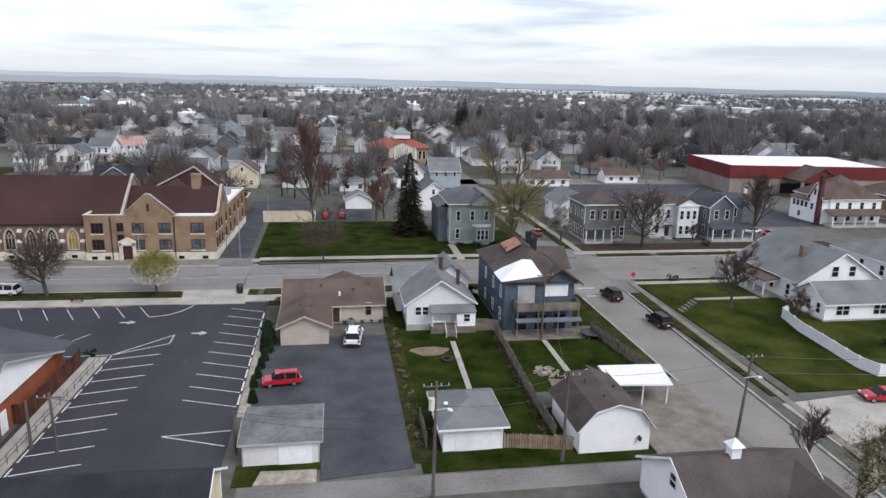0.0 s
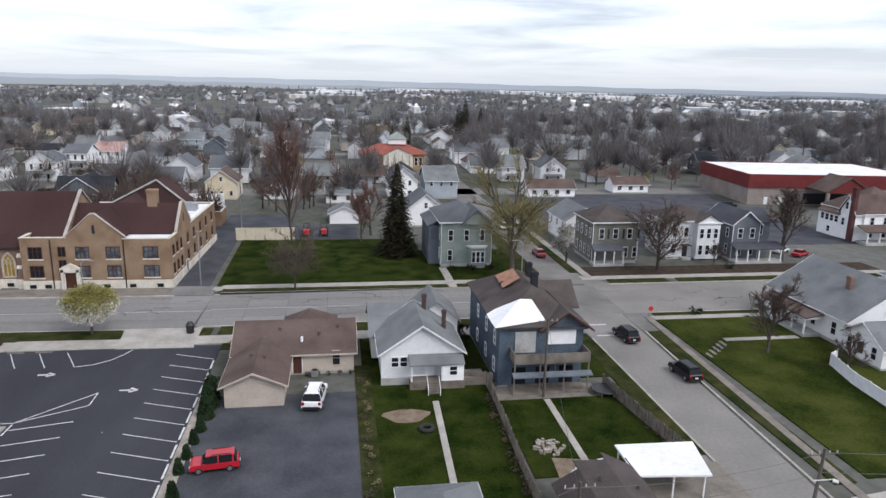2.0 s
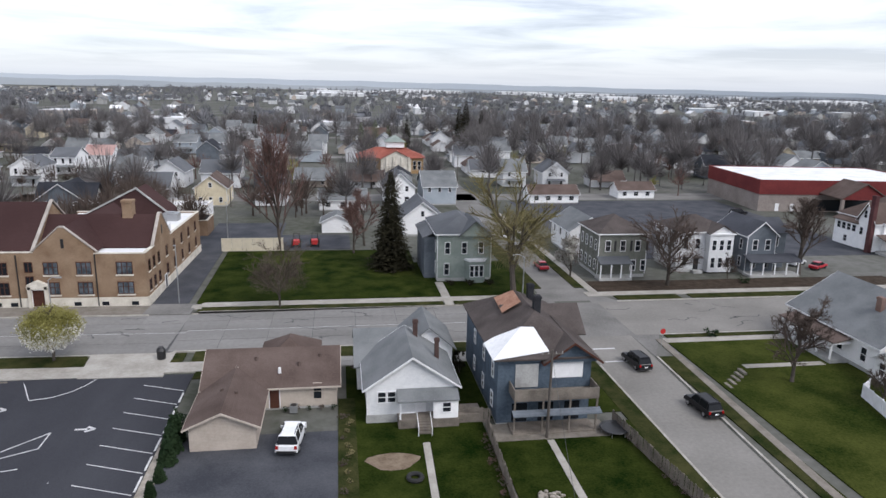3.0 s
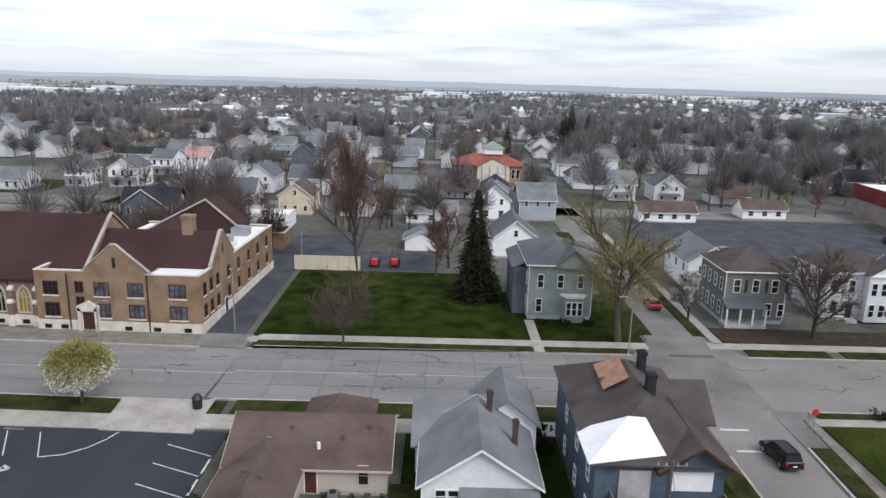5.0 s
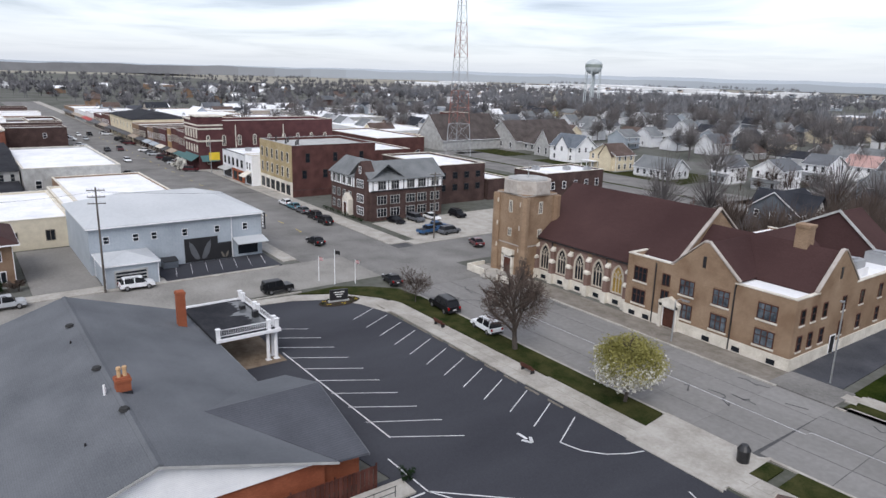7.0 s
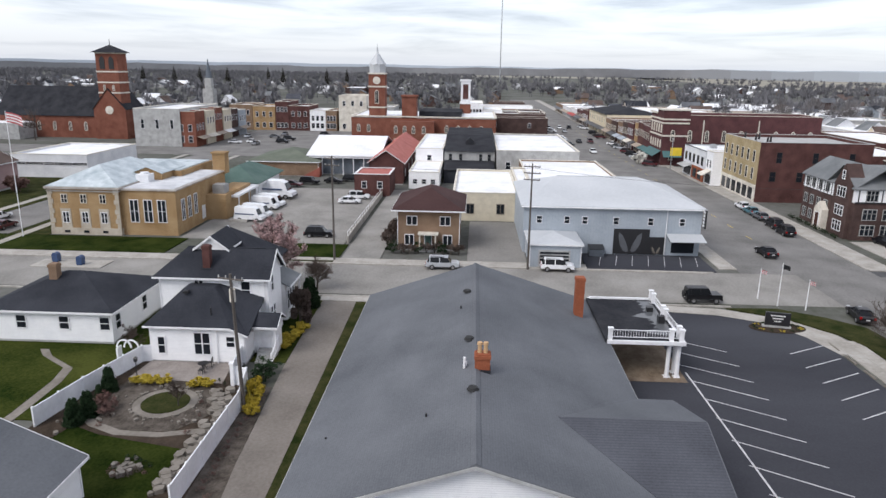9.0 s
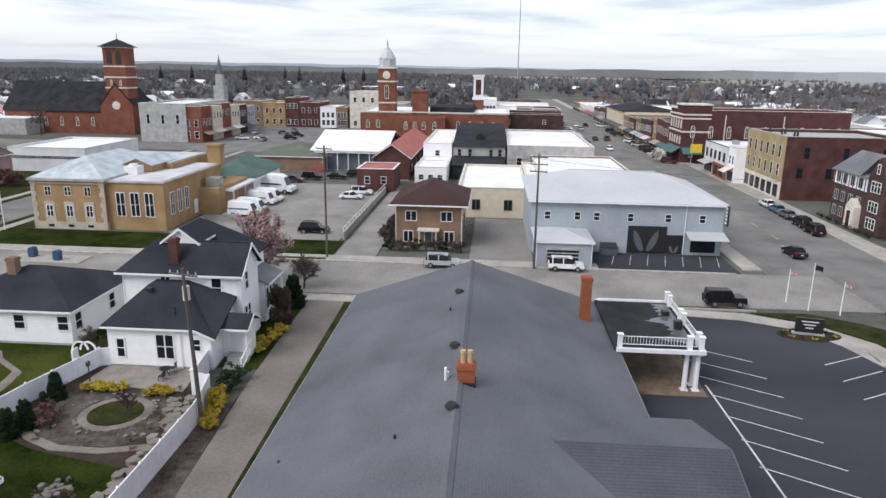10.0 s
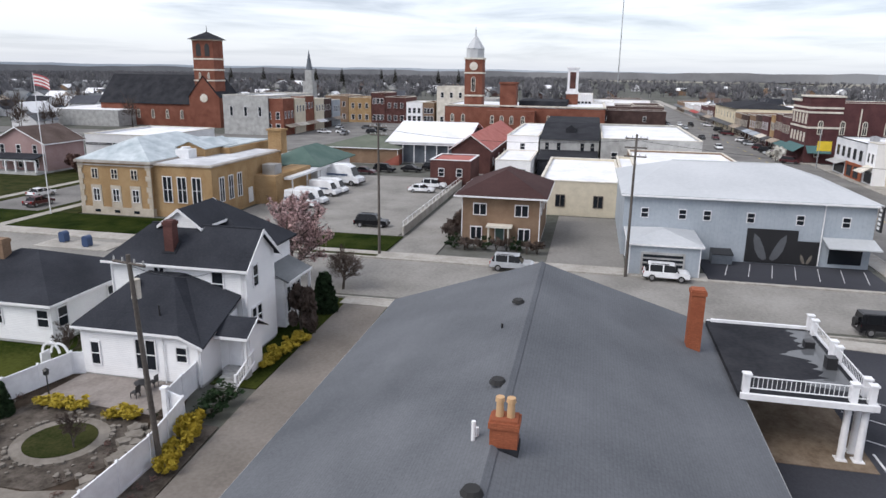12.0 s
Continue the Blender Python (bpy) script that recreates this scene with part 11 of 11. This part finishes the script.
for i in range(5):
    st_ = single("garden_step", Geo().box(52.7 + i * 0.95, 90.0 + i * 0.85, 0.05, 53.1 + i * 0.95, 91.5 + i * 0.85, 0.16 + i * 0.05), M["walkd"], "pale concrete garden step up the lawn", "step", "garden steps")
    st_.matrix_basis = EAST
for x, y, k in ((-7.9, 66.7, 0.75), (-8.2, 70.4, 0.7), (-8.0, 72.8, 0.68), (-7.9, 75.5, 0.7), (-7.7, 77.8, 0.75), (-7.7, 80.6, 1.15), (-7.8, 82.6, 1.3), (-7.9, 84.8, 1.3)):
    cv = conifer("cone", x, y, "upright dark evergreen shrub along the parking lot", k, y * 40, "lot evergreens")
    cv.scale = (k * 1.05, k * 1.05, k)
for x, y, r_, h_, m_ in ((-8.3, 87.4, 1.0, 2.2, "ever"),
                          (59.6, 106.6, 1.2, 1.3, "ever"), (21.8, 99.6, 1.3, 2.6, "spruce"), (21.9, 97.6, 1.0, 2.0, "spruce"), (74.0, 74.0, 1.2, 1.6, "ever"), (-28.2, 81.0, 0.8, 1.3, "ever"), (26.6, 134.4, 1.0, 1.1, "spruce"), (30.0, 134.2, 1.2, 1.2, "spruce"), (33.4, 134.2, 1.1, 1.2, "spruce"), (80.0, 131.5, 1.2, 1.2, "ever"), (-7.6, 100.2, 1.0, 1.2, "redbud")):
    shrub(x, y, r_, h_, m_, "dense dark evergreen bush" if m_ != "redbud" else "brown dormant bush by the tan house")
for i in range(22):
    shrub(8.3 + 0.35 * math.sin(i * 2), 56 + i * 1.5, 0.55 + 0.2 * math.sin(i * 1.3), 0.7, "goldtwig" if i % 3 else "twig", "scrubby brown weeds along the asphalt edge", "scrub", "edge scrub", 120)
for i in range(8):
    shrub(9.2 + i * 0.2, 53 + i * 1.0, 0.6, 0.8, "twig" if i % 2 else "ever", "scrubby growth by the small garage", "scrub", "garage scrub", 120)

# round trampoline form added in place of a dark covered mound, fence scrub
tp = thing("trampoline", 35.0, 81.6, "round dark trampoline form standing in for a covered mound in the back garden", "trampoline")
part("mat", Geo().tube((35, 81.6, 0.62), (35, 81.6, 0.66), 1.25, 1.25, 24), M["black"], tp)
rim_ = Geo()
rim_.add([(35 + (1.4 + 0.12 * math.cos(b)) * math.cos(a), 81.6 + (1.4 + 0.12 * math.cos(b)) * math.sin(a), 0.66 + 0.06 * math.sin(b)) for a in [i * math.pi / 12 for i in range(24)] for b in [j * math.pi / 3 for j in range(6)]],
         [(i * 6 + j, i * 6 + (j + 1) % 6, ((i + 1) % 24) * 6 + (j + 1) % 6, ((i + 1) % 24) * 6 + j) for i in range(24) for j in range(6)])
part("edge_pad", rim_, M["black"], tp)
for i in range(6):
    a = i * 1.047
    part("leg", Geo().tube((35 + 1.35 * math.cos(a), 81.6 + 1.35 * math.sin(a), 0), (35 + 1.35 * math.cos(a), 81.6 + 1.35 * math.sin(a), 0.64), 0.04, 0.04, 6), M["steel"], tp)
rs = random.Random(31)
for i in range(22):
    y = 56 + i * 1.25
    shrub(21.0 + 0.035 * (y - 56) + rs.uniform(-0.4, 0.3), y, rs.uniform(0.35, 0.7), rs.uniform(0.5, 1.1), rs.choice(("twig", "twig", "redbud")), "dry brown scrub along the board fence", "scrub", "fence scrub", 120)
for i in range(12):
    y = 68 + i * 1.3
    shrub(37.2 - 0.1 * (y - 68) + rs.uniform(-0.3, 0.3), y, rs.uniform(0.35, 0.6), rs.uniform(0.5, 1.0), "twig", "dry brown scrub along the board fence", "scrub", "fence scrub", 120)
# ------------------------------------------------------------ the town beyond, house by house
LITE[0] = True
KINDS = []
far_rng = random.Random(77)
for i, (w, d, ze, zr, ax, wall, roof) in enumerate((
        (9, 12, 5.4, 8.8, "y", "siding_b", "darkroof"), (8, 10, 5.6, 9.2, "x", "siding_b", "greyroof"), (12, 8, 3.0, 5.6, "x", "siding_b", "brownroof"), (9, 11, 3.4, 6.6, "y", "siding_b", "darkroof"),
        (10, 10, 5.6, 8.6, "x", "bluemetal", "greyroof"), (9, 12, 5.4, 8.6, "y", "cream", "brownroof"), (12, 9, 3.2, 6.0, "x", "tansid", "greyroof"), (9, 11, 5.4, 9, "y", "slatesid", "blackroof"),
        (8, 9, 3.2, 6.2, "y", "stone_g", "brownroof"), (13, 8, 3.0, 5.4, "x", "siding_b", "blackroof"))):
    wins = [("s", 2, 1.2, 0.9, 1.5), ("e", 1, 1.3, 0.9, 1.4)] + ([("s", 2, 3.9, 0.8, 1.3)] if ze > 4.5 else [])
    hh = house("town_house", "white" if wall == "siding_b" else "painted", -w / 2, -d / 2, w / 2, d / 2, ze, zr, ax, wall, roof, wins, 0.3, found=False)
    part("porch_roof", Geo().slab([(-w * 0.35, -d / 2 - 1.9, 2.6), (w * 0.35, -d / 2 - 1.9, 2.6), (w * 0.35, -d / 2, 3.1), (-w * 0.35, -d / 2, 3.1)], 0.15), M[roof], hh)
    tone = {"siding_b": "white", "bluemetal": "pale blue", "cream": "cream", "tansid": "tan", "slatesid": "dark slate", "stone_g": "grey"}[wall]
    top = {"darkroof": "charcoal", "greyroof": "grey", "brownroof": "brown", "blackroof": "black"}[roof]
    tagged(hh, "%s wooden %s with a %s shingle roof" % (tone, "two-storey house" if ze > 4.5 else "bungalow", top), "house", "town houses")
    KINDS.append(hh)
KEEP = [(-115, 245, -84, 292), (60, 212, 108, 232), (-68, 190, -50, 208), (-150, -60, -15, 150), (-145, 130, -93, 215), (-75, 120, 112, 155), (-40, 155, 70, 187), (-37, 190, -20, 226), (0, 203, 52, 230), (58, 145, 125, 222), (118, 120, 210, 245), (8, 278, 50, 304), (-240, 140, -108, 290)]


def clear(x, y, r=8):
    return not any(a - r < x < c + r and b - r < y < d + r for a, b, c, d in KEEP)


count = 0
used = set()
for y in (234, 341.5, 454.5):
    for side in (-1, 1):
        x = -330.0
        while x < 330:
            x += far_rng.uniform(14, 20)
            cx, cy = x, y + side * far_rng.uniform(15, 19)
            if min(abs(cx - v) for v in (44.9, 171, 298, -83, -210, -337)) < 13 or not clear(cx, cy):
                continue
            k = far_rng.choice(KINDS if far_rng.random() < 0.55 else KINDS[:4])
            rot = (0 if side > 0 else 180) + far_rng.choice((0, 0, 0, 90))
            if k in used:
                copy_thing(k, pose(*site(cx, cy), 0, 0, 0, rot))
            else:
                k.matrix_basis = pose(*site(cx, cy), 0, 0, 0, rot)
                used.add(k)
            count += 1
for x in (44.9, 171, -83, -210):
    for side in (-1, 1):
        y = 130.0
        while y < 470:
            y += far_rng.uniform(14, 19)
            cx, cy = x + side * far_rng.uniform(14, 17), y
            if min(abs(cy - v) for v in (228, 341.5, 454.5)) < 30 or not clear(cx, cy):
                continue
            k = far_rng.choice(KINDS if far_rng.random() < 0.55 else KINDS[:4])
            if k in used:
                copy_thing(k, pose(*site(cx, cy), 0, 0, 0, 90 if side > 0 else 270))
            else:
                k.matrix_basis = pose(*site(cx, cy), 0, 0, 0, 90 if side > 0 else 270)
                used.add(k)
            count += 1

# far roofs: too many to tell apart
def far_town(name, n, pick, mats, label):
    geos = {m: Geo() for m in mats}
    rr = random.Random(name)
    for i in range(n):
        x, y = pick(rr)
        a = rr.choice((0, math.pi / 2)) + rr.gauss(0, 0.04)
        w, d, h = rr.uniform(7, 12), rr.uniform(8, 13), rr.choice((3, 3.2, 5.4, 5.6))
        zr = h + rr.uniform(2.2, 3.6)
        if rr.random() < 0.07:
            w, d, h, zr = rr.uniform(20, 60), rr.uniform(18, 40), rr.uniform(5, 7), None
        c, s = math.cos(a), math.sin(a)
        P = lambda u, v, z: (x + u * c - v * s, y + u * s + v * c, z)
        w, d = w / 2, d / 2
        wm = rr.choice(mats[:1] if rr.random() < 0.4 else mats[1:4])
        base = [P(-w, -d, 0), P(w, -d, 0), P(w, d, 0), P(-w, d, 0), P(-w, -d, h), P(w, -d, h), P(w, d, h), P(-w, d, h)]
        geos[wm].add(base, [(0, 1, 5, 4), (1, 2, 6, 5), (2, 3, 7, 6), (3, 0, 4, 7)])
        if zr is None:
            geos["membrane"].add([P(-w, -d, h), P(w, -d, h), P(w, d, h), P(-w, d, h)], [(0, 1, 2, 3)])
        else:
            geos[wm].add([P(-w, -d, h), P(w, -d, h), P(0, -d, zr), P(-w, d, h), P(w, d, h), P(0, d, zr)], [(0, 1, 2), (4, 3, 5)])
            o = 0.5
            q = (zr - h) / w * o
            geos[rr.choice(mats[4:])].add([P(-w - o, -d - o, h - q), P(-w - o, d + o, h - q), P(0, d + o, zr + 0.1), P(0, -d - o, zr + 0.1), P(w + o, -d - o, h - q), P(w + o, d + o, h - q)], [(0, 3, 2, 1), (3, 4, 5, 2)])
    th = thing(name, 0, 0, label, "houses", kind="stuff")
    for m, g in geos.items():
        if g.f:
            part("walls" if m in mats[:4] else "roofs", g, M[m], th)


FM = ["siding_b", "stone_g", "tansid", "bluemetal", "membrane", "darkroof", "greyroof", "dkshingle", "blackroof", "brownroof"]


def pick_north(r):
    while True:
        x, y = r.uniform(-1500, 1700), 470 + 1500 * r.random() ** 1.5
        if abs(x) < 1.1 * y + 200:
            return x, y


def pick_west(r):
    while True:
        x, y = -480 - 560 * r.random() ** 1.2, r.uniform(-700, 650)
        if abs(y - 110) > 26 or x < -900:
            return x, y


def pick_mid(r):
    while True:
        k = r.random()
        x, y = (r.uniform(330, 600), r.uniform(130, 470)) if k < 0.35 else (r.uniform(-480, -345), r.uniform(130, 470)) if k < 0.6 else (r.uniform(-480, -130), r.uniform(-260, -95))
        return x, y


far_town("far_houses", 820, pick_north, FM, "distant small-town roofs and walls among bare trees")
far_town("far_west_houses", 260, pick_west, ["stone_g", "tanbrick", "siding_b", "dkbrick"] + FM[4:], "distant roofs beyond the downtown blocks")
def sheds(name, n, box, label):
    """Broad low works buildings far off, too many to tell apart."""
    rr, g, r = random.Random(name), Geo(), Geo()
    for i in range(n):
        x, y = rr.uniform(box[0], box[2]), rr.uniform(box[1], box[3])
        w, d, h = rr.uniform(25, 90), rr.uniform(20, 60), rr.uniform(6, 11)
        g.box(x - w, y - d, 0, x + w, y + d, h)
        r.box(x - w, y - d, h, x + w, y + d, h + 0.4)
    th = thing(name, (box[0] + box[2]) / 2, (box[1] + box[3]) / 2, label, "works", kind="stuff")
    part("walls", g, M["siding_b"], th)
    part("roofs", r, M["membrane"], th)


sheds("far_works", 30, (-150, 1500, 1500, 2700), "distant pale factory sheds near the horizon")
sheds("far_works", 16, (-1500, 900, -700, 1700), "distant pale works buildings among trees")
far_town("outer_houses", 260, pick_mid, FM, "outlying houses at the edge of the grid")


# ------------------------------------------------------------ bare trees of the town and far woods, joined
def woods(name, n, pick, mat, label, hmin, hmax, twigs, seed, width=0.1, clumps=1):
    rng2 = np.random.default_rng(seed)
    rr = random.Random(seed)
    vs, fs = [], []
    base = 0
    for i in range(n):
        x, y = pick(rr)
        h = rr.uniform(hmin, hmax)
        cr = h * rr.uniform(0.28, 0.42)
        k = twigs
        d = rng2.normal(size=(k, 3))
        d[:, 2] = np.abs(d[:, 2]) * 0.9 + 0.15
        d /= np.linalg.norm(d, axis=1)[:, None]
        r0 = rng2.uniform(0.05, 0.62, k)[:, None]
        r1 = r0 + rng2.uniform(0.25, 0.5, k)[:, None]
        sc = np.array([cr, cr, h * 0.66])
        org = np.array([x, y, h * 0.3])
        p = org + d * r0 * sc
        q = org + d * np.minimum(r1, 1.05) * sc + rng2.normal(size=(k, 3)) * 0.25 * np.array([1, 1, 0.5])
        side = np.cross(q - p, rng2.normal(size=(k, 3)))
        side /= np.linalg.norm(side, axis=1)[:, None] + 1e-9
        wd = width * rng2.uniform(0.6, 1.6, k)[:, None] * (h / 10)
        tri = np.stack([p - side * wd, p + side * wd, q], axis=1).reshape(-1, 3)
        tw = h * 0.022
        trunk = np.array([[x - tw, y, -0.1], [x + tw, y, -0.1], [x, y, h * 0.62], [x, y - tw, -0.1], [x, y + tw, -0.1], [x, y, h * 0.62]])
        allv = np.concatenate([tri, trunk])
        vs.append(allv)
        base += len(allv)
    v = np.concatenate(vs)
    me = bpy.data.meshes.new(name)
    f = np.arange(len(v), dtype=np.int32)
    me.vertices.add(len(v))
    me.vertices.foreach_set("co", v.astype(np.float32).ravel())
    me.loops.add(len(v))
    me.loops.foreach_set("vertex_index", f)
    me.polygons.add(len(v) // 3)
    me.polygons.foreach_set("loop_start", np.arange(0, len(v), 3, dtype=np.int32))
    me.update(calc_edges=True)
    me.materials.append(M[mat])
    tagged(new(name, me), label, "trees", "", "stuff")


def town_pick(r):
    while True:
        x, y = r.uniform(-420, 480), 135 + 420 * r.random()
        if min(abs(x - v) for v in (44.9, 171, 298, -83, -210)) > 6 and min(abs(y - v) for v in (228, 341.5, 454.5, 567.5)) > 7 and clear(x, y, 3) and abs(x) < y * 1.1 + 120:
            return x, y


def yard_pick(r):
    while True:
        x, y = r.choice(((-60, 160, 30, 40), (-48, 172, 12, 24), (-48, 172, 12, 24), (-20, 196, 34, 12), (-60, 160, 30, 40), (-100, 235, 60, 20)))[:2], 0
        a, b = x
        return a + r.uniform(0, 26), b + r.uniform(0, 20)


def far_pick(r):
    while True:
        x, y = r.uniform(-1900, 2000), 470 + 2000 * r.random() ** 1.6
        if abs(x) < 1.05 * y + 200 and not (x < -620 and y > 640 and (math.sin(x * 0.004 + y * 0.011) < 0.72)) and (y < 700 or math.sin(x * 0.009) + math.sin(y * 0.013 + 1) > -0.5):
            return x, y


def west_pick(r):
    while True:
        x, y = -330 - 2100 * r.random() ** 1.25, r.uniform(-1500, 1000)
        if not (x < -1150 and y > 60 and math.sin(x * 0.012) < 0.85) and (abs(y - 110) > 22 or x < -700) and not (-480 < x < -330 and -60 < y < 200 and r.random() < 0.75):
            return x, y


def south_pick(r):
    return r.uniform(-330, -128), r.uniform(-300, -95)


woods("town_trees", 860, town_pick, "towntwig", "bare grey-brown garden trees of the town", 10, 20, 460, 3, 0.04)
def grove_pick(r):
    while True:
        x, y = r.uniform(70, 460), r.uniform(236, 560)
        if min(abs(x - v) for v in (44.9, 171, 298)) > 6 and min(abs(y - v) for v in (228, 341.5, 454.5)) > 7 and clear(x, y, 3):
            return x, y


woods("tall_town_trees", 110, grove_pick, "towntwig", "tall bare grey-brown shade trees of the town", 17, 26, 620, 21, 0.032)
woods("town_red_trees", 120, town_pick, "redbud", "garden trees with reddish buds", 7, 12, 130, 5, 0.08)
woods("town_green_trees", 70, town_pick, "goldbud", "garden trees with first yellow-green leaves", 7, 11, 150, 7, 0.09)
woods("town_white_trees", 14, town_pick, "blossom", "white-blossoming garden trees", 5, 8, 170, 8, 0.09)
def behind_church(r):
    return r.uniform(-54, -34), r.uniform(176, 211)


woods("church_grove", 30, behind_church, "twig", "dense dark bare trees behind the church hall", 9, 15, 420, 41, 0.03)
woods("yard_trees", 70, yard_pick, "twig", "bare trees behind the church and shops", 8, 14, 260, 9, 0.045)
# both far woods carry painted haze in their material
woods("far_woods", 4300, far_pick, "farwood", "distant bare grey-brown woods with haze put into their colour", 10, 20, 74, 11, 0.17)
woods("west_woods", 7600, west_pick, "westwood", "distant bare grey-brown woods beyond downtown with haze put into their colour", 9, 17, 54, 13, 0.36)
woods("south_trees", 110, south_pick, "twig", "bare trees south of the post office", 9, 16, 130, 15, 0.08)
for x, y, s in ((43.4, 387.5, 0.95), (70.8, 383.5, 1.4), (84, 436, 1.5), (92, 428, 1.2), (30, 322, 0.9), (-52, 450, 1.0), (-140, 330, 0.7), (74, 318, 0.6), (-235, -170, 1.0), (-20, 395, 0.8), (170, 300, 0.7)):
    conifer("far", x, y, "dark pointed conifer among the town trees", s, x * 7, "town conifers")
for x, y, s in ((26.3, 377, 1.1), (19, 372, 1.0), (33, 380, 0.9)):
    conifer("pine", x, y, "broad olive-green pine behind the library", s, x * 7, "library pines")
for i in range(9):
    conifer("far", -900 - 14 * (i % 3), -420 + i * 40 + 9 * math.sin(i * 3), "dark conifer on the far ridge", 1.5, i * 40, "ridge conifers")

# pale fields and a low wooded ridge whose colours hold the haze at the horizon
sheet("backdrop_fields", [rect(-3000, 620, -620, 2300), rect(-3900, -200, -2300, 800), rect(600, 2600, 2800, 3900), rect(-1200, 2800, 200, 4100)], "terra", "pale winter fields in the distance", 0.05)
n = 260
# tint: distance haze put into each ring's base colour, paler on the far one
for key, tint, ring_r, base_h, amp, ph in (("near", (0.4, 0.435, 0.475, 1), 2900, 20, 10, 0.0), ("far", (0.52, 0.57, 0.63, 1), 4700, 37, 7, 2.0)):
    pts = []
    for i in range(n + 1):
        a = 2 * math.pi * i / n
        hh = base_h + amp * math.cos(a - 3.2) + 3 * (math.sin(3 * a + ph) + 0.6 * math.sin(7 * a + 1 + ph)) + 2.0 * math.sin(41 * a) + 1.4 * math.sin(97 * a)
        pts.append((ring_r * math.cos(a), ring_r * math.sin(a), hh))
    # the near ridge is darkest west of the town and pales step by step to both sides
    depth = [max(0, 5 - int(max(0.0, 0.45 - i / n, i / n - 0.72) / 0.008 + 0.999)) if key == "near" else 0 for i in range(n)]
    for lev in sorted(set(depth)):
        haze = M["ridgewood"] if lev == 5 else bpy.data.materials.new(key + "_hazed_ridge")
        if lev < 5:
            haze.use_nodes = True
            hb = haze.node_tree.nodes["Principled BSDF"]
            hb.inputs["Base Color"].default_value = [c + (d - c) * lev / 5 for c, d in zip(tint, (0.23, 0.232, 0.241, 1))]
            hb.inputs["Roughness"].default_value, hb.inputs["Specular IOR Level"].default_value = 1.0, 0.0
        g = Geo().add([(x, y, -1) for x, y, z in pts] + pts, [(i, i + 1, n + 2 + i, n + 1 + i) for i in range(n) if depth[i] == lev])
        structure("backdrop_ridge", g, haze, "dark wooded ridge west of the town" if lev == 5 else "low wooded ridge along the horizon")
